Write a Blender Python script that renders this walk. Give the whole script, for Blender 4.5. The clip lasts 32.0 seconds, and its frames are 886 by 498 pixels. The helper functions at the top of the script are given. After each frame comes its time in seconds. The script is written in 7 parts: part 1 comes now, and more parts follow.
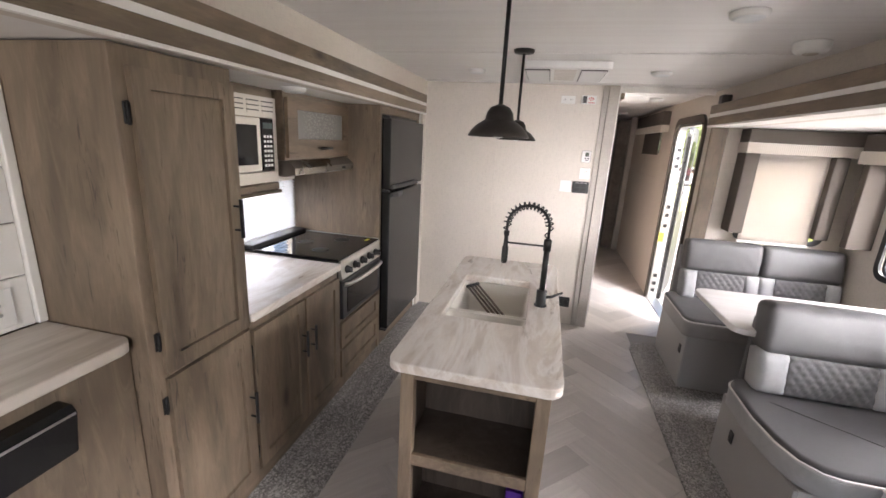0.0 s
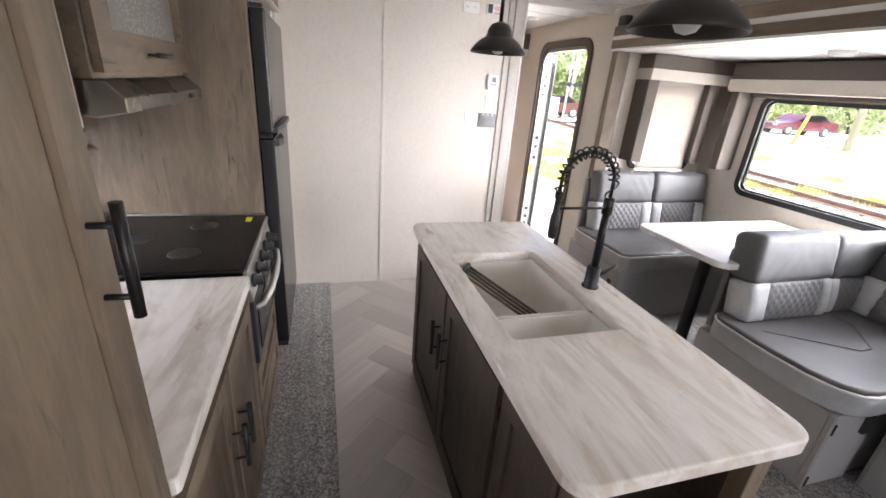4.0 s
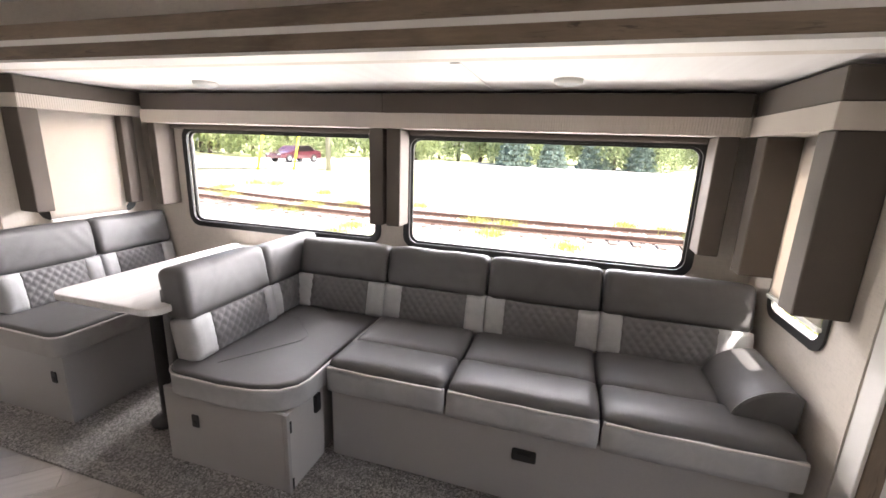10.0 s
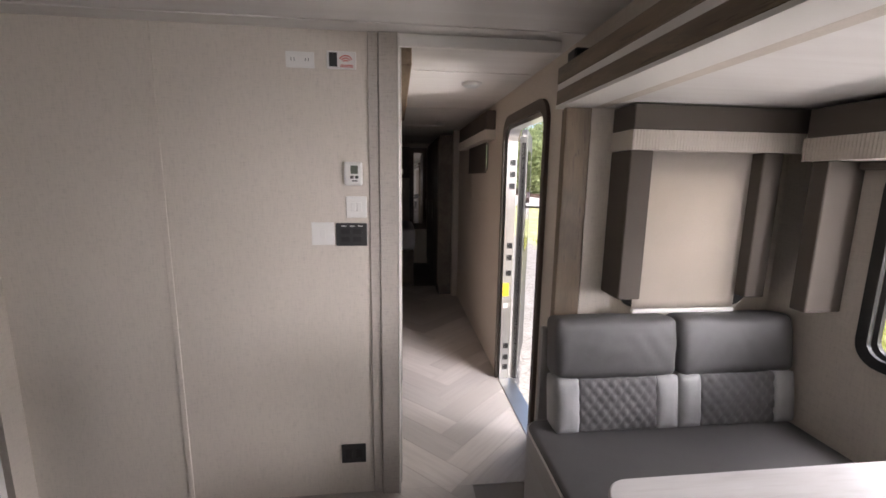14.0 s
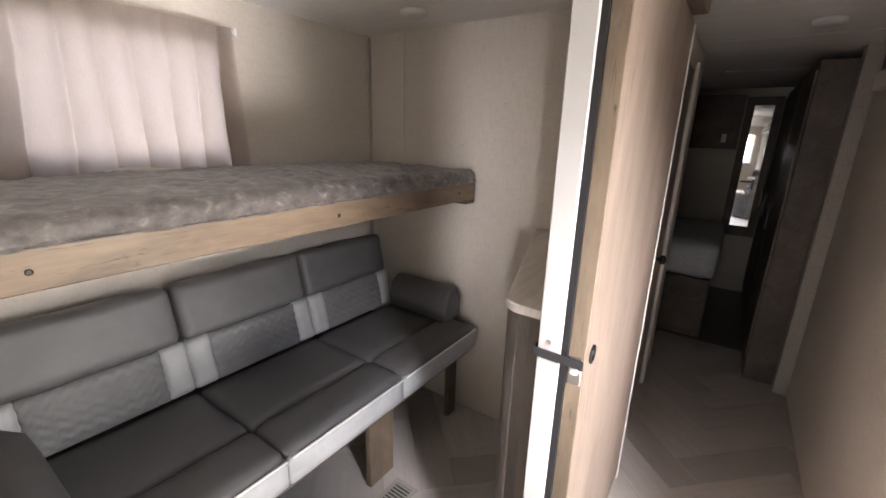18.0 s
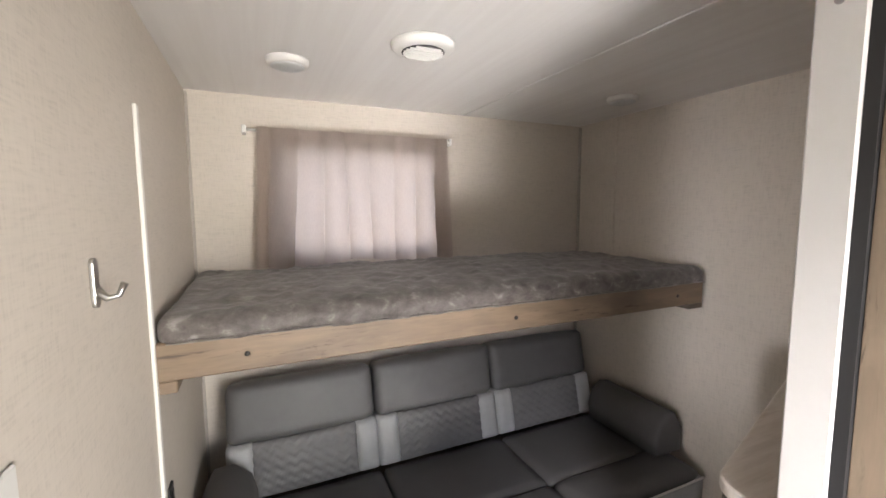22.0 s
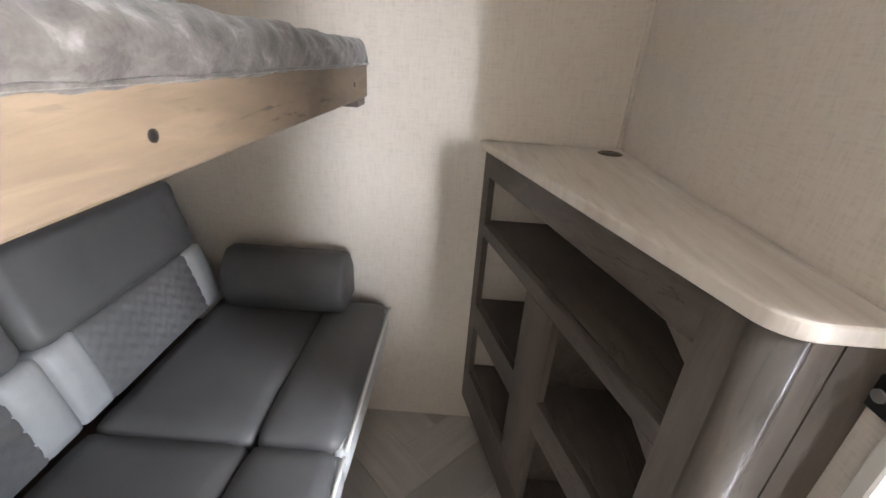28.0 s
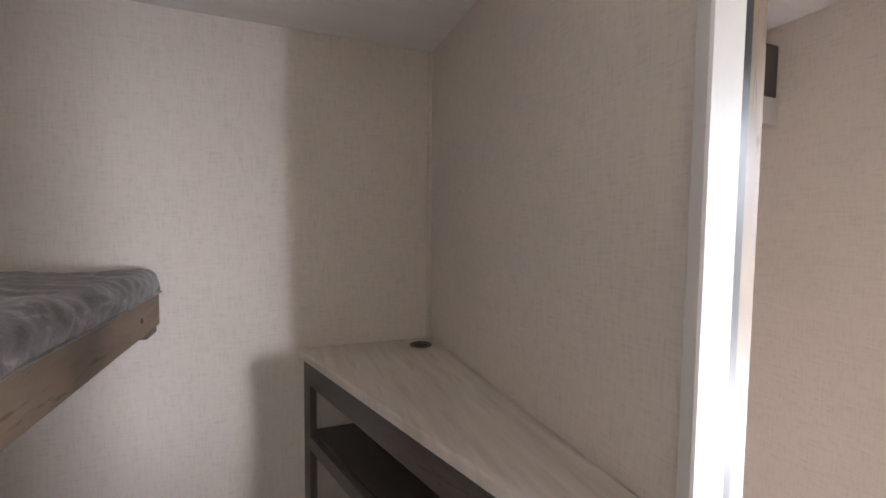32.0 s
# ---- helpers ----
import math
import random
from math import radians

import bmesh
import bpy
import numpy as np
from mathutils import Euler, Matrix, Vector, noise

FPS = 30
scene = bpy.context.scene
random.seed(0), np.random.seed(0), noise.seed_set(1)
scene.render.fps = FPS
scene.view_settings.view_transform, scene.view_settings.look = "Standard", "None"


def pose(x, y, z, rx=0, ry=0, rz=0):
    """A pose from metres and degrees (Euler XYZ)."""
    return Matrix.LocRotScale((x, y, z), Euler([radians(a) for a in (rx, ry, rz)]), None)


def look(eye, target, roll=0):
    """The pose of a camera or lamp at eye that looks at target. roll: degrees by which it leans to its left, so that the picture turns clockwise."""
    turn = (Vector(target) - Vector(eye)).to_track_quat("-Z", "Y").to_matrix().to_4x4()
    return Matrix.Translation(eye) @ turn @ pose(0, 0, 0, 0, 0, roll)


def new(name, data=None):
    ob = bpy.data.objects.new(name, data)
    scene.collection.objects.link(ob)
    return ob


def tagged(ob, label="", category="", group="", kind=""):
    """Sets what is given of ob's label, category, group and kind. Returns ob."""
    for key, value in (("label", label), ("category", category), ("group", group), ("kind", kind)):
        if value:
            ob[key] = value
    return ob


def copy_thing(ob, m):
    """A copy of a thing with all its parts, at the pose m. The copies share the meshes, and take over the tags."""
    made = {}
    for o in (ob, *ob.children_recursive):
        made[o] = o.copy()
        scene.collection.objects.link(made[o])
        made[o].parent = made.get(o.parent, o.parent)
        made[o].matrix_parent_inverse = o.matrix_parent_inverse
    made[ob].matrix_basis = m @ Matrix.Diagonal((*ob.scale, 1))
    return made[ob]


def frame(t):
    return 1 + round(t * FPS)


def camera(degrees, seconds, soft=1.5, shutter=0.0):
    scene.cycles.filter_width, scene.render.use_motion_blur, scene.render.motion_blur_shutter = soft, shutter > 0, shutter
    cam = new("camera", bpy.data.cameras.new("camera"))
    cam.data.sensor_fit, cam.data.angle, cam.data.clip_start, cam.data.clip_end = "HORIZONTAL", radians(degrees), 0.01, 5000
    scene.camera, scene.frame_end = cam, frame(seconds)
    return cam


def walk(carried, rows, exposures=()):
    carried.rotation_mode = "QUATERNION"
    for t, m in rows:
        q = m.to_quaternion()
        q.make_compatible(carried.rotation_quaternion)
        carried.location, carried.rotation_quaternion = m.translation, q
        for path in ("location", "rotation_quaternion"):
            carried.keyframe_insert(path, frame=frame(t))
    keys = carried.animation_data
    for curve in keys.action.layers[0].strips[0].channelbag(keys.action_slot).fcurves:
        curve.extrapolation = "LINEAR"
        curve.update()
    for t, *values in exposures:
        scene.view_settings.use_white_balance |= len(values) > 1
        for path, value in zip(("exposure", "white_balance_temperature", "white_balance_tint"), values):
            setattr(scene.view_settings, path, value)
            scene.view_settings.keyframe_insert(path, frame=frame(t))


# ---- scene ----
# A travel trailer: kitchen and lounge, then a hall and a bunk room. x across, y along, z up.
cam = camera(93.8, 32.0, soft=1.6)
PATH = [
    (0, (-0.001, -0.023, 1.596), (-0.441, 1.86, 1.086), 3.2),
    (0.5, (-0.105, 0.086, 1.564), (-0.64, 1.925, 0.987), 3.4),
    (1, (-0.242, 0.272, 1.564), (-0.881, 2.064, 0.946), 3.6),
    (1.5, (-0.356, 0.363, 1.556), (-1.005, 2.149, 0.933), 3.2),
    (2, (-0.522, 0.398, 1.578), (-1.046, 2.224, 0.953), 2.3),
    (2.5, (-0.679, 0.441, 1.574), (-1.036, 2.293, 0.906), 3.2),
    (3, (-0.782, 0.59, 1.549), (-0.939, 2.458, 0.853), 4.8),
    (3.5, (-0.801, 0.723, 1.527), (-0.695, 2.588, 0.811), 4.4),
    (4, (-0.856, 0.757, 1.49), (-0.316, 2.535, 0.75), 4.5),
    (4.5, (-0.888, 0.746, 1.46), (-0.06, 2.378, 0.652), 4.4),
    (6.5, (-0.828, 0.659, 1.435), (0.409, 2.032, 0.669), 2.9),
    (7, (-0.729, 0.577, 1.451), (0.696, 1.784, 0.736), 2.2),
    (7.5, (-0.624, 0.492, 1.448), (0.972, 1.494, 0.777), 1.9),
    (8, (-0.558, 0.398, 1.457), (1.149, 1.222, 0.822), 1.6),
    (8.5, (-0.505, 0.336, 1.466), (1.278, 1.019, 0.869), 1.7),
    (9, (-0.444, 0.336, 1.473), (1.379, 0.932, 0.909), 1.9),
    (9.5, (-0.325, 0.427, 1.474), (1.524, 0.992, 0.962), 2.0),
    (10, (-0.225, 0.533, 1.487), (1.642, 1.078, 1.018), 2.2),
    (10.5, (-0.08, 0.605, 1.487), (1.72, 1.371, 1.073), 2.2),
    (11, (0.13, 0.659, 1.522), (1.773, 1.721, 1.103), 2.6),
    (11.5, (0.226, 0.803, 1.489), (1.733, 2.056, 1.091), 2.9),
    (12, (0.321, 1.024, 1.514), (1.643, 2.47, 1.11), 2.6),
    (12.5, (0.409, 1.222, 1.501), (1.478, 2.864, 1.099), 2.3),
    (13, (0.525, 1.433, 1.511), (1.213, 3.267, 1.107), 2.4),
    (13.5, (0.531, 1.644, 1.495), (0.947, 3.565, 1.122), 2.1),
    (14, (0.492, 1.912, 1.511), (0.711, 3.871, 1.172), 0.8),
    (14.5, (0.477, 2.234, 1.531), (0.594, 4.188, 1.12), -0.0),
    (16.5, (0.753, 3.365, 1.515), (0.322, 5.233, 0.944), 1.1),
    (17, (0.776, 3.541, 1.508), (0.151, 5.35, 0.928), 1.0),
    (17.5, (0.757, 3.735, 1.543), (-0.068, 5.468, 0.978), 0.9),
    (18, (0.734, 3.864, 1.574), (-0.357, 5.451, 1.034), 1.7),
    (18.5, (0.744, 3.936, 1.613), (-0.649, 5.296, 1.156), 1.7),
    (19, (0.742, 3.973, 1.647), (-0.866, 5.117, 1.321), 2.7),
    (19.5, (0.754, 3.999, 1.661), (-0.969, 4.989, 1.433), 2.7),
    (20, (0.754, 4.017, 1.706), (-1.013, 4.943, 1.579), 1.9),
    (20.5, (0.759, 4.014, 1.731), (-1.037, 4.892, 1.672), 1.3),
    (21, (0.767, 4.03, 1.722), (-1.051, 4.86, 1.642), 1.2),
    (21.5, (0.756, 4.045, 1.693), (-1.06, 4.867, 1.533), 0.5),
    (22, (0.738, 4.064, 1.64), (-1.078, 4.879, 1.444), -0.3),
    (22.5, (0.714, 4.075, 1.562), (-1.085, 4.889, 1.244), 0.4),
    (23, (0.703, 4.087, 1.485), (-1.091, 4.832, 1.012), 1.1),
    (23.5, (0.699, 4.094, 1.427), (-1.087, 4.779, 0.842), 2.2),
    (24, (0.679, 4.1, 1.368), (-1.095, 4.736, 0.699), 2.2),
    (24.5, (0.629, 4.137, 1.308), (-1.119, 4.696, 0.513), 1.8),
    (26.5, (0.175, 4.412, 1.304), (-1.429, 5.051, 0.294), 0.5),
    (27, (0.05, 4.455, 1.322), (-1.241, 5.605, 0.317), 1.8),
    (27.5, (-0.046, 4.437, 1.349), (-0.676, 6.093, 0.422), 3.7),
    (28, (-0.061, 4.429, 1.376), (-0.104, 6.24, 0.529), 3.7),
    (28.5, (-0.054, 4.416, 1.368), (0.225, 6.186, 0.479), 4.0),
    (29, (-0.051, 4.403, 1.36), (0.394, 6.133, 0.46), 4.4),
    (29.5, (-0.056, 4.401, 1.367), (0.446, 6.112, 0.461), 5.1),
    (30, (-0.053, 4.418, 1.389), (0.463, 6.145, 0.523), 4.3),
    (30.5, (-0.049, 4.442, 1.447), (0.485, 6.222, 0.709), 3.4),
    (31, (-0.043, 4.456, 1.52), (0.557, 6.277, 0.949), 3.0),
    (31.5, (-0.044, 4.451, 1.579), (0.657, 6.284, 1.195), 2.8),
    (32, (-0.035, 4.416, 1.521), (0.687, 6.277, 1.41), 0.6),
]
EXPOSURES = [(0, 2.05, 6600, 14), (4.5, 2.3, 6300, 12), (7, 2.2, 6450, 13), (9, 2.15, 6550, 13), (10, 2.15, 6700, 14), (11, 1.75, 6700, 16), (13, 0.85, 6700, 16), (14.5, 0.9, 6600, 16), (16.5, 0.15, 6300, 15), (17.1, 0.55, 6250, 15), (17.6, 1.45, 6400, 14), (18, 1.85, 6500, 13), (19, 1.75, 6600, 13), (22, 1.7, 6450, 11), (24, 1.95, 6450, 10), (26.9, 3.0, 5950, 10), (27.2, 3.0, 6000, 10), (28, 2.8, 6050, 7), (30, 2.7, 6150, 10), (31, 2.5, 6250, 11), (32, 2.15, 6000, 13)]
walk(cam, [(t, look(eye, target, roll)) for t, eye, target, roll in PATH], EXPOSURES)

# ---- world, sun, window daylight and added fill lamps ----
world = bpy.data.worlds.new("sky")
scene.world = world
world.use_nodes = True
wn = world.node_tree.nodes
sky = wn.new("ShaderNodeTexSky")
sky.sky_type, sky.sun_disc = "NISHITA", False
SUN_UP, SUN_TURN = radians(58), radians(197)
sky.sun_elevation, sky.sun_rotation = SUN_UP, SUN_TURN
sky.altitude, sky.air_density, sky.dust_density, sky.ozone_density = 200, 1.0, 2.0, 1.0
wn["Background"].inputs["Strength"].default_value = 0.15
world.node_tree.links.new(sky.outputs["Color"], wn["Background"].inputs["Color"])


def lamp(name, kind, energy, colour, m, size=(1, 1), spread=180):
    data = bpy.data.lights.new(name, kind)
    data.energy, data.color = energy, colour
    if kind == "AREA":
        data.shape, data.size, data.size_y, data.spread = "RECTANGLE", size[0], size[1], radians(spread)
    ob = new(name, data)
    ob.matrix_basis = m
    return ob


sun = lamp("sun", "SUN", 5.0, (1.0, 0.95, 0.88), Matrix())
sun.data.angle = radians(0.6)
d = Vector((math.sin(SUN_TURN) * math.cos(SUN_UP), math.cos(SUN_TURN) * math.cos(SUN_UP), math.sin(SUN_UP)))
sun.matrix_basis = look(d * 50, (0, 0, 0))
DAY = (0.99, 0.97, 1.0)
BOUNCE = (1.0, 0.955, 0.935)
# added area lamps hidden outside the openings, as fill for sky and sunlit ground
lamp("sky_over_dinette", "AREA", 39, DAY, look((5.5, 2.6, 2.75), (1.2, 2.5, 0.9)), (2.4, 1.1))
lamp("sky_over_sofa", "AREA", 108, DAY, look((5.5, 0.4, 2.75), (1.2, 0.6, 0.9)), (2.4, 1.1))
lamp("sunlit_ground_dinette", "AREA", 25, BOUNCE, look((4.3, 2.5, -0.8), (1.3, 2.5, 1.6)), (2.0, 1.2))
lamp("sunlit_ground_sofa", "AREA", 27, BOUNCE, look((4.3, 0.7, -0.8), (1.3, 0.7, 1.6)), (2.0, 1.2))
lamp("sky_at_entry", "AREA", 44, (1.0, 0.955, 0.89), look((3.0, 5.2, 1.5), (0.3, 4.2, 1.3)), (1.0, 1.0))
lamp("sky_into_hall", "AREA", 105, DAY, look((2.6, 3.2, 2.6), (0.95, 5.0, 0.4)), (0.9, 0.9))
# added lamp that throws the bright band on the bunk room end wall
lamp("low_sky_past_sofa", "AREA", 12, DAY, look((3.6, -1.7, 1.3), (-0.1, 5.7, 1.2)), (0.8, 0.8), 60)
lamp("sunlit_ground_entry", "AREA", 13, BOUNCE, look((4.5, 3.95, -0.75), (0.9, 4.4, 1.0)), (1.6, 1.6), 50)
# area lamps behind the kitchen blind and the bunk curtain
lamp("daylight_kitchen_window", "AREA", 2.2, DAY, look((-1.95, 2.13, 1.09), (0, 2.13, 0.9)), (1.05, 0.34))
lamp("daylight_bunk_window", "AREA", 0.12, (1.0, 0.93, 0.89), look((-1.112, 4.495, 1.668), (0, 4.495, 1.668)), (0.62, 0.42), 60)
# added fill lamp at the unseen rear end, lights the kitchen
lamp("daylight_rear_window", "AREA", 4, DAY, look((0.15, -3.05, 1.35), (-1.3, -0.2, 1.1)), (1.75, 0.85), 90)

# ---- helpers for nodes and meshes ----
def mat(name, colour=(0.5, 0.5, 0.5), rough=0.5, metal=0.0, **more):
    m = bpy.data.materials.new(name)
    m.use_nodes = True
    b = m.node_tree.nodes["Principled BSDF"]
    b.inputs["Base Color"].default_value = (*colour, 1)
    b.inputs["Roughness"].default_value, b.inputs["Metallic"].default_value = rough, metal
    for key, value in more.items():
        b.inputs[key.replace("_", " ")].default_value = value
    return m


class Nodes:
    """Short hand for one material's node tree."""

    def __init__(self, m):
        self.t = m.node_tree
        self.bsdf = self.t.nodes["Principled BSDF"]

    def add(self, kind, **inputs):
        n = self.t.nodes.new("ShaderNode" + kind)
        for key, value in inputs.items():
            self.put(n, key.replace("_", " "), value)
        return n

    def put(self, n, key, value):
        if isinstance(value, bpy.types.NodeSocket):
            self.t.links.new(value, n.inputs[key])
        else:
            n.inputs[key].default_value = value

    def coords(self, scale=(1, 1, 1), turn=(0, 0, 0), world=True):
        src = self.add("NewGeometry").outputs["Position"] if world else self.add("TexCoord").outputs["Object"]
        mp = self.add("Mapping", Vector=src, Scale=scale, Rotation=tuple(radians(a) for a in turn))
        return mp.outputs["Vector"]

    def noise(self, vec, scale=5, detail=4, rough=0.55, warp=0.0):
        n = self.add("TexNoise", Vector=vec, Scale=scale, Detail=detail, Roughness=rough, Distortion=warp)
        return n.outputs["Fac"]

    def ramp(self, fac, *stops):
        r = self.add("ValToRGB", Fac=fac)
        els = r.color_ramp.elements
        for k, (at, c) in enumerate(stops):
            e = els[0] if k == 0 else els.new(at)
            if k == 0:
                els.remove(els[1])
                e.position = at
            e.color = (*c, 1) if len(c) == 3 else c
        return r.outputs["Color"]

    def mix(self, fac, a, b, how="MIX"):
        n = self.t.nodes.new("ShaderNodeMix")
        n.data_type, n.blend_type = "RGBA", how
        for i, v in ((0, fac), (6, a), (7, b)):
            if isinstance(v, bpy.types.NodeSocket):
                self.t.links.new(v, n.inputs[i])
            else:
                n.inputs[i].default_value = v if i == 0 else (*v, 1)
        return n.outputs[2]

    def bump(self, height, strength=0.2, distance=0.002, after=None):
        n = self.add("Bump", Height=height, Strength=strength, Distance=distance)
        if after is not None:
            self.put(n, "Normal", after)
        return n.outputs["Normal"]

    def out(self, **inputs):
        for key, value in inputs.items():
            self.put(self.bsdf, key.replace("_", " "), value)


def span(c, k):
    return tuple(min(1.0, v * k) for v in c)


def surface(name, colour, rough=0.6, big=2.0, fine=60.0, vary=0.08, relief=0.15, depth=0.001, metal=0.0, **more):
    """A plain surface with faint stains, fine grain and relief."""
    m = mat(name, colour, rough, metal, **more)
    n = Nodes(m)
    v = n.coords()
    a = n.noise(v, big, 5)
    b = n.noise(v, fine, 3)
    c = n.mix(n.ramp(a, (0.3, (0, 0, 0)), (0.7, (1, 1, 1))), span(colour, 1 - vary), span(colour, 1 + vary))
    c = n.mix(n.ramp(b, (0.35, (0, 0, 0)), (0.65, (1, 1, 1))), c, n.mix(0.5, c, span(colour, 1 - vary)))
    n.out(Base_Color=c, Normal=n.bump(b, relief, depth), Roughness=n.ramp(a, (0.2, (rough * 0.85,) * 3), (0.8, (min(1, rough * 1.12),) * 3)))
    return m


def linen(name, colour, low=0.87):
    """Vinyl wall board with a printed linen weave: short cross streaks at two scales."""
    m = mat(name, colour, 0.62)
    n = Nodes(m)
    up = n.noise(n.coords((210, 210, 28)), 1.0, 3)
    across = n.noise(n.coords((26, 26, 240)), 1.0, 3)
    blot = n.noise(n.coords(), 1.3, 4)
    weave = n.mix(0.5, up, across)
    dark = n.ramp(weave, (0.34, (low,) * 3), (0.48, (0.985, 0.985, 0.985)), (0.64, (1.03, 1.03, 1.03)))
    c = n.mix(1.0, n.mix(n.ramp(blot, (0.3, (0, 0, 0)), (0.7, (1, 1, 1))), span(colour, 0.95), span(colour, 1.04)), dark, "MULTIPLY")
    n.out(Base_Color=c, Normal=n.bump(weave, 0.25, 0.001))
    return m


def wood(name, dark, mid, light, axis="z", rough=0.5, knots=True):
    """Printed rustic wood: long streaks, cathedral waves and a few knots along one axis."""
    m = mat(name, mid, rough)
    n = Nodes(m)
    k = {"x": (0.8, 7, 7), "y": (7, 0.8, 7), "z": (7, 7, 0.8)}[axis]
    rnd = n.add("ObjectInfo").outputs["Random"]
    shift = n.add("VectorMath", Vector=n.add("NewGeometry").outputs["Position"])
    shift.operation = "ADD"
    comb = n.add("CombineXYZ", X=rnd, Y=n_mul(n, rnd, 7.0), Z=n_mul(n, rnd, 3.0))
    n.t.links.new(comb.outputs["Vector"], shift.inputs[1])
    def at(s):
        return n.add("Mapping", Vector=shift.outputs["Vector"], Scale=s).outputs["Vector"]
    broad = n.noise(at(tuple(4.2 if v > 1 else 0.9 for v in k)), 1.0, 5, 0.6, 1.4)
    fine = n.noise(at(tuple(v * 14 for v in k)), 1.0, 4, 0.6)
    blot = n.noise(at(tuple(3.4 if v > 1 else 1.2 for v in k)), 1.0, 4, 0.6, 0.8)
    crack = n.noise(at(tuple(70.0 if v > 1 else 7.0 for v in k)), 1.0, 3, 0.7, 0.8)
    where = n.noise(at(tuple(9.0 if v > 1 else 2.0 for v in k)), 1.0, 3, 0.6, 0.5)
    smear = n.noise(at(tuple(v * (2.3 if v > 1 else 3.4) for v in k)), 1.0, 5, 0.7, 1.5)
    c = n.ramp(broad, (0.22, dark), (0.48, mid), (0.78, light))
    c = n.mix(0.16, c, n.ramp(fine, (0.35, dark), (0.65, light)))
    c = n.mix(n.ramp(blot, (0.45, (0, 0, 0)), (0.66, (0.7,) * 3)), c, span(dark, 1.15))
    c = n.mix(n.ramp(smear, (0.50, (0, 0, 0)), (0.66, (0.28,) * 3)), c, span(light, 1.05))
    c = n.mix(n.mix(1.0, n.ramp(crack, (0.34, (0.8,) * 3), (0.42, (0, 0, 0))), n.ramp(where, (0.48, (0, 0, 0)), (0.60, (1, 1, 1))), "MULTIPLY"), c, span(dark, 0.7))
    if knots:
        vor = n.add("TexVoronoi", Vector=at(tuple(2.2 if v > 1 else 0.9 for v in k)), Scale=1.0)
        kn = n.ramp(vor.outputs["Distance"], (0.02, (1, 1, 1)), (0.07, (0, 0, 0)))
        c = n.mix(kn, c, span(dark, 0.45))
    n.out(Base_Color=c, Normal=n.bump(fine, 0.15, 0.0008), Roughness=n.ramp(fine, (0.3, (rough * 0.85,) * 3), (0.7, (rough * 1.15,) * 3)))
    return m


def n_mul(n, sock, k):
    q = n.add("Math")
    q.operation = "MULTIPLY"
    n.t.links.new(sock, q.inputs[0])
    q.inputs[1].default_value = k
    return q.outputs[0]


def marble(name, turn=0.0):
    """Laminate printed as taupe stone with soft white veins drifting along y."""
    m = mat(name, (0.66, 0.61, 0.57), 0.3)
    n = Nodes(m)
    cloud = n.noise(n.coords((4.6, 1.3, 4.6), (0, 0, turn + 20)), 1.0, 6, 0.6, 1.4)
    vein = n.noise(n.coords((5.0, 1.1, 5.0), (0, 0, turn + 26)), 1.0, 6, 0.62, 2.2)
    smoke = n.noise(n.coords((11.0, 2.2, 11.0), (0, 0, turn + 12)), 1.0, 5, 0.62, 1.0)
    fine = n.noise(n.coords((40.0, 8.0, 40.0), (0, 0, turn + 18)), 1.0, 4, 0.6, 0.6)
    base = n.mix(n.ramp(cloud, (0.34, (0, 0, 0)), (0.64, (1, 1, 1))), (0.56, 0.485, 0.415), (0.80, 0.745, 0.685))
    base = n.mix(n.ramp(smoke, (0.36, (0.55,) * 3), (0.54, (0, 0, 0))), base, (0.50, 0.425, 0.36))
    base = n.mix(n.ramp(fine, (0.35, (0.25,) * 3), (0.6, (0, 0, 0))), base, (0.47, 0.42, 0.38))
    pale = n.ramp(vein, (0.40, (0, 0, 0)), (0.5, (0.55,) * 3), (0.62, (0, 0, 0)))
    n.out(Base_Color=n.mix(pale, base, (0.86, 0.84, 0.815)), Roughness=n.ramp(cloud, (0.3, (0.26,) * 3), (0.7, (0.38,) * 3)))
    return m


def streaky(name, low=(0.50, 0.48, 0.465), mid=(0.60, 0.59, 0.58), high=(0.66, 0.655, 0.65), axis="x"):
    """Pale laminate printed with straight fine streaks."""
    m = mat(name, mid, 0.32)
    n = Nodes(m)
    k = (1.5, 16, 1) if axis == "x" else (16, 1.5, 1)
    a = n.noise(n.coords(k), 1.2, 5, 0.6, 0.5)
    b = n.noise(n.coords((k[0] * 3, k[1] * 3, 1)), 1.2, 3, 0.6, 0.2)
    c = n.mix(n.ramp(a, (0.32, (0, 0, 0)), (0.68, (1, 1, 1))), low, high)
    c = n.mix(0.4, c, mid)
    c = n.mix(n.ramp(b, (0.32, (0.35,) * 3), (0.48, (0, 0, 0))), c, span(low, 0.9))
    n.out(Base_Color=c, Roughness=n.ramp(a, (0.3, (0.28,) * 3), (0.7, (0.4,) * 3)))
    return m


def n_mid(a, b):
    return tuple((p + q) / 2.4 for p, q in zip(a, b))


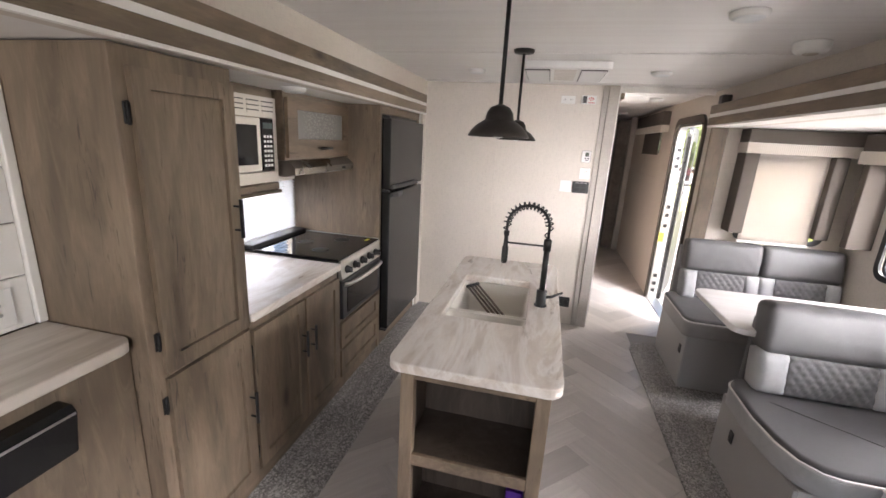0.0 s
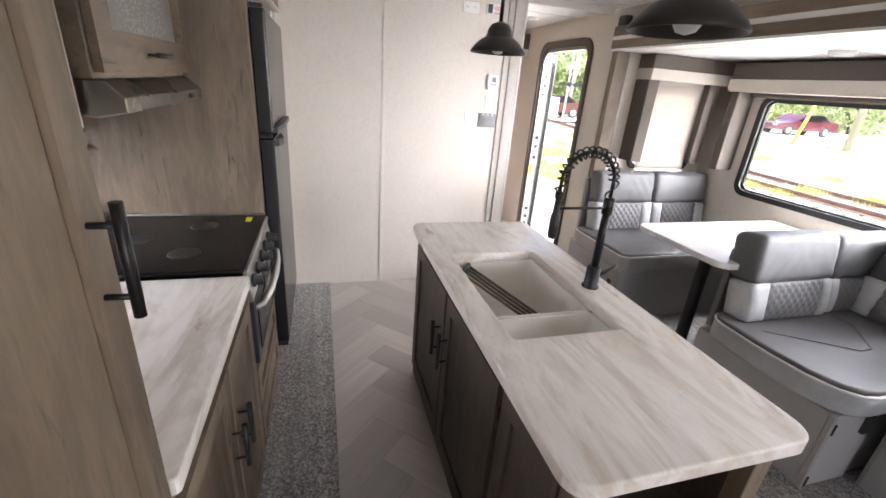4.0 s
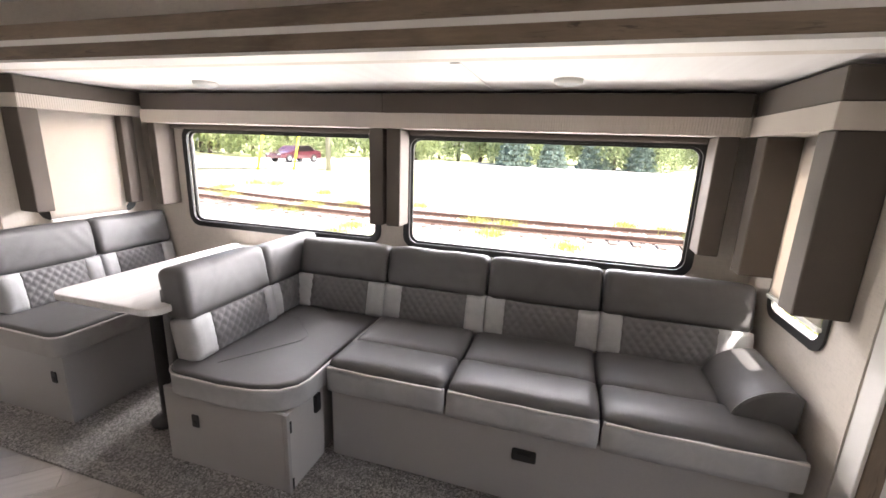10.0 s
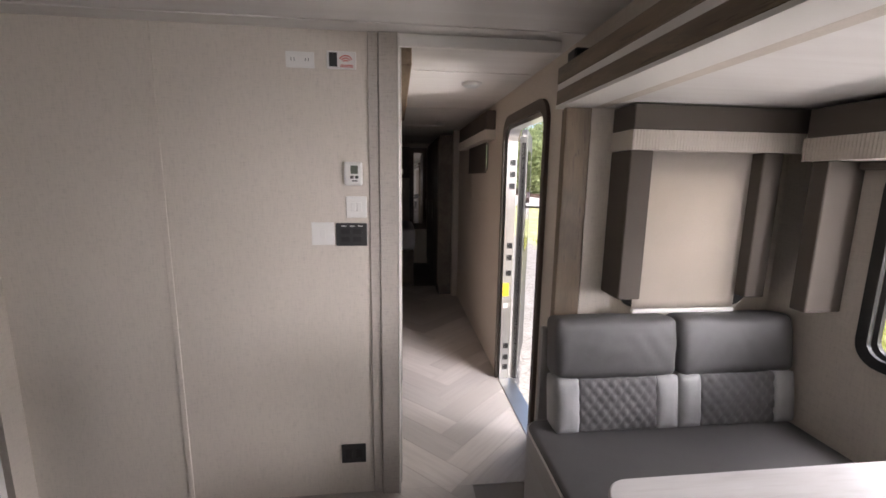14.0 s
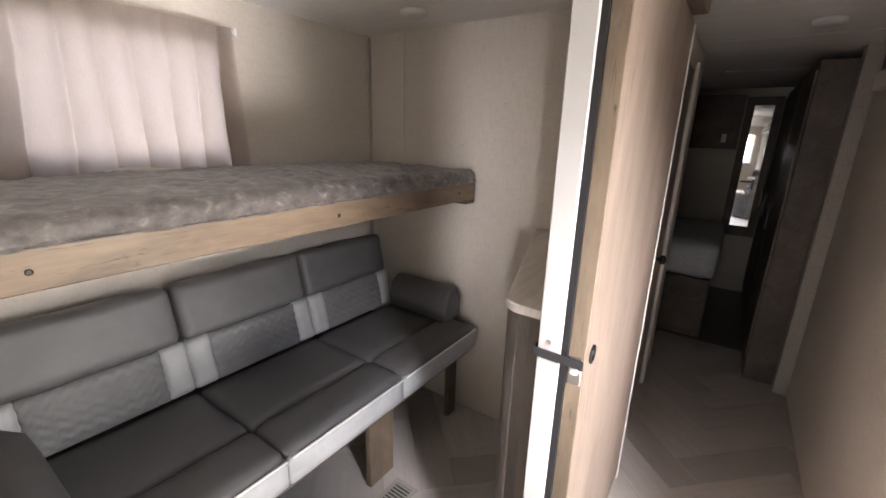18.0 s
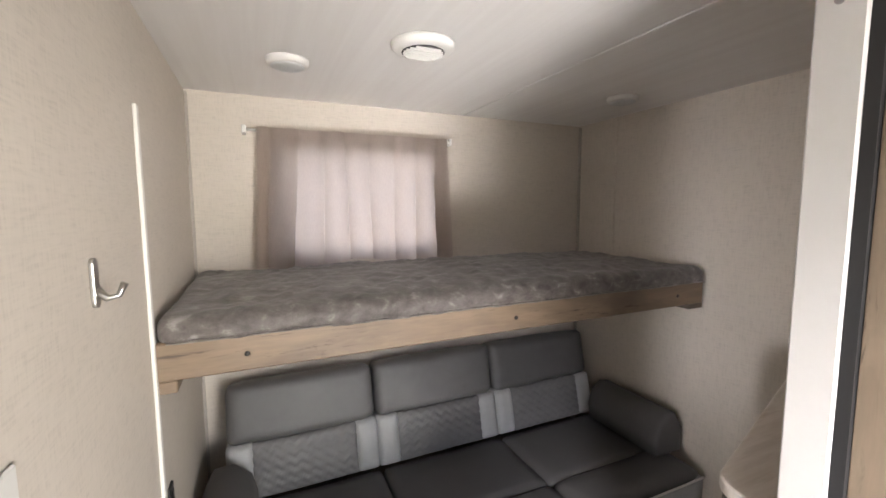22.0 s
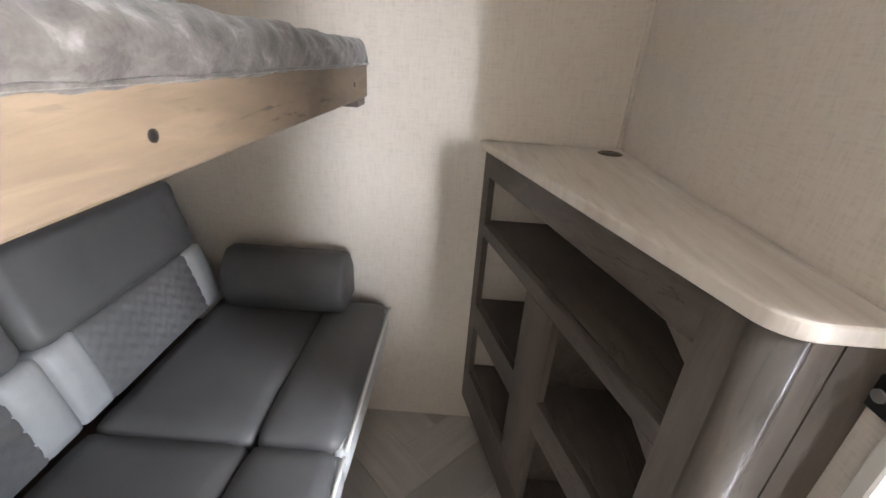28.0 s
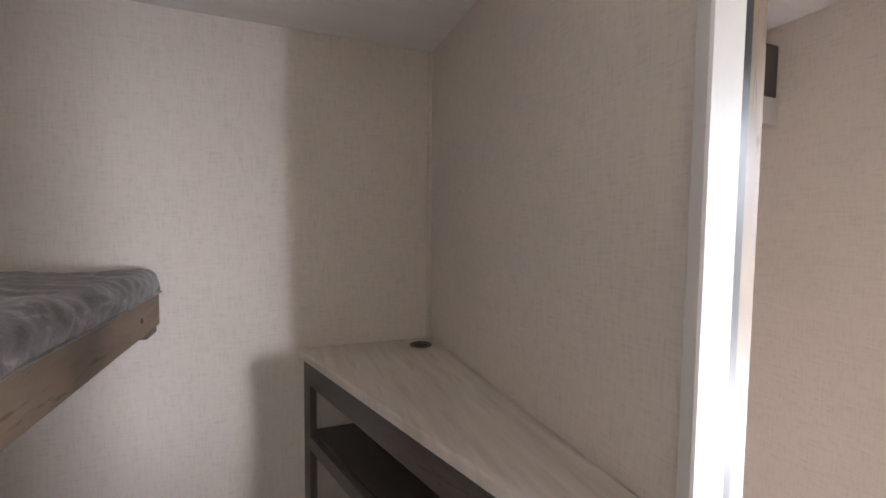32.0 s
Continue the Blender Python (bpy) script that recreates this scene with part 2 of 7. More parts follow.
def carpet_mat(name, dark, light):
    m = mat(name, dark, 0.95)
    n = Nodes(m)
    v = n.coords()
    speck = n.noise(v, 230, 2, 0.7)
    tuft = n.noise(v, 70, 3, 0.7)
    worn = n.noise(v, 4, 4)
    dots = n.add("TexVoronoi", Vector=v, Scale=150.0).outputs["Color"]
    c = n.ramp(n.mix(0.55, n.mix(0.5, speck, tuft), dots), (0.30, dark), (0.52, n_mid(dark, light)), (0.72, light))
    c = n.mix(n.ramp(worn, (0.4, (0, 0, 0)), (0.7, (0.18,) * 3)), c, light)
    track = n.noise(n.coords((16, 0.5, 1)), 1.0, 4, 0.6)
    c = n.mix(n.ramp(track, (0.42, (0.5,) * 3), (0.6, (0, 0, 0))), c, n.mix(0.55, c, dark))
    n.out(Base_Color=c, Normal=n.bump(speck, 0.9, 0.006, n.bump(tuft, 0.6, 0.006)))
    n.bsdf.inputs["Sheen Weight"].default_value = 0.2
    return m


def leather(name, colour, rough=0.5):
    m = mat(name, colour, rough)
    n = Nodes(m)
    v = n.coords()
    grain = n.add("TexVoronoi", Vector=v, Scale=420.0).outputs["Distance"]
    fold = n.noise(v, 9, 4, 0.6, 0.5)
    c = n.mix(n.ramp(fold, (0.35, (0, 0, 0)), (0.7, (1, 1, 1))), span(colour, 0.9), span(colour, 1.1))
    n.out(Base_Color=c, Normal=n.bump(grain, 0.12, 0.0006, n.bump(fold, 0.25, 0.004)), Roughness=n.ramp(fold, (0.3, (rough * 0.85,) * 3), (0.7, (rough * 1.2,) * 3)))
    return m


def plank_mat(name):
    """Vinyl plank: each piece with its own tone and its grain along its own length."""
    m = mat(name, (0.42, 0.38, 0.34), 0.34)
    n = Nodes(m)
    rnd = n.add("ObjectInfo").outputs["Random"]
    tc = n.add("TexCoord").outputs["Object"]
    sh = n.add("VectorMath", Vector=tc)
    sh.operation = "ADD"
    comb = n.add("CombineXYZ", X=n_mul(n, rnd, 9.0), Y=n_mul(n, rnd, 5.0))
    n.t.links.new(comb.outputs["Vector"], sh.inputs[1])
    g = n.noise(n.add("Mapping", Vector=sh.outputs["Vector"], Scale=(1.6, 22, 1)).outputs["Vector"], 1.5, 5, 0.6, 0.6)
    tone = n.ramp(rnd, (0.0, (0.375, 0.343, 0.318)), (0.3, (0.47, 0.433, 0.402)), (0.7, (0.57, 0.528, 0.492)), (1.0, (0.43, 0.398, 0.372)))
    c = n.mix(n.ramp(g, (0.3, (0.4,) * 3), (0.7, (0, 0, 0))), tone, (0.30, 0.27, 0.248))
    n.out(Base_Color=c, Normal=n.bump(g, 0.08, 0.0006), Roughness=n.ramp(g, (0.3, (0.3,) * 3), (0.7, (0.42,) * 3)))
    return m


WALL = linen("linen_wall_board", (0.635, 0.577, 0.510))
JAMB = surface("satin_white_jamb", (0.60, 0.58, 0.55), 0.45, 3, 120, 0.03, 0.05)
CEIL = surface("ceiling_board", (0.78, 0.76, 0.74), 0.55, 1.2, 90, 0.03, 0.08)
nl = Nodes(CEIL)
grain = nl.noise(nl.coords((0.7, 20, 1)), 1.0, 5, 0.65, 0.3)
nl.out(Base_Color=nl.mix(nl.ramp(grain, (0.38, (0, 0, 0)), (0.62, (1, 1, 1))), (0.748, 0.727, 0.705), (0.79, 0.773, 0.752)))
TRIM = linen("pale_trim_board", (0.445, 0.405, 0.36), 0.77)
WHITE = surface("white_paint", (0.80, 0.78, 0.74), 0.45, 3, 120, 0.03, 0.05)
WOOD = wood("rustic_grey_brown_wood", (0.082, 0.061, 0.042), (0.195, 0.145, 0.099), (0.310, 0.235, 0.163))
WOOD_Y = wood("rustic_grey_brown_wood_level", (0.082, 0.061, 0.042), (0.195, 0.145, 0.099), (0.310, 0.235, 0.163), "y")
PINE = wood("pale_bunk_board_wood", (0.078, 0.055, 0.037), (0.202, 0.143, 0.094), (0.29, 0.214, 0.148), "y", 0.55)
# dark wood, also used where shade is put into a wood's colour
DARK_AND_SHADED_WOOD = wood("dark_and_shaded_wood", (0.060, 0.046, 0.037), (0.125, 0.098, 0.078), (0.20, 0.16, 0.127), "y", 0.5, False)
# shelf cabinet wood, greyed and darkened to carry the shade it stands in
CUBBY = wood("shaded_cabinet_wood", (0.040, 0.033, 0.028), (0.098, 0.080, 0.067), (0.165, 0.136, 0.114), "z", 0.36)
CUBBY_Y = wood("shaded_cabinet_wood_level", (0.040, 0.033, 0.028), (0.098, 0.080, 0.067), (0.165, 0.136, 0.114), "y", 0.36)
# WOOD darkened for the island: partly its own tone, partly shade put in
ISLAND_SHADED_WOOD = wood("dark_shaded_island_wood", (0.034, 0.025, 0.019), (0.076, 0.058, 0.045), (0.14, 0.110, 0.087))
MARBLE = marble("pale_veined_laminate")
STREAKED = streaky("cream_streaked_laminate", (0.42, 0.355, 0.295), (0.63, 0.575, 0.51), (0.72, 0.67, 0.61), "y")
CARPET = carpet_mat("speckled_grey_carpet", (0.085, 0.078, 0.073), (0.60, 0.57, 0.54))
LEATHER = leather("grey_brown_leatherette", (0.098, 0.0955, 0.0965))
LEATHER_PALE = leather("pale_grey_leatherette", (0.395, 0.40, 0.405))
LEATHER_QUILT = leather("mid_grey_quilted_leatherette", (0.142, 0.139, 0.141))
PIPING = leather("white_piping", (0.75, 0.73, 0.70), 0.4)
BASE = surface("grey_bench_board", (0.375, 0.366, 0.36), 0.5, 2.5, 120, 0.05, 0.1)
BASE_PALE = surface("pale_bench_board", (0.50, 0.485, 0.47), 0.5, 2.5, 120, 0.05, 0.1)
TABLE_TOP = streaky("white_streaked_table_laminate")
BLACK = surface("black_metal", (0.009, 0.0085, 0.0085), 0.42, 4, 150, 0.15, 0.06)
PLASTIC = surface("black_plastic", (0.022, 0.022, 0.023), 0.42, 5, 200, 0.1, 0.1)
STEEL = surface("brushed_steel", (0.55, 0.54, 0.52), 0.3, 3, 200, 0.08, 0.1, metal=1.0)
BLACKGLASS = mat("black_glass", (0.006, 0.006, 0.007), 0.06, Specular_IOR_Level=0.3)
FRIDGE = surface("black_fridge_panel", (0.022, 0.022, 0.023), 0.24, 3, 200, 0.08, 0.02)
SINK = surface("ivory_composite_sink", (0.82, 0.785, 0.715), 0.35, 3, 160, 0.03, 0.04)
PLATE = mat("white_plastic", (0.76, 0.75, 0.72), 0.35)
VALANCE = surface("taupe_valance_fabric", (0.105, 0.088, 0.074), 0.85, 3, 260, 0.08, 0.3)
VALANCE_PALE = surface("pale_ribbed_valance_fabric", (0.58, 0.53, 0.47), 0.8, 3, 260, 0.05, 0.3)
SHADE = surface("roller_shade_fabric", (0.45, 0.41, 0.365), 0.85, 3, 300, 0.05, 0.2)
VINYL = plank_mat("vinyl_floor_plank")
SUBFLOOR = surface("floor_joint", (0.24, 0.22, 0.20), 0.7)
GLASS = mat("window_glass", (1, 1, 1), 0.0, Transmission_Weight=1.0, IOR=1.45)
FROST = mat("frosted_glass", (0.72, 0.74, 0.74), 0.35, Transmission_Weight=0.35, IOR=1.3)

RIBBED_GLASS = mat("ribbed_frosted_glass", (0.42, 0.43, 0.42), 0.28, Transmission_Weight=0.25, IOR=1.3)
nr = Nodes(RIBBED_GLASS)
dots = nr.add("TexVoronoi", Vector=nr.coords((1, 60, 95)), Scale=1.0).outputs["Distance"]
patch = nr.ramp(nr.noise(nr.coords((1, 5.5, 0.4)), 1.0, 1), (0.46, (0, 0, 0)), (0.54, (1, 1, 1)))
nr.out(Base_Color=nr.mix(nr.mix(1.0, nr.ramp(dots, (0.25, (1, 1, 1)), (0.5, (0, 0, 0))), patch, "MULTIPLY"), (0.30, 0.29, 0.27), (0.50, 0.485, 0.455)), Normal=nr.bump(dots, 0.3, 0.002))

# ---- meshes ----
ORG = {}
PLACE = Vector((0, 0, 0))                           # set-off of a suite of furniture from its plan


def box(x0, x1, y0, y1, z0, z1, bev=0.0, seg=1, bm=None):
    bm = bm or bmesh.new()
    m = Matrix.LocRotScale(((x0 + x1) / 2, (y0 + y1) / 2, (z0 + z1) / 2), None, (x1 - x0, y1 - y0, z1 - z0))
    made = bmesh.ops.create_cube(bm, size=1, matrix=m)
    if bev:
        edges = list({e for v in made["verts"] for e in v.link_edges})
        bmesh.ops.bevel(bm, geom=edges, offset=bev, segments=seg, affect="EDGES", profile=0.6)
    return bm


def tube(points, radius, sides=10, bm=None, close=True):
    """A round bar along points."""
    bm = bm or bmesh.new()
    pts = [Vector(p) for p in points]
    rings, side = [], None
    for i, p in enumerate(pts):
        t = (pts[min(i + 1, len(pts) - 1)] - pts[max(i - 1, 0)]).normalized()
        if side is None:
            side = t.orthogonal().normalized()
        side = (side - t * side.dot(t)).normalized()
        up = t.cross(side)
        r = radius[i] if isinstance(radius, (list, tuple)) else radius
        rings.append([bm.verts.new(p + r * (math.cos(a) * side + math.sin(a) * up)) for a in (2 * math.pi * k / sides for k in range(sides))])
    for a, b in zip(rings, rings[1:]):
        for k in range(sides):
            f = bm.faces.new((a[k], a[(k + 1) % sides], b[(k + 1) % sides], b[k]))
            f.smooth = True
    if close:
        bm.faces.new(rings[0][::-1]), bm.faces.new(rings[-1])
    return bm


def spin(profile, centre, axis="z", sides=28, bm=None):
    """A turned body: (radius, height) from bottom to top round an axis through centre."""
    bm = bm or bmesh.new()
    c = Vector(centre)
    def at(r, h, a):
        u, v = r * math.cos(a), r * math.sin(a)
        return c + Vector({"z": (u, v, h), "x": (h, u, v), "y": (v, h, u)}[axis])
    rings = [[bm.verts.new(at(max(r, 1e-4), h, 2 * math.pi * k / sides)) for k in range(sides)] for r, h in profile]
    for a, b in zip(rings, rings[1:]):
        for k in range(sides):
            f = bm.faces.new((a[k], a[(k + 1) % sides], b[(k + 1) % sides], b[k]))
            f.smooth = True
    bm.faces.new(rings[0][::-1]), bm.faces.new(rings[-1])
    return bm


def prism(outline, axis, a, b, bev=0.0, seg=2, bm=None):
    """A closed outline pulled from a to b along an axis. The outline runs in the other two axes, in the order x, y, z."""
    bm = bm or bmesh.new()
    def at(p, h):
        u, v = p
        return {"x": (h, u, v), "y": (u, h, v), "z": (u, v, h)}[axis]
    lo, hi = ([bm.verts.new(at(p, h)) for p in outline] for h in (a, b))
    k = len(outline)
    faces = [bm.faces.new(lo[::-1]), bm.faces.new(hi)]
    for i in range(k):
        faces.append(bm.faces.new((lo[i], lo[(i + 1) % k], hi[(i + 1) % k], hi[i])))
    bmesh.ops.recalc_face_normals(bm, faces=faces)
    if bev:
        bmesh.ops.bevel(bm, geom=list(faces[0].edges) + list(faces[1].edges), offset=bev, segments=seg, affect="EDGES", profile=0.6)
    return bm


def rounded(x0, x1, y0, y1, r, corners=(1, 1, 1, 1), seg=6):
    """The outline of a rectangle with rounded corners: (x0,y0), (x1,y0), (x1,y1), (x0,y1)."""
    out = []
    for (cx, cy, a0), on in zip(((x0, y0, 180), (x1, y0, 270), (x1, y1, 0), (x0, y1, 90)), corners):
        if not on:
            out.append((cx, cy))
            continue
        ox, oy = cx + (r if cx == x0 else -r), cy + (r if cy == y0 else -r)
        out += [(ox + r * math.cos(radians(a0 + 90 * i / seg)), oy + r * math.sin(radians(a0 + 90 * i / seg))) for i in range(seg + 1)]
    return out


def ring(outer, inner, axis, a, b, bm=None):
    """A flat frame between two outlines of the same number of points, pulled from a to b along an axis."""
    bm = bm or bmesh.new()
    def at(p, h):
        u, v = p
        return {"x": (h, u, v), "y": (u, h, v), "z": (u, v, h)}[axis]
    o0, o1, i0, i1 = ([bm.verts.new(at(p, h)) for p in line] for line, h in ((outer, a), (outer, b), (inner, a), (inner, b)))
    k = len(outer)
    faces = []
    for i in range(k):
        j = (i + 1) % k
        for q in ((o0[i], o0[j], o1[j], o1[i]), (i0[j], i0[i], i1[i], i1[j]), (o1[i], o1[j], i1[j], i1[i]), (o0[j], o0[i], i0[i], i0[j])):
            faces.append(bm.faces.new(q))
    bmesh.ops.recalc_face_normals(bm, faces=faces)
    return bm


def mesh_of(bm, name, material, smooth=False):
    me = bpy.data.meshes.new(name)
    bm.to_mesh(me)
    bm.free()
    me.materials.append(material)
    if smooth:
        me.polygons.foreach_set("use_smooth", [True] * len(me.polygons))
    return me


def part(name, bm, material, parent, label="", smooth=False):
    """One mesh under a thing or a part, built in world places."""
    o = ORG[parent]
    bmesh.ops.translate(bm, vec=-o, verts=bm.verts)
    ob = new(name, mesh_of(bm, name, material, smooth))
    ob.parent = parent
    ORG[ob] = o
    return tagged(ob, label) if label else ob


def thing(name, at, label, category, group="", kind=""):
    ob = new(name)
    ob.location = Vector(at) + PLACE
    ob.empty_display_size = 0.05
    ORG[ob] = Vector(at)
    return tagged(ob, label, category, group, kind)


def solid(name, bm, material, label, category, at=None, group="", kind="", smooth=False):
    """A thing that is one mesh."""
    vs = [v.co for v in bm.verts]
    o = Vector(at) if at else Vector(((min(v.x for v in vs) + max(v.x for v in vs)) / 2, (min(v.y for v in vs) + max(v.y for v in vs)) / 2, min(v.z for v in vs)))
    bmesh.ops.translate(bm, vec=-o, verts=bm.verts)
    ob = new(name, mesh_of(bm, name, material, smooth))
    ob.location = o
    ORG[ob] = o
    return tagged(ob, label, category, group, kind)


def structure(name, bm, material, label, category):
    return solid(name, bm, material, label, category, at=(0, 0, 0), kind="structure")


def walled(axis, a, b, u0, u1, z0, z1, holes=()):
    """A wall across an axis from a to b, over u0..u1 and z0..z1, with rectangular holes (u0, u1, z0, z1) right through."""
    bm = bmesh.new()
    us = sorted({u0, u1, *(h[0] for h in holes), *(h[1] for h in holes)})
    zs = sorted({z0, z1, *(h[2] for h in holes), *(h[3] for h in holes)})
    us, zs = [u for u in us if u0 <= u <= u1], [z for z in zs if z0 <= z <= z1]
    def hole(i, j):
        if not (0 <= i < len(us) - 1 and 0 <= j < len(zs) - 1):
            return True
        u, z = (us[i] + us[i + 1]) / 2, (zs[j] + zs[j + 1]) / 2
        return any(h[0] < u < h[1] and h[2] < z < h[3] for h in holes)
    cache = {}
    def vert(h, u, z):
        key = (h, u, z)
        if key not in cache:
            cache[key] = bm.verts.new({"x": (h, u, z), "y": (u, h, z)}[axis])
        return cache[key]
    for i in range(len(us) - 1):
        for j in range(len(zs) - 1):
            if hole(i, j):
                continue
            p, q, r, s = (us[i], zs[j]), (us[i + 1], zs[j]), (us[i + 1], zs[j + 1]), (us[i], zs[j + 1])
            bm.faces.new([vert(a, *w) for w in (p, q, r, s)])
            bm.faces.new([vert(b, *w) for w in (s, r, q, p)])
            for (di, dj), (w1, w2) in (((0, -1), (p, q)), ((1, 0), (q, r)), ((0, 1), (r, s)), ((-1, 0), (s, p))):
                if hole(i + di, j + dj):
                    bm.faces.new((vert(a, *w1), vert(b, *w1), vert(b, *w2), vert(a, *w2)))
    bmesh.ops.recalc_face_normals(bm, faces=bm.faces)
    return bm

# ---- the shell ----
XL, XR, YW, YB, CEILING = -1.10, 1.257, 3.727, 3.838, 2.085
SLX, SL0, SL1, SLZ = -1.82, -1.15, 3.63, 1.80      # kitchen slide: back, ends, ceiling
SRX, SR0, SR1, SRZ = 2.14, -0.395, 3.535, 1.79       # lounge slide
YREAR, YFRONT = -3.1, 9.2
BUNK_Y1, HALL_X, POST_Y = 5.722, 0.425, 4.752
DOOR_Y0, DOOR_Y1, DOOR_Z = 4.03, 4.83, 1.87
HW = HALL_X + 0.030                                 # hall side of the bunk room wall

floor = structure("floor", box(XL - 0.05, XR + 0.05, YREAR - 0.05, YFRONT + 0.05, -0.12, -0.006), SUBFLOOR, "grey vinyl plank floor laid in a herringbone", "floor")
structure("ceiling", box(XL - 0.05, XR + 0.05, YREAR - 0.05, YFRONT + 0.05, CEILING, CEILING + 0.08), CEIL, "white panelled trailer ceiling with thin battens", "ceiling")
for y in (-1.3, 0.05, 1.28, 2.50, 3.62):
    structure("ceiling_batten", box(XL + 0.02, XR - 0.02, y - 0.011, y + 0.011, CEILING - 0.005, CEILING - 0.0005, 0.0015), CEIL, "thin white batten over a ceiling joint", "batten")
for y in (4.30, 5.5, 6.7, 7.9):
    structure("ceiling_batten", box(HW + 0.08, XR - 0.02, y - 0.011, y + 0.011, CEILING - 0.005, CEILING - 0.0005, 0.0015), CEIL, "thin white batten over a ceiling joint", "batten")
structure("ceiling_batten", box(XL + 0.02, HALL_X - 0.02, 4.99, 5.012, CEILING - 0.005, CEILING - 0.0005, 0.0015), CEIL, "thin white batten over a ceiling joint", "batten")

structure("wall_left", walled("x", XL - 0.05, XL, YREAR, YFRONT, 0, CEILING, [(SL0, SL1, 0, SLZ), (4.17, 4.82, 1.45, 1.90)]), WALL, "pale linen-look wall board of the trailer side", "wall")
structure("wall_right", walled("x", XR, XR + 0.05, YREAR, YFRONT, 0, CEILING, [(SR0, SR1, 0, SRZ), (DOOR_Y0, DOOR_Y1, 0, DOOR_Z), (5.44, 6.20, 1.30, 1.80)]), WALL, "pale linen-look wall board of the trailer side", "wall")
# unseen rear wall; its opening is added to go with the rear fill lamp
structure("wall_rear", walled("y", YREAR - 0.05, YREAR, XL, XR, 0, CEILING, [(-0.75, 1.05, 0.9, 1.8)]), WALL, "pale linen-look rear wall board", "wall")
structure("wall_front", walled("y", YFRONT, YFRONT + 0.05, XL, XR, 0, CEILING), WALL, "pale linen-look front wall board", "wall")
structure("wall_partition", walled("y", YW, YB, XL, 0.375, 0, CEILING), WALL, "pale linen-look partition board with one seam", "wall")
structure("wall_bunk", walled("x", HALL_X, HW, POST_Y + 0.02, 7.05, 0, CEILING, [(6.05, 6.62, 0, 1.95)]), WALL, "pale linen-look wall board between bunk room and hall", "wall")
structure("wall_bunk_header", walled("x", HALL_X, HW, YB, POST_Y + 0.02, 2.059, CEILING), WALL, "pale wall board above the bunk room doorway", "wall")
structure("wall_bunk_end", walled("y", BUNK_Y1, BUNK_Y1 + 0.05, XL, HALL_X, 0, CEILING), WALL, "pale linen-look wall board at the bunk room end", "wall")
structure("wall_bath_end", walled("y", 7.0, 7.05, XL, HALL_X, 0, CEILING), WALL, "pale linen-look wall board of the bathroom", "wall")
structure("trim", box(-0.468, -0.446, YW - 0.006, YW - 0.0005, 0.002, CEILING - 0.002, 0.001), WALL, "thin strip over the seam of the partition board", "trim")
structure("trim", box(XL + 0.01, XL + 0.022, BUNK_Y1 - 0.012, BUNK_Y1 - 0.001, 0.01, CEILING - 0.01), TRIM, "thin corner strip in the bunk room", "trim")
structure("trim", box(HALL_X - 0.011, HALL_X - 0.001, BUNK_Y1 - 0.011, BUNK_Y1 - 0.001, 1.15, CEILING - 0.01), WALL, "thin corner strip in the bunk room", "trim")
structure("trim", box(XL + 0.002, XL + 0.012, YB + 0.001, YB + 0.011, 0.01, CEILING - 0.01), TRIM, "thin corner strip in the bunk room", "trim")
structure("trim", box(-0.349, -0.329, YB + 0.001, YB + 0.009, 0.01, 1.86, 0.002), WHITE, "white edge strip on the bunk room wall", "trim")
structure("trim", box(-0.84, -0.83, BUNK_Y1 - 0.005, BUNK_Y1 - 0.001, 1.42, CEILING - 0.01), WALL, "thin strip over a wall board seam", "trim")

# pilaster of three boards at the open end of the partition, and the white jamb behind it
pil = thing("doorway_pilaster", (0.43, 3.77, 0), "pale textured board pilaster at the end of the partition", "pilaster", kind="structure")
part("side_board", box(0.375, 0.418, YW - 0.012, 3.738, 0, CEILING - 0.001, 0.003), TRIM, pil)
part("middle_board", box(0.4187, 0.500, YW - 0.022, 3.738, 0, CEILING - 0.001, 0.003), TRIM, pil)
part("bead", box(0.4965, 0.505, YW - 0.0265, YW - 0.0195, 0.002, CEILING - 0.004, 0.002), WHITE, pil, "thin white bead")
part("outer_board", box(0.376, 0.506, 3.7385, 3.772, 0, CEILING - 0.001, 0.003), TRIM, pil)
part("white_jamb", box(0.376, 0.5125, 3.7725, 3.806, 0, CEILING - 0.001, 0.002), JAMB, pil, "smooth white jamb")
part("jamb_stop", box(0.376, 0.5125, 3.8075, 3.825, 0, CEILING - 0.001, 0.002), JAMB, pil, "smooth white jamb")
part("back_strip", box(0.376, 0.500, 3.8255, YB, 0, CEILING - 0.001, 0.002), TRIM, pil)
post = thing("doorway_post", (0.47, POST_Y, 0), "smooth white door post with screw holes", "door post", kind="structure")
part("post_board", box(0.413, 0.470, POST_Y - 0.002, POST_Y + 0.02, 0, 2.058, 0.003), JAMB, post)
part("rubber_seal", box(0.4705, 0.486, POST_Y + 0.002, POST_Y + 0.018, 0, 1.98), PLASTIC, post, "black rubber seal")
for z in (0.3, 1.1, 1.9):
    part("screw", spin([(0.006, 0), (0.006, 0.002), (0.003, 0.0025)], (0.441, POST_Y - 0.0045, z), "y", 10), STEEL, post)
head = thing("doorway_header", (0.47, 4.3, 1.93), "brown timber header above the bunk room doorway", "door header", kind="structure")
part("header_board", box(0.405, 0.464, YB + 0.024, POST_Y - 0.003, 1.985, 2.058, 0.004), WOOD_Y, head)

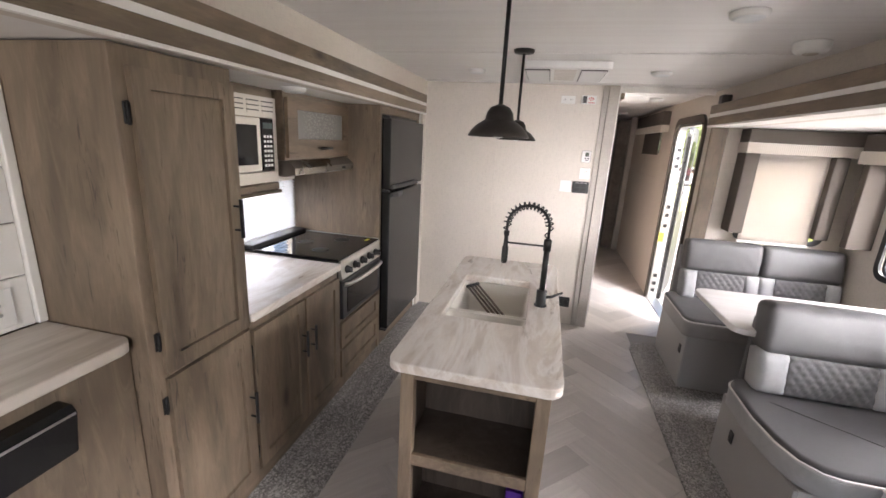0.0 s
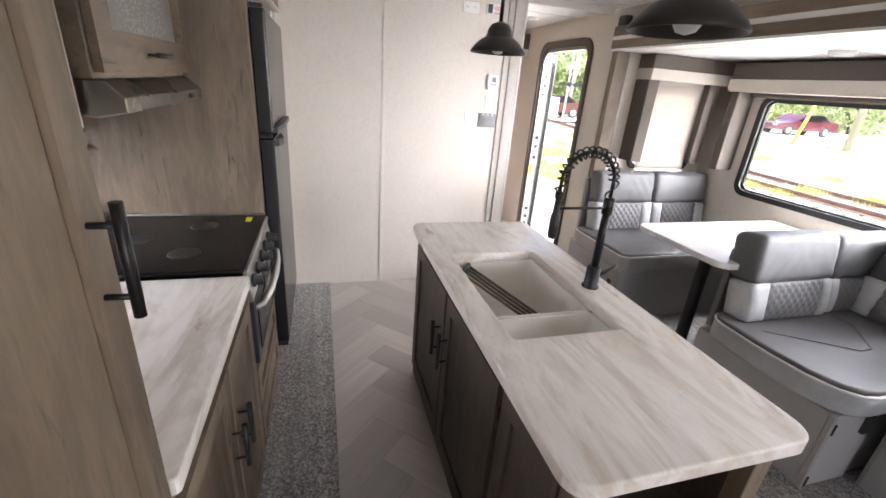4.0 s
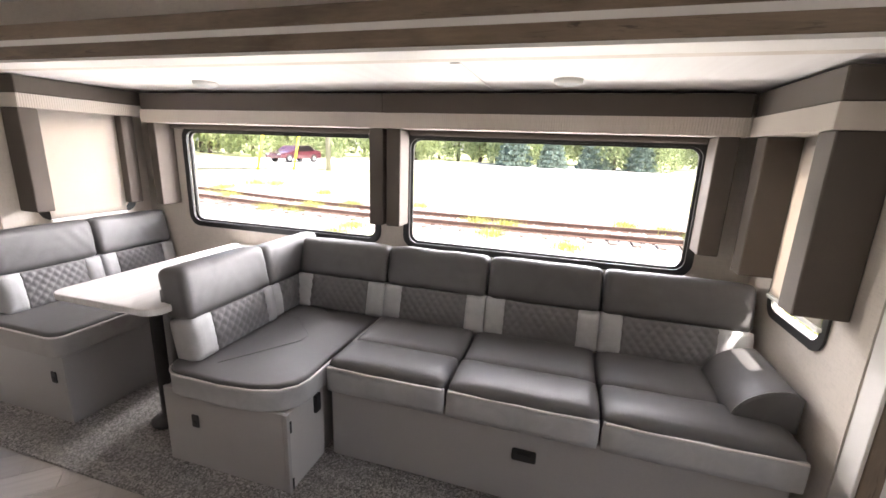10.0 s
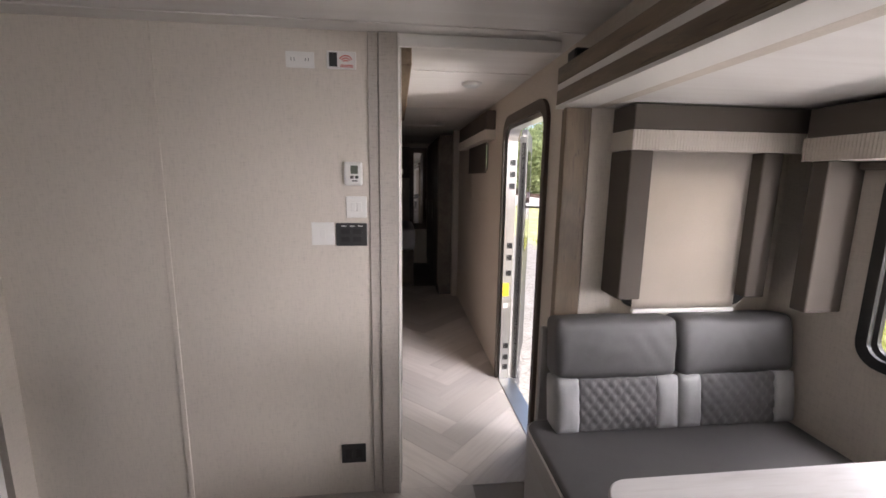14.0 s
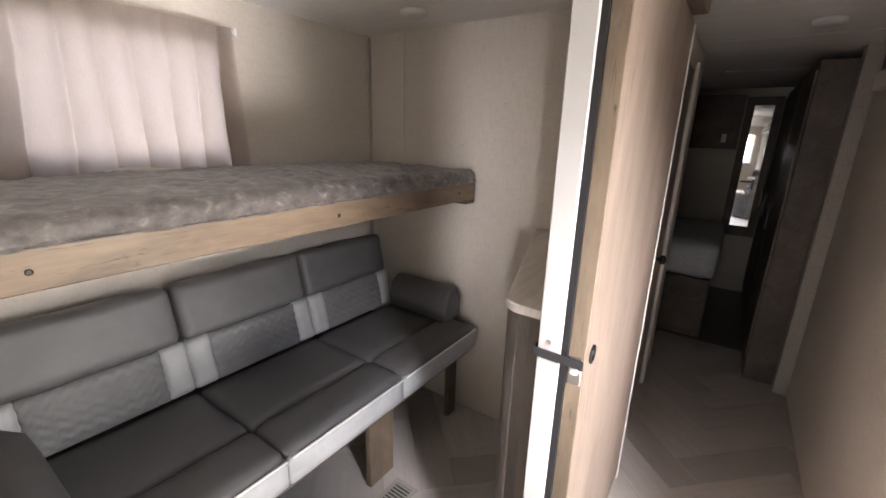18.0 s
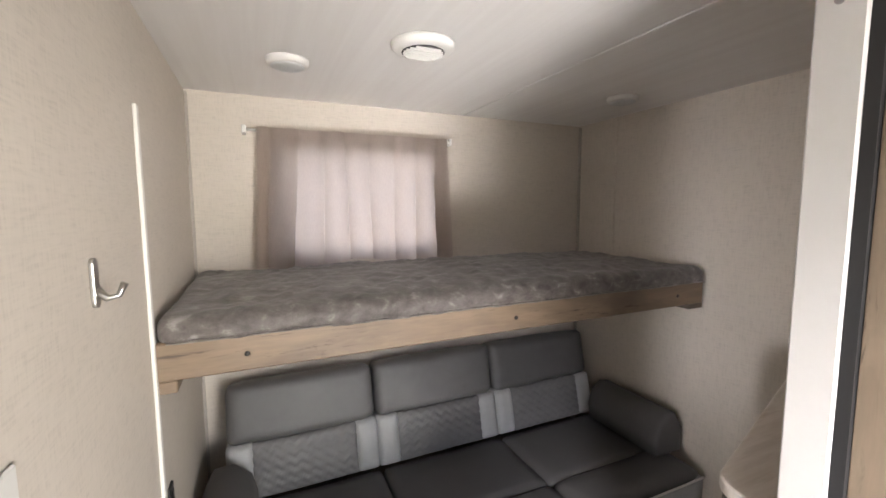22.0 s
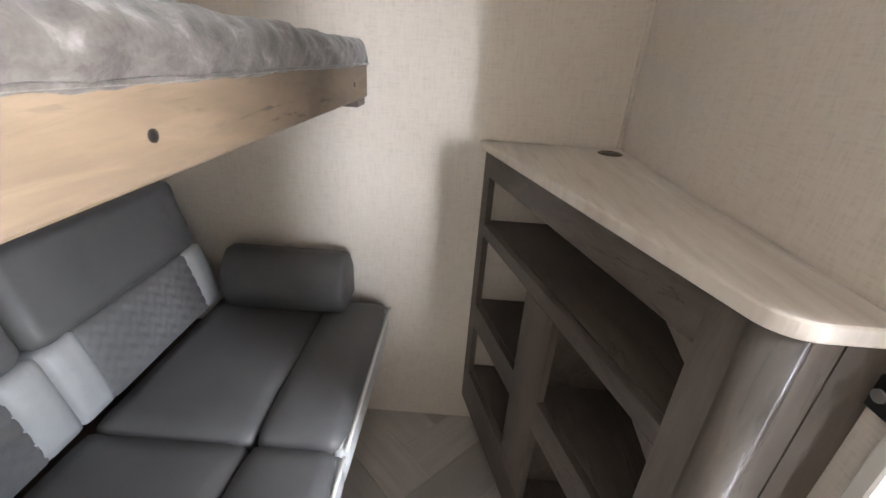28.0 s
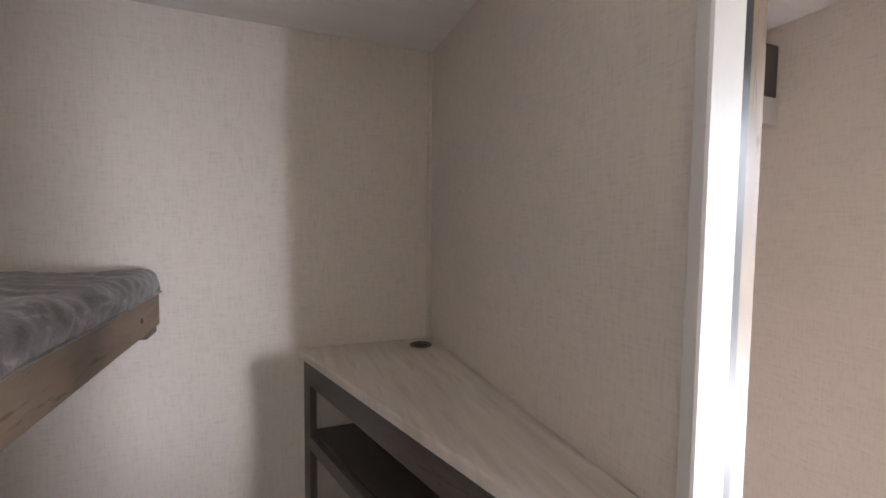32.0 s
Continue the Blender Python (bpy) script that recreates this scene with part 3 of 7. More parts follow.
# kitchen slide box
structure("slide_back_left", walled("x", SLX - 0.05, SLX, SL0 - 0.05, SL1 + 0.05, 0, SLZ + 0.05, [(1.58, 2.69, 0.90, 1.27)]), WALL, "pale wall board at the back of the kitchen slide", "wall")
structure("slide_end_left_rear", box(SLX, XL - 0.05, SL0 - 0.05, SL0, 0, SLZ), WALL, "pale end wall of the kitchen slide", "wall")
structure("slide_end_left_front", box(SLX, XL - 0.05, SL1, SL1 + 0.05, 0, SLZ), WALL, "pale end wall of the kitchen slide", "wall")
structure("slide_ceiling_left", box(SLX, XL - 0.05, SL0 - 0.05, SL1 + 0.05, SLZ, SLZ + 0.05), CEIL, "white ceiling board of the kitchen slide", "ceiling")
structure("slide_floor_left", box(SLX, XL - 0.05, SL0 - 0.05, SL1 + 0.05, -0.1, -0.002), SUBFLOOR, "floor of the kitchen slide", "floor")
# lounge slide box
WIN_A = (1.665, 3.125, 0.907, 1.550)
WIN_B = (-0.095, 1.45, 0.907, 1.550)
structure("slide_back_right", walled("x", SRX, SRX + 0.05, SR0 - 0.05, SR1 + 0.05, 0, SRZ + 0.05, [WIN_A, WIN_B]), WALL, "pale wall board behind the sofa with two wide windows", "wall")
structure("slide_end_right_rear", walled("y", SR0 - 0.05, SR0, XR + 0.05, SRX, 0, SRZ, [(1.48, 1.88, 0.84, 1.55)]), WALL, "pale end wall of the lounge slide", "wall")
structure("slide_end_right_front", walled("y", SR1, SR1 + 0.05, XR + 0.05, SRX, 0, SRZ, [(1.46, 1.99, 1.0, 1.55)]), WALL, "pale end wall of the lounge slide", "wall")
structure("slide_ceiling_right", box(XR + 0.05, SRX, SR0 - 0.05, SR1 + 0.05, SRZ, SRZ + 0.05), CEIL, "white ceiling board of the lounge slide", "ceiling")
structure("slide_ceiling_joint", box(XR + 0.06, SRX - 0.01, 0.945, 0.985, SRZ - 0.004, SRZ - 0.0005), WHITE, "thin white batten on the slide ceiling", "batten")
structure("slide_floor_right", box(XR + 0.05, SRX, SR0 - 0.05, SR1 + 0.05, -0.1, -0.002), SUBFLOOR, "floor of the lounge slide", "floor")


def carpet_piece(name, outline, label):
    structure(name, prism(outline, "z", 0.0, 0.013, 0.005), CARPET, label, "carpet")


carpet_piece("carpet_kitchen", [(XL - 0.03, -1.1), (-0.838, -1.1), (-0.838, YW - 0.005), (XL - 0.03, YW - 0.005)], "speckled grey carpet strip along the kitchen cabinets")
carpet_piece("carpet_lounge", [(0.825, -1.2), (XR - 0.002, -1.2), (XR - 0.002, SR0), (SRX - 0.002, SR0 + 0.002), (SRX - 0.002, SR1 - 0.002), (0.98, SR1 - 0.01), (0.91, SR1 - 0.025), (0.855, SR1 - 0.07), (0.83, SR1 - 0.14)], "speckled grey carpet under the sofa and dinette")


def fascia(name, x0, x1, y0, y1, z0, z1, face):
    t = thing(name, ((x0 + x1) / 2, (y0 + y1) / 2, z0), "grey-brown timber fascia with a pale inlay strip above the slide opening", "fascia")
    h = z1 - z0
    part("lower_band", box(x0, x1, y0, y1, z0 + 0.012, z0 + h * 0.44, 0.003), WOOD_Y, t)
    part("inlay", box(x0 + (0.004 if face < 0 else 0), x1 - (0.004 if face > 0 else 0), y0, y1, z0 + h * 0.44, z0 + h * 0.60), WHITE, t, "pale inlay strip")
    part("upper_band", box(x0, x1, y0, y1, z0 + h * 0.60, z1, 0.003), WOOD_Y, t)
    part("lip", box(x0 - 0.002, x1 + 0.002, y0, y1, z0, z0 + 0.012), WHITE, t, "pale lower lip")
    return t


fascia("kitchen_fascia", XL + 0.001, XL + 0.020, SL0, SL1 + 0.03, SLZ, 1.962, 1)
fascia("lounge_fascia", 1.130, XR - 0.001, SR0 - 0.21, SR1 + 0.06, SRZ, 1.945, -1)


def jamb_strips(name, y0, step, label):
    """Upright bands beside the lounge slide: timber, pale inlay, timber, pale edge."""
    t = thing(name, (1.2, y0, 0), label, "slide trim")
    y = y0
    for kind, w in (("pale_edge", 0.012), ("timber_band", 0.055), ("inlay", 0.035), ("timber_band", 0.055), ("pale_edge", 0.010)):
        a, b = sorted((y, y + step * w))
        m = WOOD if kind == "timber_band" else WHITE
        part(kind, box(1.165 + (0 if kind == "timber_band" else 0.004), XR - 0.001, a, b, 0.013, SRZ - 0.001, 0.002), m, t)
        y += step * w
    return t


jamb_strips("slide_jamb_rear", SR0 - 0.005, -1, "upright timber and pale bands at the sofa end of the slide")
tj = thing("slide_jamb_front", (1.2, 3.62, 0), "dark bulb seal and bands at the dinette end of the slide", "slide trim")
part("timber_band", box(1.150, XR - 0.001, SR1 + 0.000, SR1 + 0.030, 0.0, SRZ - 0.001, 0.003), WOOD, tj)
part("pale_band", box(1.165, XR - 0.001, SR1 + 0.030, SR1 + 0.052, 0.0, SRZ - 0.001, 0.003), TRIM, tj)
part("timber_band", box(1.165, XR - 0.001, SR1 + 0.052, SR1 + 0.080, 0.0, SRZ - 0.001, 0.003), WOOD, tj)
part("rubber_seal", tube([(1.245, SR1 + 0.098, 0.0), (1.245, SR1 + 0.098, SRZ + 0.17)], 0.016, 12), PLASTIC, tj, "dark rubber bulb seal")
part("seal_cap", box(1.19, 1.255, SR1 + 0.045, SR1 + 0.125, SRZ + 0.158, SRZ + 0.235, 0.008), PLASTIC, tj)
structure("ceiling_trim", box(0.50, 1.18, YW - 0.03, YW - 0.005, CEILING - 0.055, CEILING - 0.006, 0.004), WHITE, "white cross trim on the ceiling at the hall mouth", "trim")

# ---- cabinet pieces ----
def shaker(name, parent, face, y0, y1, z0, z1, material=None, side=1, rail=0.055, thick=0.018):
    """A framed door on a face x = face that looks to side (+1: +x)."""
    material = material or WOOD
    x0, x1 = sorted((face, face + side * thick))
    inner = [(y0 + rail, z0 + rail), (y1 - rail, z0 + rail), (y1 - rail, z1 - rail), (y0 + rail, z1 - rail)]
    bm = ring([(y0, z0), (y1, z0), (y1, z1), (y0, z1)], inner, "x", x0, x1)
    e = 0.004
    mid = [(y0 + rail + e, z0 + rail + e), (y1 - rail - e, z0 + rail + e), (y1 - rail - e, z1 - rail - e), (y0 + rail + e, z1 - rail - e)]
    p2 = face + side * (thick - 0.013)
    prism(inner, "x", *sorted((face + side * 0.002, p2)), bm=bm)
    prism(mid, "x", *sorted((p2, face + side * (thick - 0.009))), bm=bm)
    return part(name, bm, material, parent)


def bar_handle(parent, x, y, z, length, axis="z", side=1, proud=0.032):
    bm = bmesh.new()
    h = length / 2
    for s in (-0.62, 0.62):
        a = Vector((x, y, z)) + (Vector((0, 0, s * h)) if axis == "z" else Vector((0, s * h, 0)))
        tube([a, a + Vector((side * proud, 0, 0))], 0.0042, 10, bm)
    d = Vector((0, 0, h)) if axis == "z" else Vector((0, h, 0))
    c = Vector((x + side * proud, y, z))
    tube([c - d, c + d], 0.0072, 12, bm)
    return part("handle", bm, BLACK, parent, "black bar handle")


def hinge(parent, x, y, z, side=1):
    bm = box(min(x, x + side * 0.004), max(x, x + side * 0.004), y - 0.011, y + 0.011, z - 0.03, z + 0.03, 0.0015)
    tube([(x + side * 0.006, y, z - 0.032), (x + side * 0.006, y, z + 0.032)], 0.0045, 8, bm)
    return part("hinge", bm, BLACK, parent, "black leaf hinge")


FX = -1.13                                          # cabinet faces
# pantry
p = thing("pantry_cabinet", (-1.4, 1.1, 0), "tall rustic grey-brown wood pantry with two framed doors", "cabinet")
part("body", box(SLX + 0.001, FX, 0.89, 1.328, 0.0, 1.795, 0.002), WOOD, p)
d = shaker("door", p, FX + 0.001, 0.932, 1.318, 0.812, 1.742)
bar_handle(d, FX + 0.019, 1.278, 1.27, 0.145)
hinge(d, FX + 0.001, 0.922, 1.62), hinge(d, FX + 0.001, 0.922, 0.93)
d = shaker("door", p, FX + 0.001, 0.932, 1.318, 0.075, 0.795)
bar_handle(d, FX + 0.019, 1.29, 0.45, 0.145)
hinge(d, FX + 0.001, 0.922, 0.70), hinge(d, FX + 0.001, 0.922, 0.18)
part("kick_board", box(FX, FX + 0.006, 0.89, 1.328, 0.013, 0.068), WOOD_Y, p)

# base cabinet with two doors
p = thing("base_cabinet", (-1.4, 1.7, 0), "rustic wood base cabinet with two framed doors", "cabinet")
part("body", box(SLX + 0.001, FX, 1.331, 2.098, 0.0, 0.82, 0.002), WOOD, p)
for y0, y1, hy in ((1.338, 1.722, 1.69), (1.738, 2.09, 1.77)):
    d = shaker("door", p, FX + 0.001, y0, y1, 0.09, 0.775)
    bar_handle(d, FX + 0.019, hy, 0.55, 0.14)
    hy2 = y0 - 0.004 if hy > (y0 + y1) / 2 else y1 + 0.004
    hinge(d, FX + 0.0015, hy2, 0.68), hinge(d, FX + 0.0015, hy2, 0.18)
part("kick_board", box(FX, FX + 0.005, 1.331, 2.098, 0.013, 0.08), WOOD_Y, p)
solid("kitchen_worktop", prism(rounded(SLX + 0.002, FX + 0.028, 1.330, 2.100, 0.012, (0, 1, 1, 0), 3), "z", 0.822, 0.860, 0.006, 3), MARBLE, "pale veined laminate worktop over the base cabinet", "worktop")

# range
r = thing("gas_range", (-1.4, 2.4, 0), "black and steel gas range with a flat glass lid", "range")
part("oven_body", box(SLX + 0.05, FX + 0.006, 2.108, 2.695, 0.49, 0.835, 0.003), BLACK, r)
top = part("cooktop_lid", box(SLX + 0.13, FX + 0.012, 2.104, 2.699, 0.868, 0.880, 0.004, 2), BLACKGLASS, r, "glossy black glass lid")
part("lid_trim", box(FX + 0.006, FX + 0.022, 2.104, 2.699, 0.858, 0.873, 0.003), STEEL, r)
part("side_trim", box(SLX + 0.10, FX + 0.010, 2.6995, 2.708, 0.860, 0.884, 0.002), STEEL, r)
part("rear_vent", box(SLX + 0.01, SLX + 0.12, 2.108, 2.699, 0.862, 0.902, 0.012, 2), PLASTIC, r)
for k in range(3):
    part("burner_ring", spin([(0.05, 0), (0.052, 0.0008), (0.046, 0.0012)], ((-1.33, -1.52, -1.33)[k], (2.26, 2.40, 2.55)[k], 0.8802), "z", 24), BLACK, r)
part("label", box(-1.19, -1.165, 2.60, 2.66, 0.8803, 0.8808), mat("yellow_sticker", (0.75, 0.68, 0.03), 0.5), r, "small yellow sticker")
pan = part("control_panel", prism([(FX + 0.004, 0.752), (FX + 0.030, 0.758), (FX + 0.016, 0.856), (FX + 0.004, 0.856)], "y", 2.104, 2.699, 0.002, 1), STEEL, r, "sloping steel control panel")
for k in range(5):
    y = 2.175 + 0.108 * k
    kn = part("knob", spin([(0.024, 0.0), (0.024, 0.010), (0.019, 0.012), (0.017, 0.034), (0.014, 0.036)], (FX + 0.022, y, 0.806), "x", 20), PLASTIC, pan)
    part("knob_grip", box(FX + 0.055, FX + 0.062, y - 0.004, y + 0.004, 0.789, 0.823, 0.002), BLACK, pan)
dr = part("oven_door", box(FX + 0.008, FX + 0.030, 2.112, 2.692, 0.500, 0.745, 0.006, 2), PLASTIC, r)
part("oven_glass", box(FX + 0.0305, FX + 0.0335, 2.165, 2.640, 0.530, 0.690, 0.003), BLACKGLASS, dr, "dark oven window")
bm = bmesh.new()
tube([(FX + 0.030, 2.135, 0.722), (FX + 0.052, 2.155, 0.722), (FX + 0.066, 2.26, 0.722), (FX + 0.071, 2.40, 0.722), (FX + 0.066, 2.54, 0.722), (FX + 0.052, 2.648, 0.722), (FX + 0.030, 2.668, 0.722)], 0.013, 12, bm)
part("handle", bm, STEEL, dr, "bowed steel oven handle", True)
p = thing("range_drawer_cabinet", (-1.4, 2.4, 0), "rustic wood drawer cabinet under the range", "cabinet")
part("body", box(SLX + 0.002, FX, 2.102, 2.708, 0.0, 0.486, 0.002), WOOD, p)
shaker("drawer_front", p, FX + 0.001, 2.115, 2.690, 0.10, 0.285, None, 1, 0.045)
shaker("drawer_front", p, FX + 0.001, 2.115, 2.690, 0.300, 0.465, None, 1, 0.045)

# fridge with its tall side panel
solid("fridge_side_panel", box(SLX + 0.002, FX + 0.006, 2.712, 2.748, 0.0, SLZ - 0.002, 0.002), WOOD, "tall rustic wood panel beside the fridge", "panel")
p = thing("fridge_surround", (-1.4, 3.1, 0), "rustic wood surround boxing in the fridge", "cabinet")
part("header", box(SLX + 0.002, FX + 0.004, 2.750, 3.56, 1.745, SLZ - 0.002, 0.002), WOOD_Y, p)
part("plinth", box(SLX + 0.002, FX + 0.004, 2.750, 3.56, 0.0, 0.12, 0.002), WOOD_Y, p)
part("far_stile", box(SLX + 0.002, FX + 0.010, 3.562, 3.618, 0.0, SLZ - 0.002, 0.002), WOOD, p)
part("white_edge", box(FX + 0.010, FX + 0.016, 3.585, 3.612, 0.014, SLZ - 0.002), WHITE, p)
r = thing("fridge", (-1.4, 3.15, 0.12), "tall black two-door fridge with pocket handles", "fridge")
part("case", box(SLX + 0.03, FX + 0.002, 2.756, 3.545, 0.125, 1.74, 0.003), FRIDGE, r)
u = part("upper_door", box(FX + 0.006, FX + 0.066, 2.762, 3.535, 1.232, 1.715, 0.008, 3), FRIDGE, r)
l = part("lower_door", box(FX + 0.006, FX + 0.066, 2.762, 3.535, 0.150, 1.205, 0.008, 3), FRIDGE, r)
part("pocket_handle", prism([(FX + 0.067, 2.775), (FX + 0.082, 2.79), (FX + 0.094, 3.02), (FX + 0.094, 3.34), (FX + 0.080, 3.36), (FX + 0.067, 3.36)], "z", 1.232, 1.256, 0.004, 2), PLASTIC, u)
part("pocket_handle", prism([(FX + 0.067, 2.775), (FX + 0.084, 2.79), (FX + 0.098, 2.86), (FX + 0.086, 2.98), (FX + 0.067, 3.02)], "z", 1.172, 1.203, 0.004, 2), PLASTIC, l)
for z in (1.218, 1.724, 0.140):
    part("hinge_cap", box(FX + 0.01, FX + 0.06, 2.752, 2.782, z - 0.007, z + 0.007, 0.003), PLASTIC, r)

# upper cabinets, microwave, hood
UX = -1.35
p = thing("upper_cabinet", (-1.58, 2.34, 1.44), "rustic wood wall cabinet with a frosted glass lift door", "cabinet")
part("body", box(SLX + 0.001, UX - 0.02, 1.985, 2.708, 1.44, SLZ - 0.002, 0.002), WOOD_Y, p)
dd = part("lift_door", ring([(1.995, 1.455), (2.69, 1.455), (2.69, 1.765), (1.995, 1.765)], [(2.085, 1.555), (2.62, 1.555), (2.62, 1.71), (2.085, 1.71)], "x", UX - 0.018, UX + 0.002), PINE, p)
part("glass_panel", box(UX - 0.014, UX - 0.009, 2.083, 2.622, 1.553, 1.712), RIBBED_GLASS, dd, "frosted patterned glass panel")
bar_handle(dd, UX + 0.002, 2.34, 1.505, 0.13, "y")
part("lift_stay", box(UX - 0.05, UX - 0.019, 1.988, 1.996, 1.47, 1.76), DARK_AND_SHADED_WOOD, p)
p = thing("microwave_cabinet", (-1.6, 1.75, 1.30), "rustic wood housing round the microwave", "cabinet")
part("body", box(SLX + 0.001, -1.43, 1.331, 1.983, 1.30, SLZ - 0.002, 0.002), WOOD_Y, p)
part("lower_rail", box(-1.43, -1.405, 1.331, 1.983, 1.285, 1.325, 0.006), WOOD_Y, p)
TRIMSTEEL = surface("warm_grey_trim", (0.60, 0.565, 0.515), 0.36, 3, 200, 0.05, 0.05, metal=0.35)
m = thing("microwave", (-1.42, 1.75, 1.33), "steel-trimmed built-in microwave with a dark window", "microwave")
part("trim_frame", ring([(1.50, 1.330), (1.972, 1.330), (1.972, 1.752), (1.50, 1.752)], [(1.525, 1.385), (1.945, 1.385), (1.945, 1.655), (1.525, 1.655)], "x", -1.43, -1.405), TRIMSTEEL, m)
dd = part("door", box(-1.428, -1.398, 1.53, 1.835, 1.390, 1.650, 0.005, 2), TRIMSTEEL, m)
part("window", box(-1.3975, -1.3955, 1.555, 1.805, 1.425, 1.615, 0.001), BLACKGLASS, dd, "dark mesh window")
cp = part("control_panel", box(-1.428, -1.399, 1.842, 1.940, 1.390, 1.650, 0.004), BLACKGLASS, m)
for j in range(7):
    for i in range(3):
        part("key", box(-1.3985, -1.3975, 1.858 + 0.024 * i, 1.874 + 0.024 * i, 1.412 + 0.024 * j, 1.424 + 0.024 * j), PLATE, cp)
part("display", box(-1.3985, -1.3975, 1.855, 1.928, 1.60, 1.63), mat("dim_display", (0.05, 0.09, 0.08), 0.2), cp)
for y0 in (1.53, 1.64, 1.75, 1.86):
    for k in range(6):
        part("vent_slat", box(-1.4045, -1.400, y0, y0 + 0.085, 1.672 + 0.011 * k, 1.677 + 0.011 * k), PLASTIC if k % 2 else TRIMSTEEL, m)
HOOD = surface("dark_brushed_steel", (0.30, 0.28, 0.255), 0.28, 3, 200, 0.1, 0.1, metal=1.0)
h = thing("range_hood", (-1.5, 2.35, 1.34), "slim steel range hood under the wall cabinet", "range hood")
part("canopy", prism([(SLX + 0.01, 1.438), (SLX + 0.01, 1.385), (UX - 0.03, 1.350), (UX + 0.035, 1.365), (UX + 0.035, 1.400), (UX - 0.005, 1.438)], "y", 1.995, 2.700, 0.003, 1), HOOD, h)
part("switch", box(UX + 0.0352, UX + 0.042, 2.53, 2.57, 1.375, 1.39, 0.002), PLASTIC, h)
part("light_lens", box(UX - 0.13, UX - 0.05, 2.10, 2.22, 1.348, 1.356, 0.002), FROST, h)
# kitchen window with a white blind
w = thing("window_kitchen", (SLX, 2.1, 0.9), "low kitchen window behind a white slatted blind", "window", kind="structure")
part("window_frame", ring([(1.55, 0.87), (2.705, 0.87), (2.705, 1.30), (1.55, 1.30)], [(1.60, 0.915), (2.67, 0.915), (2.67, 1.255), (1.60, 1.255)], "x", SLX + 0.001, SLX + 0.014), WHITE, w)
g = part("pane", box(SLX - 0.03, SLX - 0.025, 1.58, 2.69, 0.90, 1.27), GLASS, w)
g.visible_shadow = False
bl = thing("window_blind", (SLX + 0.03, 2.1, 0.9), "white slatted blind lowered over the kitchen window", "blind")
part("head_rail", box(SLX + 0.016, SLX + 0.046, 1.56, 2.69, 1.258, 1.288, 0.004), WHITE, bl)
part("bottom_rail", box(SLX + 0.020, SLX + 0.042, 1.56, 2.69, 0.874, 0.886, 0.003), WHITE, bl)
SLAT = mat("white_blind_slat", (0.82, 0.84, 0.86), 0.4, Transmission_Weight=0.0)
nb = Nodes(SLAT)
tl = nb.add("BsdfTranslucent", Color=(0.8, 0.84, 0.9, 1))
mx = nb.add("MixShader", Fac=0.2)
nb.t.links.new(nb.bsdf.outputs[0], mx.inputs[1]), nb.t.links.new(tl.outputs[0], mx.inputs[2])
nb.t.links.new(mx.outputs[0], nb.t.nodes["Material Output"].inputs["Surface"])
for k in range(18):
    z = 0.896 + 0.0205 * k
    bm = prism([(SLX + 0.019, z + 0.007), (SLX + 0.031, z + 0.005), (SLX + 0.043, z - 0.0055), (SLX + 0.043, z - 0.0065), (SLX + 0.031, z + 0.0038), (SLX + 0.019, z + 0.0058)], "y", 1.56, 2.69)
    part("slat", bm, SLAT, bl)
part("wand", tube([(SLX + 0.055, 1.75, 1.26), (SLX + 0.056, 1.75, 0.98)], 0.003, 8), PLATE, bl)
rod = thing("towel_bar", (-1.42, 1.6, 1.27), "dark bar under the microwave housing", "rail")
part("bar", tube([(-1.40, 1.35, 1.278), (-1.40, 1.978, 1.278)], 0.010, 10), WOOD_Y, rod)

# fireplace unit with its shelf and shiplap wall
MX = -1.53
p = thing("fireplace_cabinet", (-1.35, 0.1, 0), "rustic wood cabinet housing an electric fireplace", "cabinet")
part("body", box(SLX + 0.001, -1.20, -1.10, 0.887, 0.0, 0.915, 0.002), WOOD, p)
solid("mantel_top", prism(rounded(MX, -1.165, -1.10, 0.886, 0.05, (0, 0, 1, 0), 6), "z", 0.917, 0.955, 0.007, 3), STREAKED, "cream streaked laminate top over the fireplace", "worktop")
f = thing("electric_fireplace", (-1.19, 0.2, 0.2), "black glass electric fireplace set in the cabinet", "fireplace")
part("control_glass", prism([(-1.199, 0.718), (-1.199, 0.866), (-1.152, 0.866), (-1.136, 0.845), (-1.158, 0.718)], "y", -0.75, 0.68, 0.006, 2), BLACKGLASS, f)
part("chrome_line", box(-1.1405, -1.1345, -0.744, 0.674, 0.842, 0.8475), STEEL, f)
part("fire_frame", ring(rounded(-0.72, 0.62, 0.14, 0.60, 0.02), rounded(-0.66, 0.56, 0.19, 0.55, 0.015), "x", -1.199, -1.180), PLASTIC, f)
part("fire_glass", box(-1.199, -1.190, -0.67, 0.57, 0.18, 0.56), BLACKGLASS, f)
sh = thing("shiplap_wall", (MX, 0.0, 0.96), "white shiplap boards above the fireplace", "wall", kind="structure")
for k in range(5):
    z0 = 0.957 + 0.165 * k
    part("board", box(SLX + 0.001, MX - 0.002, -1.10, 0.86, z0, min(z0 + 0.161, SLZ - 0.003), 0.003), WHITE, sh)
part("backing", box(SLX + 0.004, MX - 0.008, -1.10, 0.86, 0.956, SLZ - 0.004), SUBFLOOR, sh)
part("corner_trim", box(MX - 0.03, MX + 0.012, 0.861, 0.888, 0.957, SLZ - 0.002, 0.003), WHITE, sh)
o = thing("wall_socket", (MX, 0.73, 1.0), "white double coax socket plate", "socket")
part("plate", box(MX - 0.001, MX + 0.005, 0.732, 0.812, 0.975, 1.095, 0.002), PLATE, o)
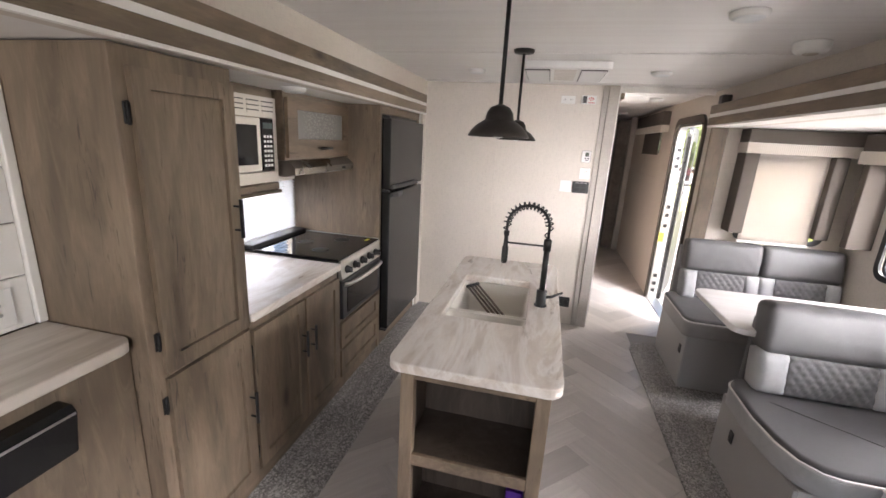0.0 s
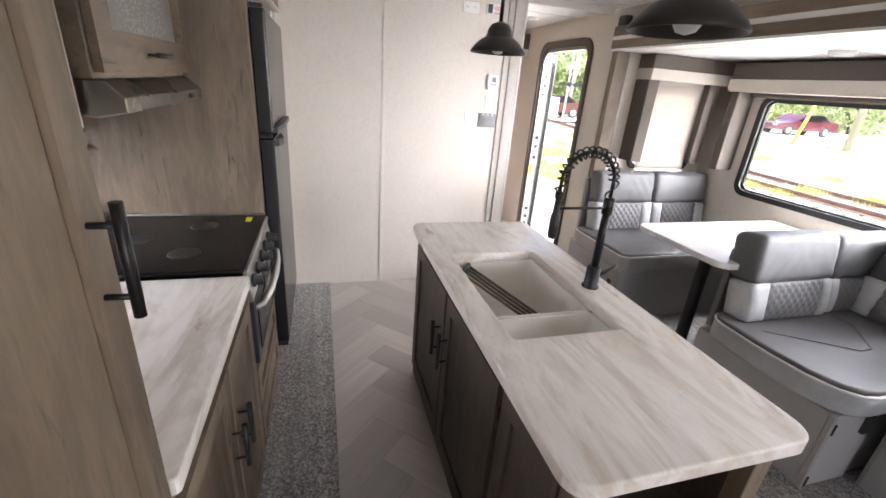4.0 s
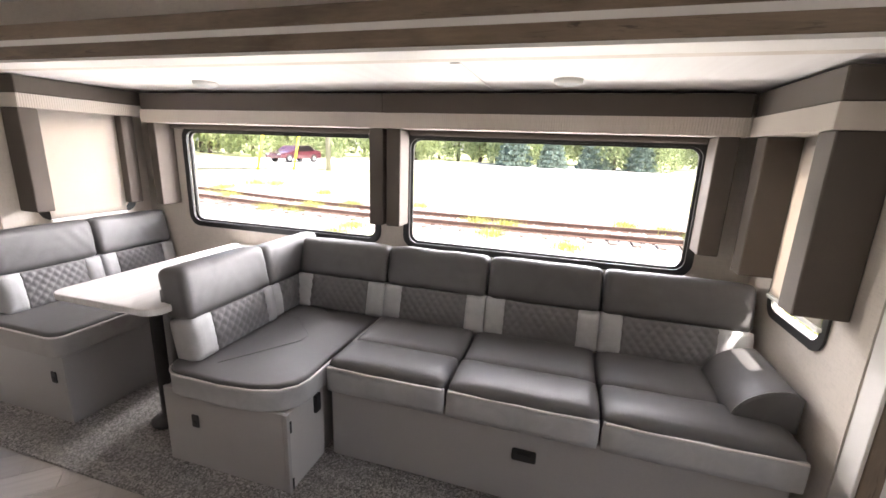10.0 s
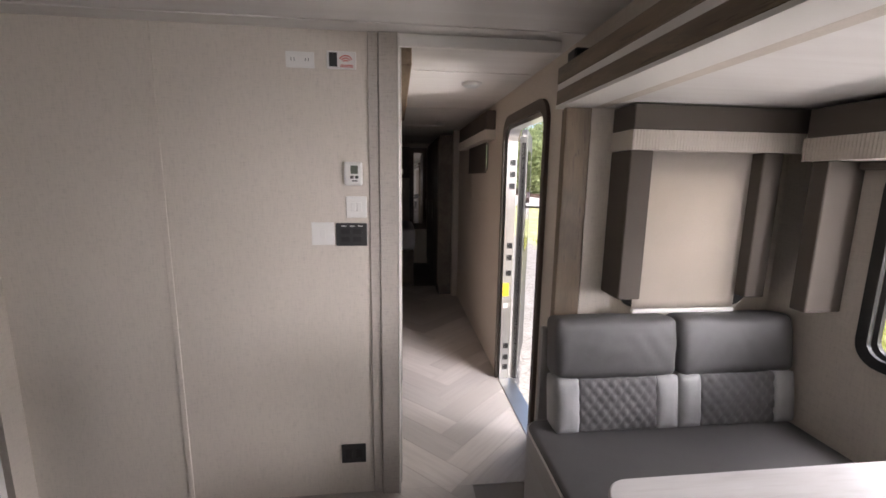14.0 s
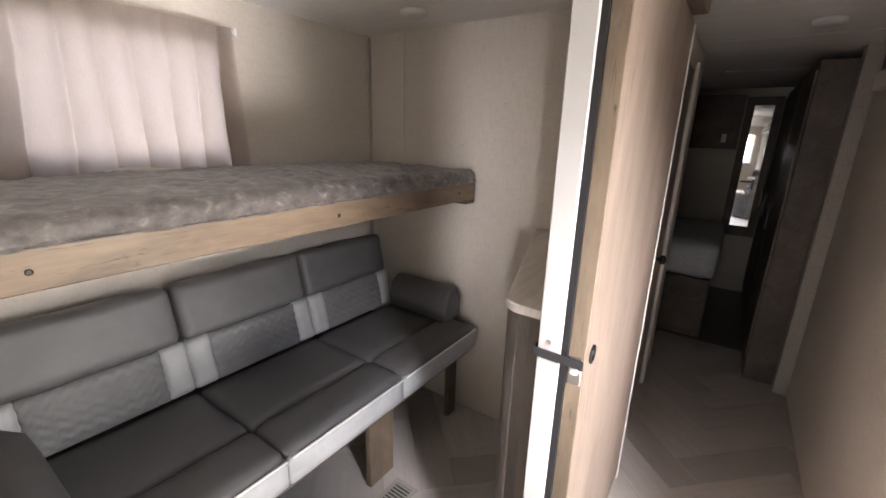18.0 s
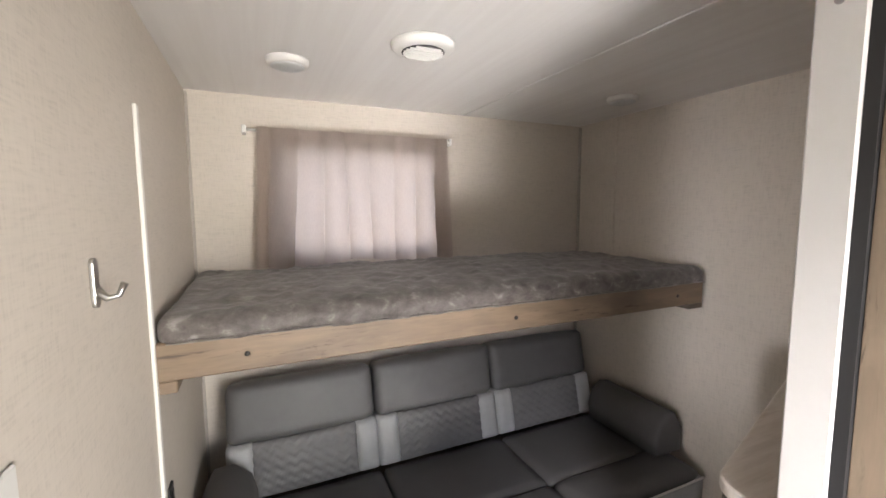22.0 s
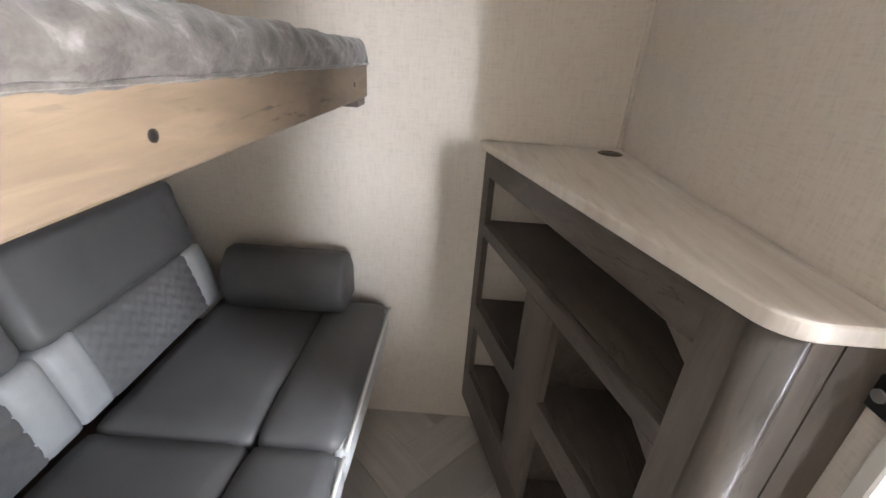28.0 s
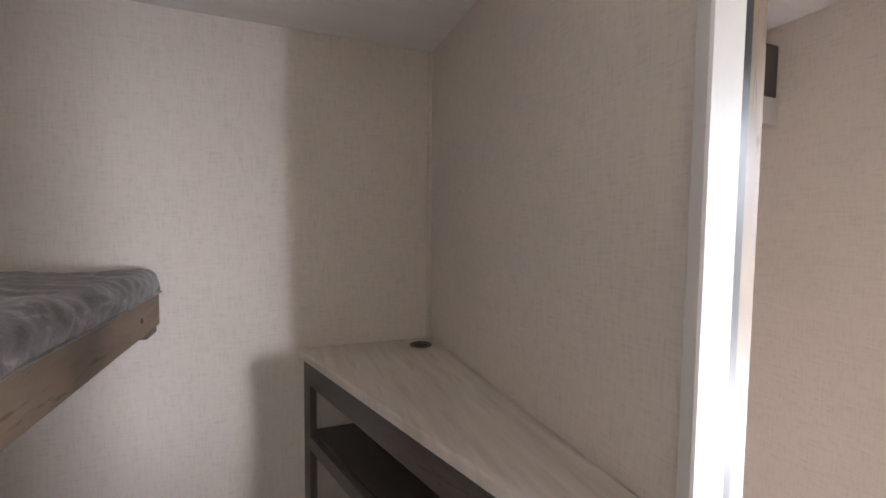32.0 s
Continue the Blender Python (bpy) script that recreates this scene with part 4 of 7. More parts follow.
for z in (1.02, 1.05):
    part("socket_stud", spin([(0.006, 0), (0.006, 0.006), (0.003, 0.009)], (MX + 0.005, 0.772, z), "x", 12), STEEL, o)

# ---- island ----
IX0, IX1, IY0, IY1 = -0.418, 0.100, 1.215, 2.600
i = thing("kitchen_island", (-0.18, 1.95, 0), "dark rustic wood island, shade in its tone, with framed doors and open end shelves", "island")
# doors, side and shelf interior use the shade-darkened wood, stiles the plain one
part("side_panel", box(IX1 - 0.016, IX1, IY0 + 0.045, IY1, 0.0, 0.818, 0.002), ISLAND_SHADED_WOOD, i)
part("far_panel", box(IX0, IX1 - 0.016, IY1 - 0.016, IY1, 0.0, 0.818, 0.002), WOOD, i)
part("door_frame", ring([(IY0 + 0.045, 0.0), (IY1 - 0.016, 0.0), (IY1 - 0.016, 0.818), (IY0 + 0.045, 0.818)], [(1.565, 0.10), (2.555, 0.10), (2.555, 0.775), (1.565, 0.775)], "x", IX0, IX0 + 0.018), ISLAND_SHADED_WOOD, i)
part("shelf_back", box(IX0 + 0.019, IX1 - 0.017, 1.510, 1.523, 0.0, 0.818), ISLAND_SHADED_WOOD, i)
for a, b in ((IX0, IX0 + 0.048), (IX1 - 0.048, IX1)):
    part("stile", box(a, b, IY0, IY0 + 0.044, 0.0, 0.818, 0.002), WOOD, i)
for z0, z1 in ((0.775, 0.818), (0.415, 0.462), (0.02, 0.07)):
    part("rail", box(IX0 + 0.048, IX1 - 0.048, IY0 + 0.002, IY0 + 0.02, z0, z1, 0.002), WOOD_Y, i)
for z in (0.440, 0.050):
    part("shelf", box(IX0 + 0.020, IX1 - 0.018, IY0 + 0.021, 1.509, z, z + 0.016), ISLAND_SHADED_WOOD, i)
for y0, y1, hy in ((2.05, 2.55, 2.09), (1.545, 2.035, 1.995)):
    d = shaker("door", i, IX0 - 0.001, y0, y1, 0.095, 0.775, ISLAND_SHADED_WOOD, -1)
    bar_handle(d, IX0 - 0.019, hy, 0.56, 0.15, "z", -1)
    hy2 = y1 + 0.006 if hy < (y0 + y1) / 2 else y0 - 0.006
    hinge(d, IX0 - 0.002, hy2, 0.67, -1), hinge(d, IX0 - 0.002, hy2, 0.2, -1)
shaker("end_panel", i, IX0 - 0.001, 1.265, 1.525, 0.06, 0.785, ISLAND_SHADED_WOOD, -1, 0.06, 0.012)
# purple object of unknown kind, stood in for by a rounded box
bx = solid("purple_box", box(IX1 - 0.115, IX1 - 0.045, IY0 + 0.17, IY0 + 0.23, 0.0665, 0.24, 0.008, 2), mat("plain_purple", (0.13, 0.03, 0.38), 0.4), "small purple object on the lower shelf, drawn as a box", "bottle")

# worktop with a cut-out, double sink below
TX0, TX1, TY0, TY1, TZ = -0.460, 0.133, 1.172, 2.618, 0.858
SX0, SX1, SY0, SY1 = -0.374, -0.016, 1.618, 2.215
bm = ring(rounded(TX0, TX1, TY0, TY1, 0.055), rounded(SX0, SX1, SY0, SY1, 0.016), "z", TZ - 0.038, TZ)
es = [e for e in bm.edges if all(abs(v.co.z - TZ) < 1e-6 or abs(v.co.z - TZ + 0.038) < 1e-6 for v in e.verts) and abs(e.verts[0].co.z - e.verts[1].co.z) < 1e-6 and len({round(f.normal.z, 2) for f in e.link_faces}) > 1]
bmesh.ops.bevel(bm, geom=es, offset=0.007, segments=3, affect="EDGES", profile=0.6)
solid("island_worktop", bm, MARBLE, "pale veined laminate island worktop with rounded corners", "worktop")
s = thing("double_sink", (-0.2, 1.94, 0.66), "ivory composite double-bowl sink below the worktop", "sink")
def bowl(y0, y1, depth):
    out, inn = rounded(SX0 - 0.01, SX1 + 0.01, y0 - 0.01, y1 + 0.01, 0.02), rounded(SX0 + 0.006, SX1 - 0.006, y0 + 0.006, y1 - 0.006, 0.02)
    bm = bmesh.new()
    zt = TZ - 0.0395
    top_o, top_i = [bm.verts.new((a, b, zt)) for a, b in out], [bm.verts.new((a, b, zt)) for a, b in inn]
    cx, cy = (SX0 + SX1) / 2, (y0 + y1) / 2
    low = [bm.verts.new((cx + (a - cx) * 0.93, cy + (b - cy) * 0.93, zt - depth + 0.02)) for a, b in inn]
    bot = [bm.verts.new((cx + (a - cx) * 0.84, cy + (b - cy) * 0.84, zt - depth)) for a, b in inn]
    und = [bm.verts.new((a, b, zt - depth - 0.012)) for a, b in out]
    k = len(out)
    for A, B in ((top_o, top_i), (top_i, low), (low, bot), (und, top_o)):
        for q in range(k):
            bm.faces.new((A[q], A[(q + 1) % k], B[(q + 1) % k], B[q])).smooth = True
    bm.faces.new(bot), bm.faces.new(und)
    bmesh.ops.recalc_face_normals(bm, faces=bm.faces)
    return bm
for y0, y1, dp in ((SY0, 1.77, 0.16), (1.792, SY1, 0.17)):
    b = part("bowl", bowl(y0, y1, dp), SINK, s)
    part("drain", spin([(0.04, 0), (0.04, 0.003), (0.028, 0.004), (0.01, 0.002)], ((SX0 + SX1) / 2, (y0 + y1) / 2, TZ - 0.039 - dp + 0.0005)), STEEL, b)
part("divider", box(SX0 - 0.008, SX1 + 0.008, 1.7715, 1.7905, TZ - 0.11, TZ - 0.048, 0.006, 2), SINK, s)
BRASSY = surface("brown_metal_bar", (0.20, 0.165, 0.14), 0.35, 5, 120, 0.15, 0.08, metal=0.6)
rk = thing("roll_up_rack", (-0.2, 2.0, 0.78), "dark folding drying rack of thin bars lying in the sink", "drying rack")
for k in range(4):
    a = Vector((-0.305 - 0.0155 * k, 2.197 - 0.018 * k, 0.812 - 0.001 * k))
    part("bar", tube([a, a + Vector((0.215, -0.22, -0.112))], 0.0058, 10), BRASSY, rk)
part("end_cap", tube([(-0.302, 2.201, 0.815), (-0.356, 2.138, 0.811)], 0.0095, 10), PLASTIC, rk)

# spring faucet
f = thing("spring_faucet", (0.043, 1.884, TZ), "matte black pull-down spring faucet on the island", "faucet")
fx, fy = 0.043, 1.884
part("base", spin([(0.030, 0), (0.030, 0.006), (0.024, 0.012), (0.024, 0.075), (0.018, 0.08)], (fx, fy, TZ + 0.0005)), BLACK, f)
part("lever", tube([(fx + 0.02, fy, TZ + 0.045), (fx + 0.045, fy, TZ + 0.05), (fx + 0.095, fy + 0.005, TZ + 0.075)], [0.008, 0.007, 0.005], 10), BLACK, f)
part("riser", tube([(fx, fy, TZ + 0.08), (fx, fy, TZ + 0.30)], 0.0135, 14), BLACK, f)
part("collar", spin([(0.018, 0), (0.018, 0.05), (0.012, 0.055)], (fx, fy, TZ + 0.27)), BLACK, f)
R, zc = 0.095, TZ + 0.375
arc = [(fx, fy, TZ + 0.32)] + [(fx - R + R * math.cos(a), fy, zc + R * math.sin(a)) for a in (math.pi * k / 24 for k in range(25))] + [(fx - 2 * R, fy, zc - 0.03)]
part("hose", tube(arc, 0.0065, 10), BLACK, f)
coil = []
turns, per = 17, 12
pts = [Vector(q) for q in arc]
for k in range(turns * per + 1):
    u = k / (turns * per) * (len(pts) - 1)
    a, b = pts[min(int(u), len(pts) - 2)], pts[min(int(u) + 1, len(pts) - 1)]
    c, t = a.lerp(b, u - int(u) if int(u) < len(pts) - 1 else 1), (b - a).normalized()
    side = Vector((0, 1, 0))
    up = t.cross(side)
    ph = 2 * math.pi * k / per
    coil.append(c + 0.0165 * (math.cos(ph) * side + math.sin(ph) * up))
part("spring", tube(coil, 0.0032, 5), BLACK, f, "open wire coil")
part("spray_head", spin([(0.012, 0), (0.015, 0.01), (0.015, 0.075), (0.011, 0.085), (0.009, 0.13), (0.013, 0.135), (0.013, 0.155)], (fx - 2 * R, fy, zc - 0.185)), BLACK, f)
part("support_arm", tube([(fx - 2 * R, fy, zc - 0.085), (fx, fy, zc - 0.085)], 0.0045, 10), BLACK, f)

# ---- ceiling fittings ----
def pendant(x, y):
    t = thing("pendant_lamp", (x, y, 1.60), "dark bronze dome pendant lamp on a rigid rod", "pendant lamp", "pendant lamps over the island")
    part("canopy", spin([(0.02, -0.02), (0.052, -0.016), (0.056, -0.004), (0.056, 0)], (x, y, CEILING)), BLACK, t)
    part("rod", tube([(x, y, 1.72), (x, y, CEILING - 0.015)], 0.0075, 12), BLACK, t)
    prof = [(0.106, 1.614), (0.108, 1.618), (0.098, 1.634), (0.078, 1.655), (0.056, 1.669), (0.050, 1.673), (0.046, 1.696), (0.034, 1.714), (0.012, 1.724)]
    inn = [(0.010, 1.718), (0.031, 1.709), (0.042, 1.694), (0.046, 1.671), (0.054, 1.665), (0.076, 1.650), (0.095, 1.630), (0.104, 1.614)]
    bm = bmesh.new()
    rings = [[bm.verts.new((x + q * math.cos(2 * math.pi * k / 36), y + q * math.sin(2 * math.pi * k / 36), z)) for k in range(36)] for q, z in prof + inn]
    for a, b in zip(rings, rings[1:] + rings[:1]):
        for k in range(36):
            bm.faces.new((a[k], a[(k + 1) % 36], b[(k + 1) % 36], b[k])).smooth = True
    part("shade", bm, BRONZE, t, "spun dark bronze shade")
    part("bulb", spin([(0.012, 1.70), (0.014, 1.68), (0.026, 1.65), (0.028, 1.632), (0.018, 1.615), (0.003, 1.61)][::-1], (x, y, 0)), FROST, t, "", True)
    return t


BRONZE = surface("dark_bronze", (0.035, 0.03, 0.027), 0.42, 6, 160, 0.2, 0.08, metal=0.5)
pendant(-0.180, 1.50)
pendant(-0.187, 2.435)


def puck(x, y, z, r=0.062, group="ceiling puck lights"):
    t = thing("ceiling_light", (x, y, z), "round white ceiling puck light, switched off", "ceiling light", group)
    part("rim", spin([(r - 0.012, -0.020), (r - 0.003, -0.016), (r, -0.004), (r, -0.0005)], (x, y, z)), PLATE, t)
    part("lens", spin([(0.006, -0.026), (r - 0.020, -0.0245), (r - 0.013, -0.0205), (r - 0.013, -0.018)], (x, y, z)), FROST, t)
    return t


puck(-0.555, 3.09, CEILING), puck(0.645, 3.07, CEILING), puck(0.63, 1.80, CEILING)
puck(-1.23, 1.875, SLZ, 0.06)
puck(1.68, 2.46, SRZ, 0.06), puck(1.70, 0.575, SRZ, 0.06)
puck(-0.63, 4.17, CEILING), puck(-0.55, 5.45, CEILING), puck(0.95, 4.55, CEILING), puck(0.95, 6.4, CEILING)
sd = thing("smoke_alarm", (1.05, 2.25, CEILING), "round white smoke alarm on the ceiling", "smoke alarm")
part("case", spin([(0.03, -0.045), (0.058, -0.040), (0.066, -0.028), (0.068, -0.006), (0.068, -0.0005)], (1.05, 2.25, CEILING)), PLATE, sd)
part("grille", spin([(0.022, -0.050), (0.026, -0.049), (0.028, -0.0455)], (1.05, 2.25, CEILING)), VALANCE_PALE, sd)
ac = thing("ceiling_air_conditioner", (0.05, 2.98, CEILING), "white ceiling air conditioner panel with two louvred outlets", "air conditioner")
part("panel", prism(rounded(-0.22, 0.31, 2.70, 3.26, 0.04), "z", CEILING - 0.045, CEILING - 0.0005, 0.014, 3), PLATE, ac)
for x0 in (-0.195, 0.135):
    part("outlet_recess", box(x0, x0 + 0.15, 2.74, 3.20, CEILING - 0.0495, CEILING - 0.0455), PLASTIC, ac)
    for k in range(9):
        part("louvre", box(x0 + 0.004, x0 + 0.146, 2.755 + 0.05 * k, 2.785 + 0.05 * k, CEILING - 0.054, CEILING - 0.0498, 0.002), PLATE, ac)
for k in range(8):
    part("grille_slot", box(-0.02, 0.11, 2.75 + 0.055 * k, 2.772 + 0.055 * k, CEILING - 0.0475, CEILING - 0.0452), VALANCE_PALE, ac)


# ---- plates on the partition ----
def plate(name, label, category, x0, x1, z0, z1, material, depth=0.006):
    t = thing(name, ((x0 + x1) / 2, YW, z0), label, category)
    part("plate", box(x0, x1, YW - depth - 0.0005, YW - 0.0005, z0, z1, min(0.003, depth / 3), 2), material, t)
    return t


t = plate("wall_socket", "white double socket plate near the ceiling", "socket", 0.054, 0.165, 1.937, 1.998, PLATE)
for x in (0.082, 0.137):
    part("outlet", box(x - 0.016, x + 0.016, YW - 0.0085, YW - 0.0067, 1.950, 1.985, 0.0015), PLATE, t)
    for q in (-0.006, 0.006):
        part("slot", box(x + q - 0.0012, x + q + 0.0012, YW - 0.0090, YW - 0.0083, 1.962, 1.974), PLASTIC, t)
t = plate("alarm_label_plate", "white alarm plate with a red wave sign and a black strip", "alarm", 0.214, 0.330, 1.937, 2.005, PLATE, 0.012)
part("black_strip", box(0.224, 0.256, YW - 0.0140, YW - 0.0127, 1.945, 1.998), PLASTIC, t)
RED = mat("red_print", (0.55, 0.05, 0.04), 0.5)
for k in range(3):
    rr = 0.010 + 0.009 * k
    part("wave_mark", tube([(0.290 + rr * math.cos(a), YW - 0.0131, 1.960 + rr * math.sin(a)) for a in (radians(30 + 15 * q) for q in range(9))], 0.0022, 6), RED, t)
for k in range(2):
    part("text_bar", box(0.268, 0.318, YW - 0.0135, YW - 0.0127, 1.944 + 0.006 * k, 1.947 + 0.006 * k), RED, t)
t = thing("thermostat", (0.31, YW, 1.473), "rounded white wall thermostat with a small grey display", "thermostat")
part("case", box(0.272, 0.348, YW - 0.0265, YW - 0.0005, 1.473, 1.572, 0.012, 4), PLATE, t)
part("display", box(0.300, 0.330, YW - 0.0290, YW - 0.0267, 1.522, 1.556), mat("grey_green_display", (0.07, 0.085, 0.06), 0.25), t)
for x, z in ((0.305, 1.508), (0.325, 1.508)):
    part("button", box(x - 0.007, x + 0.007, YW - 0.0290, YW - 0.0267, z - 0.006, z + 0.006, 0.001), PLASTIC, t)
part("button", box(0.305, 0.328, YW - 0.0290, YW - 0.0267, 1.490, 1.496, 0.001), PLASTIC, t)
t = plate("light_switch", "white double rocker switch plate", "switch", 0.276, 0.362, 1.336, 1.428, PLATE)
for x in (0.306, 0.332):
    part("rocker", box(x - 0.010, x + 0.010, YW - 0.0100, YW - 0.0067, 1.364, 1.402, 0.002), PLATE, t)
t = plate("light_switch", "white single rocker switch plate", "switch", 0.128, 0.224, 1.218, 1.316, PLATE)
part("rocker", box(0.166, 0.187, YW - 0.0100, YW - 0.0067, 1.247, 1.287, 0.002), PLATE, t)
t = plate("control_panel", "black control panel with small buttons", "control panel", 0.232, 0.363, 1.215, 1.313, PLASTIC, 0.014)
for k in range(4):
    part("button", box(0.252 + 0.05 * (k % 2), 0.290 + 0.05 * (k % 2), YW - 0.0165, YW - 0.0147, 1.232 + 0.034 * (k // 2), 1.256 + 0.034 * (k // 2), 0.001), BLACK, t)
for k in range(3):
    part("text_bar", box(0.255 + 0.035 * k, 0.275 + 0.035 * k, YW - 0.0152, YW - 0.0146, 1.300, 1.303), PLATE, t)
t = plate("wall_socket", "black double socket plate near the floor", "socket", 0.226, 0.339, 0.168, 0.262, PLASTIC, 0.008)
for x in (0.258, 0.308):
    part("outlet", box(x - 0.016, x + 0.016, YW - 0.0105, YW - 0.0087, 0.190, 0.240, 0.0015), BLACK, t)

# ---- upholstery ----
def puff(w, d, h, r=0.03, bulge=(0.0, 0.0, 0.0), cuts=(8, 5, 5), quilt="", wrinkle=0.0015, seed=0, m=None, crease=0.0):
    """A stuffed block, w x d x h about its centre, with rounded edges; its front is -y. bulge: swelling of the x, y and z faces.
    quilt: stitched pattern on the front."""
    bm = bmesh.new()
    nx, ny, nz = cuts
    grid = {}
    def vert(i, j, k):
        if (i, j, k) not in grid:
            grid[i, j, k] = bm.verts.new((w * (i / nx - 0.5), d * (j / ny - 0.5), h * (k / nz - 0.5)))
        return grid[i, j, k]
    for a, b, na, nb, put in ((0, 1, nx, ny, lambda i, j, s: (i, j, s * nz)), (0, 2, nx, nz, lambda i, k, s: (i, s * ny, k)), (1, 2, ny, nz, lambda j, k, s: (s * nx, j, k))):
        for i in range(na):
            for j in range(nb):
                for s in (0, 1):
                    q = [vert(*put(*ij, s)) for ij in ((i, j), (i + 1, j), (i + 1, j + 1), (i, j + 1))]
                    bm.faces.new(q)
    bmesh.ops.recalc_face_normals(bm, faces=bm.faces)
    half = Vector((w / 2, d / 2, h / 2))
    r = min(r, w / 2, d / 2, h / 2)
    for v in bm.verts:
        c = v.co.copy()
        core = Vector(max(-(half[a] - r), min(half[a] - r, c[a])) for a in range(3))
        off = c - core
        p = core + (off.normalized() * r if off.length > 1e-9 else off)
        u = [c[a] / half[a] for a in range(3)]
        for a in range(3):
            if abs(abs(u[a]) - 1) < 1e-6 and bulge[a]:
                b, e = (x for x in range(3) if x != a)
                p[a] += math.copysign(bulge[a], u[a]) * (1 - u[b] ** 4) * (1 - u[e] ** 2)
        if wrinkle:
            q = p * 7 + Vector((seed * 3.7, seed * 1.3, 0))
            p += Vector((noise.noise(q), noise.noise(q + Vector((9, 0, 0))), noise.noise(q + Vector((0, 9, 0))))) * wrinkle
        if crease:
            far = abs(u[0]) ** 1.5
            s = noise.noise(Vector((p.x * 26 + p.z * 17 * math.copysign(1, u[0]), p.z * 5, seed * 2.1)))
            t = noise.noise(Vector((p.x * 8, seed * 5.3, p.z * 30)))
            out_ = Vector((0, u[1] if abs(abs(u[1]) - 1) < 0.3 else 0, u[2] if abs(abs(u[2]) - 1) < 0.3 else 0))
            p += out_ * crease * (s * (0.35 + far) + 0.4 * t)
        if quilt and abs(u[1] + 1) < 1e-6:
            x, z = c.x, c.z
            if quilt == "diamond":
                s = 0.045
                g = min(abs(((x + z * 0.8) / s) % 1 - 0.5), abs(((x - z * 0.8) / s) % 1 - 0.5))
            else:
                s = 0.036
                tri = abs(((x / 0.046) % 1) - 0.5) * 0.046
                g = abs(((z + tri) / s) % 1 - 0.5)
            p.y += 0.008 * math.exp(-((0.5 - g) / 0.13) ** 2) if quilt != "diamond" else 0.008 * math.exp(-(g / 0.13) ** 2)
        v.co = p
    for f in bm.faces:
        f.smooth = True
    if m is not None:
        bmesh.ops.transform(bm, matrix=m, verts=bm.verts)
    return bm


def face_m(face):
    """Turns a front of -y to look along -x, -y, +x or +y."""
    return Matrix.Rotation(radians({"-y": 0, "-x": -90, "+y": 180, "+x": 90}[face]), 4, "Z")


def back_cushion(parent, c, w, h, face, lean=8, depth=0.13, quilt="diamond", pale=(0.1, 0.1), seed=0, roll_share=0.5):
    """A back pad: plain roll above, below it a stitched band between two pale pieces. c: middle of its foot, at the front plane."""
    m0 = Matrix.Translation(c) @ face_m(face) @ Matrix.Rotation(radians(-lean), 4, "X")
    hb = h * (1 - roll_share)
    hr = h - hb
    part("back_roll", puff(w - 0.004, depth, hr, 0.030, (0.0, 0.006, 0.006), (34, 8, 16), "", 0.004, seed, m0 @ Matrix.Translation((0, depth / 2 - 0.008, hb + hr / 2 - 0.003)), 0.0032), LEATHER, parent)
    a, b = pale
    x = -w / 2 + 0.002
    for k, (ww, mt, q) in enumerate(((a, LEATHER_PALE, ""), (w - a - b - 0.004, LEATHER_QUILT, quilt), (b, LEATHER_PALE, ""))):
        if ww <= 0:
            continue
        nx = max(4, int(ww / 0.0075)) if q else 5
        nz = max(4, int(hb / 0.0075)) if q else 8
        part("quilted_band" if q else "pale_band", puff(ww + 0.012, depth * 0.86, hb, 0.014, (0, 0.012, 0), (nx, 3, nz), q, 0.001, seed + k, m0 @ Matrix.Translation((x + ww / 2, depth * 0.43 - 0.004, hb / 2))), mt, parent)
        x += ww
    return m0


def seat_cushion(parent, c, w, d, face, h=0.13, seed=0, front=0.5, split=0.42):
    """A seat: two plain pads, a pale facing in front and white piping. c: middle of the front edge at the foot."""
    m0 = Matrix.Translation(c) @ face_m(face)
    dr = d * (1 - split)
    df = d - dr
    part("rear_pad", puff(w - 0.004, dr - 0.003, h - 0.012, 0.028, (0, 0, 0.010), (12, 8, 4), "", 0.003, seed, m0 @ Matrix.Translation((0, df + dr / 2, h / 2 - 0.004))), LEATHER, parent)
    part("front_pad", puff(w - 0.004, df, h, 0.030, (0, 0.006, 0.008), (12, 7, 5), "", 0.003, seed + 5, m0 @ Matrix.Translation((0, df / 2, h / 2))), LEATHER, parent)
    hf = h - 0.026
    part("pale_facing", puff(w - 0.002, 0.03, hf, 0.012, (0, 0.005, 0), (12, 2, 4), "", 0.001, seed + 9, m0 @ Matrix.Translation((0, 0.004, hf / 2 - 0.004))), LEATHER_PALE, parent)
    z = hf - 0.004
    pts = [m0 @ Vector((-w / 2 + 0.012 + (w - 0.024) * k / 10, -0.013 - 0.004 * math.sin(math.pi * k / 10), z + 0.004 * math.sin(k * 1.7 + seed) * 0.4)) for k in range(11)]
    part("piping", tube(pts, 0.0048, 7), PIPING, parent)


def latch(parent, x, y, z, face="-x"):
    m = Matrix.Translation((x, y, z)) @ face_m(face)
    bm = prism(rounded(-0.019, 0.019, -0.032, 0.032, 0.006, seg=3), "y", -0.006, 0.0, 0.002, 1)
    bmesh.ops.transform(bm, matrix=m, verts=bm.verts)
    q = part("latch", bm, PLASTIC, parent, "black recessed latch")
    bm = box(-0.011, 0.011, -0.010, -0.0065, -0.022, 0.004, 0.002)
    bmesh.ops.transform(bm, matrix=m, verts=bm.verts)
    part("latch_tongue", bm, BLACK, q)


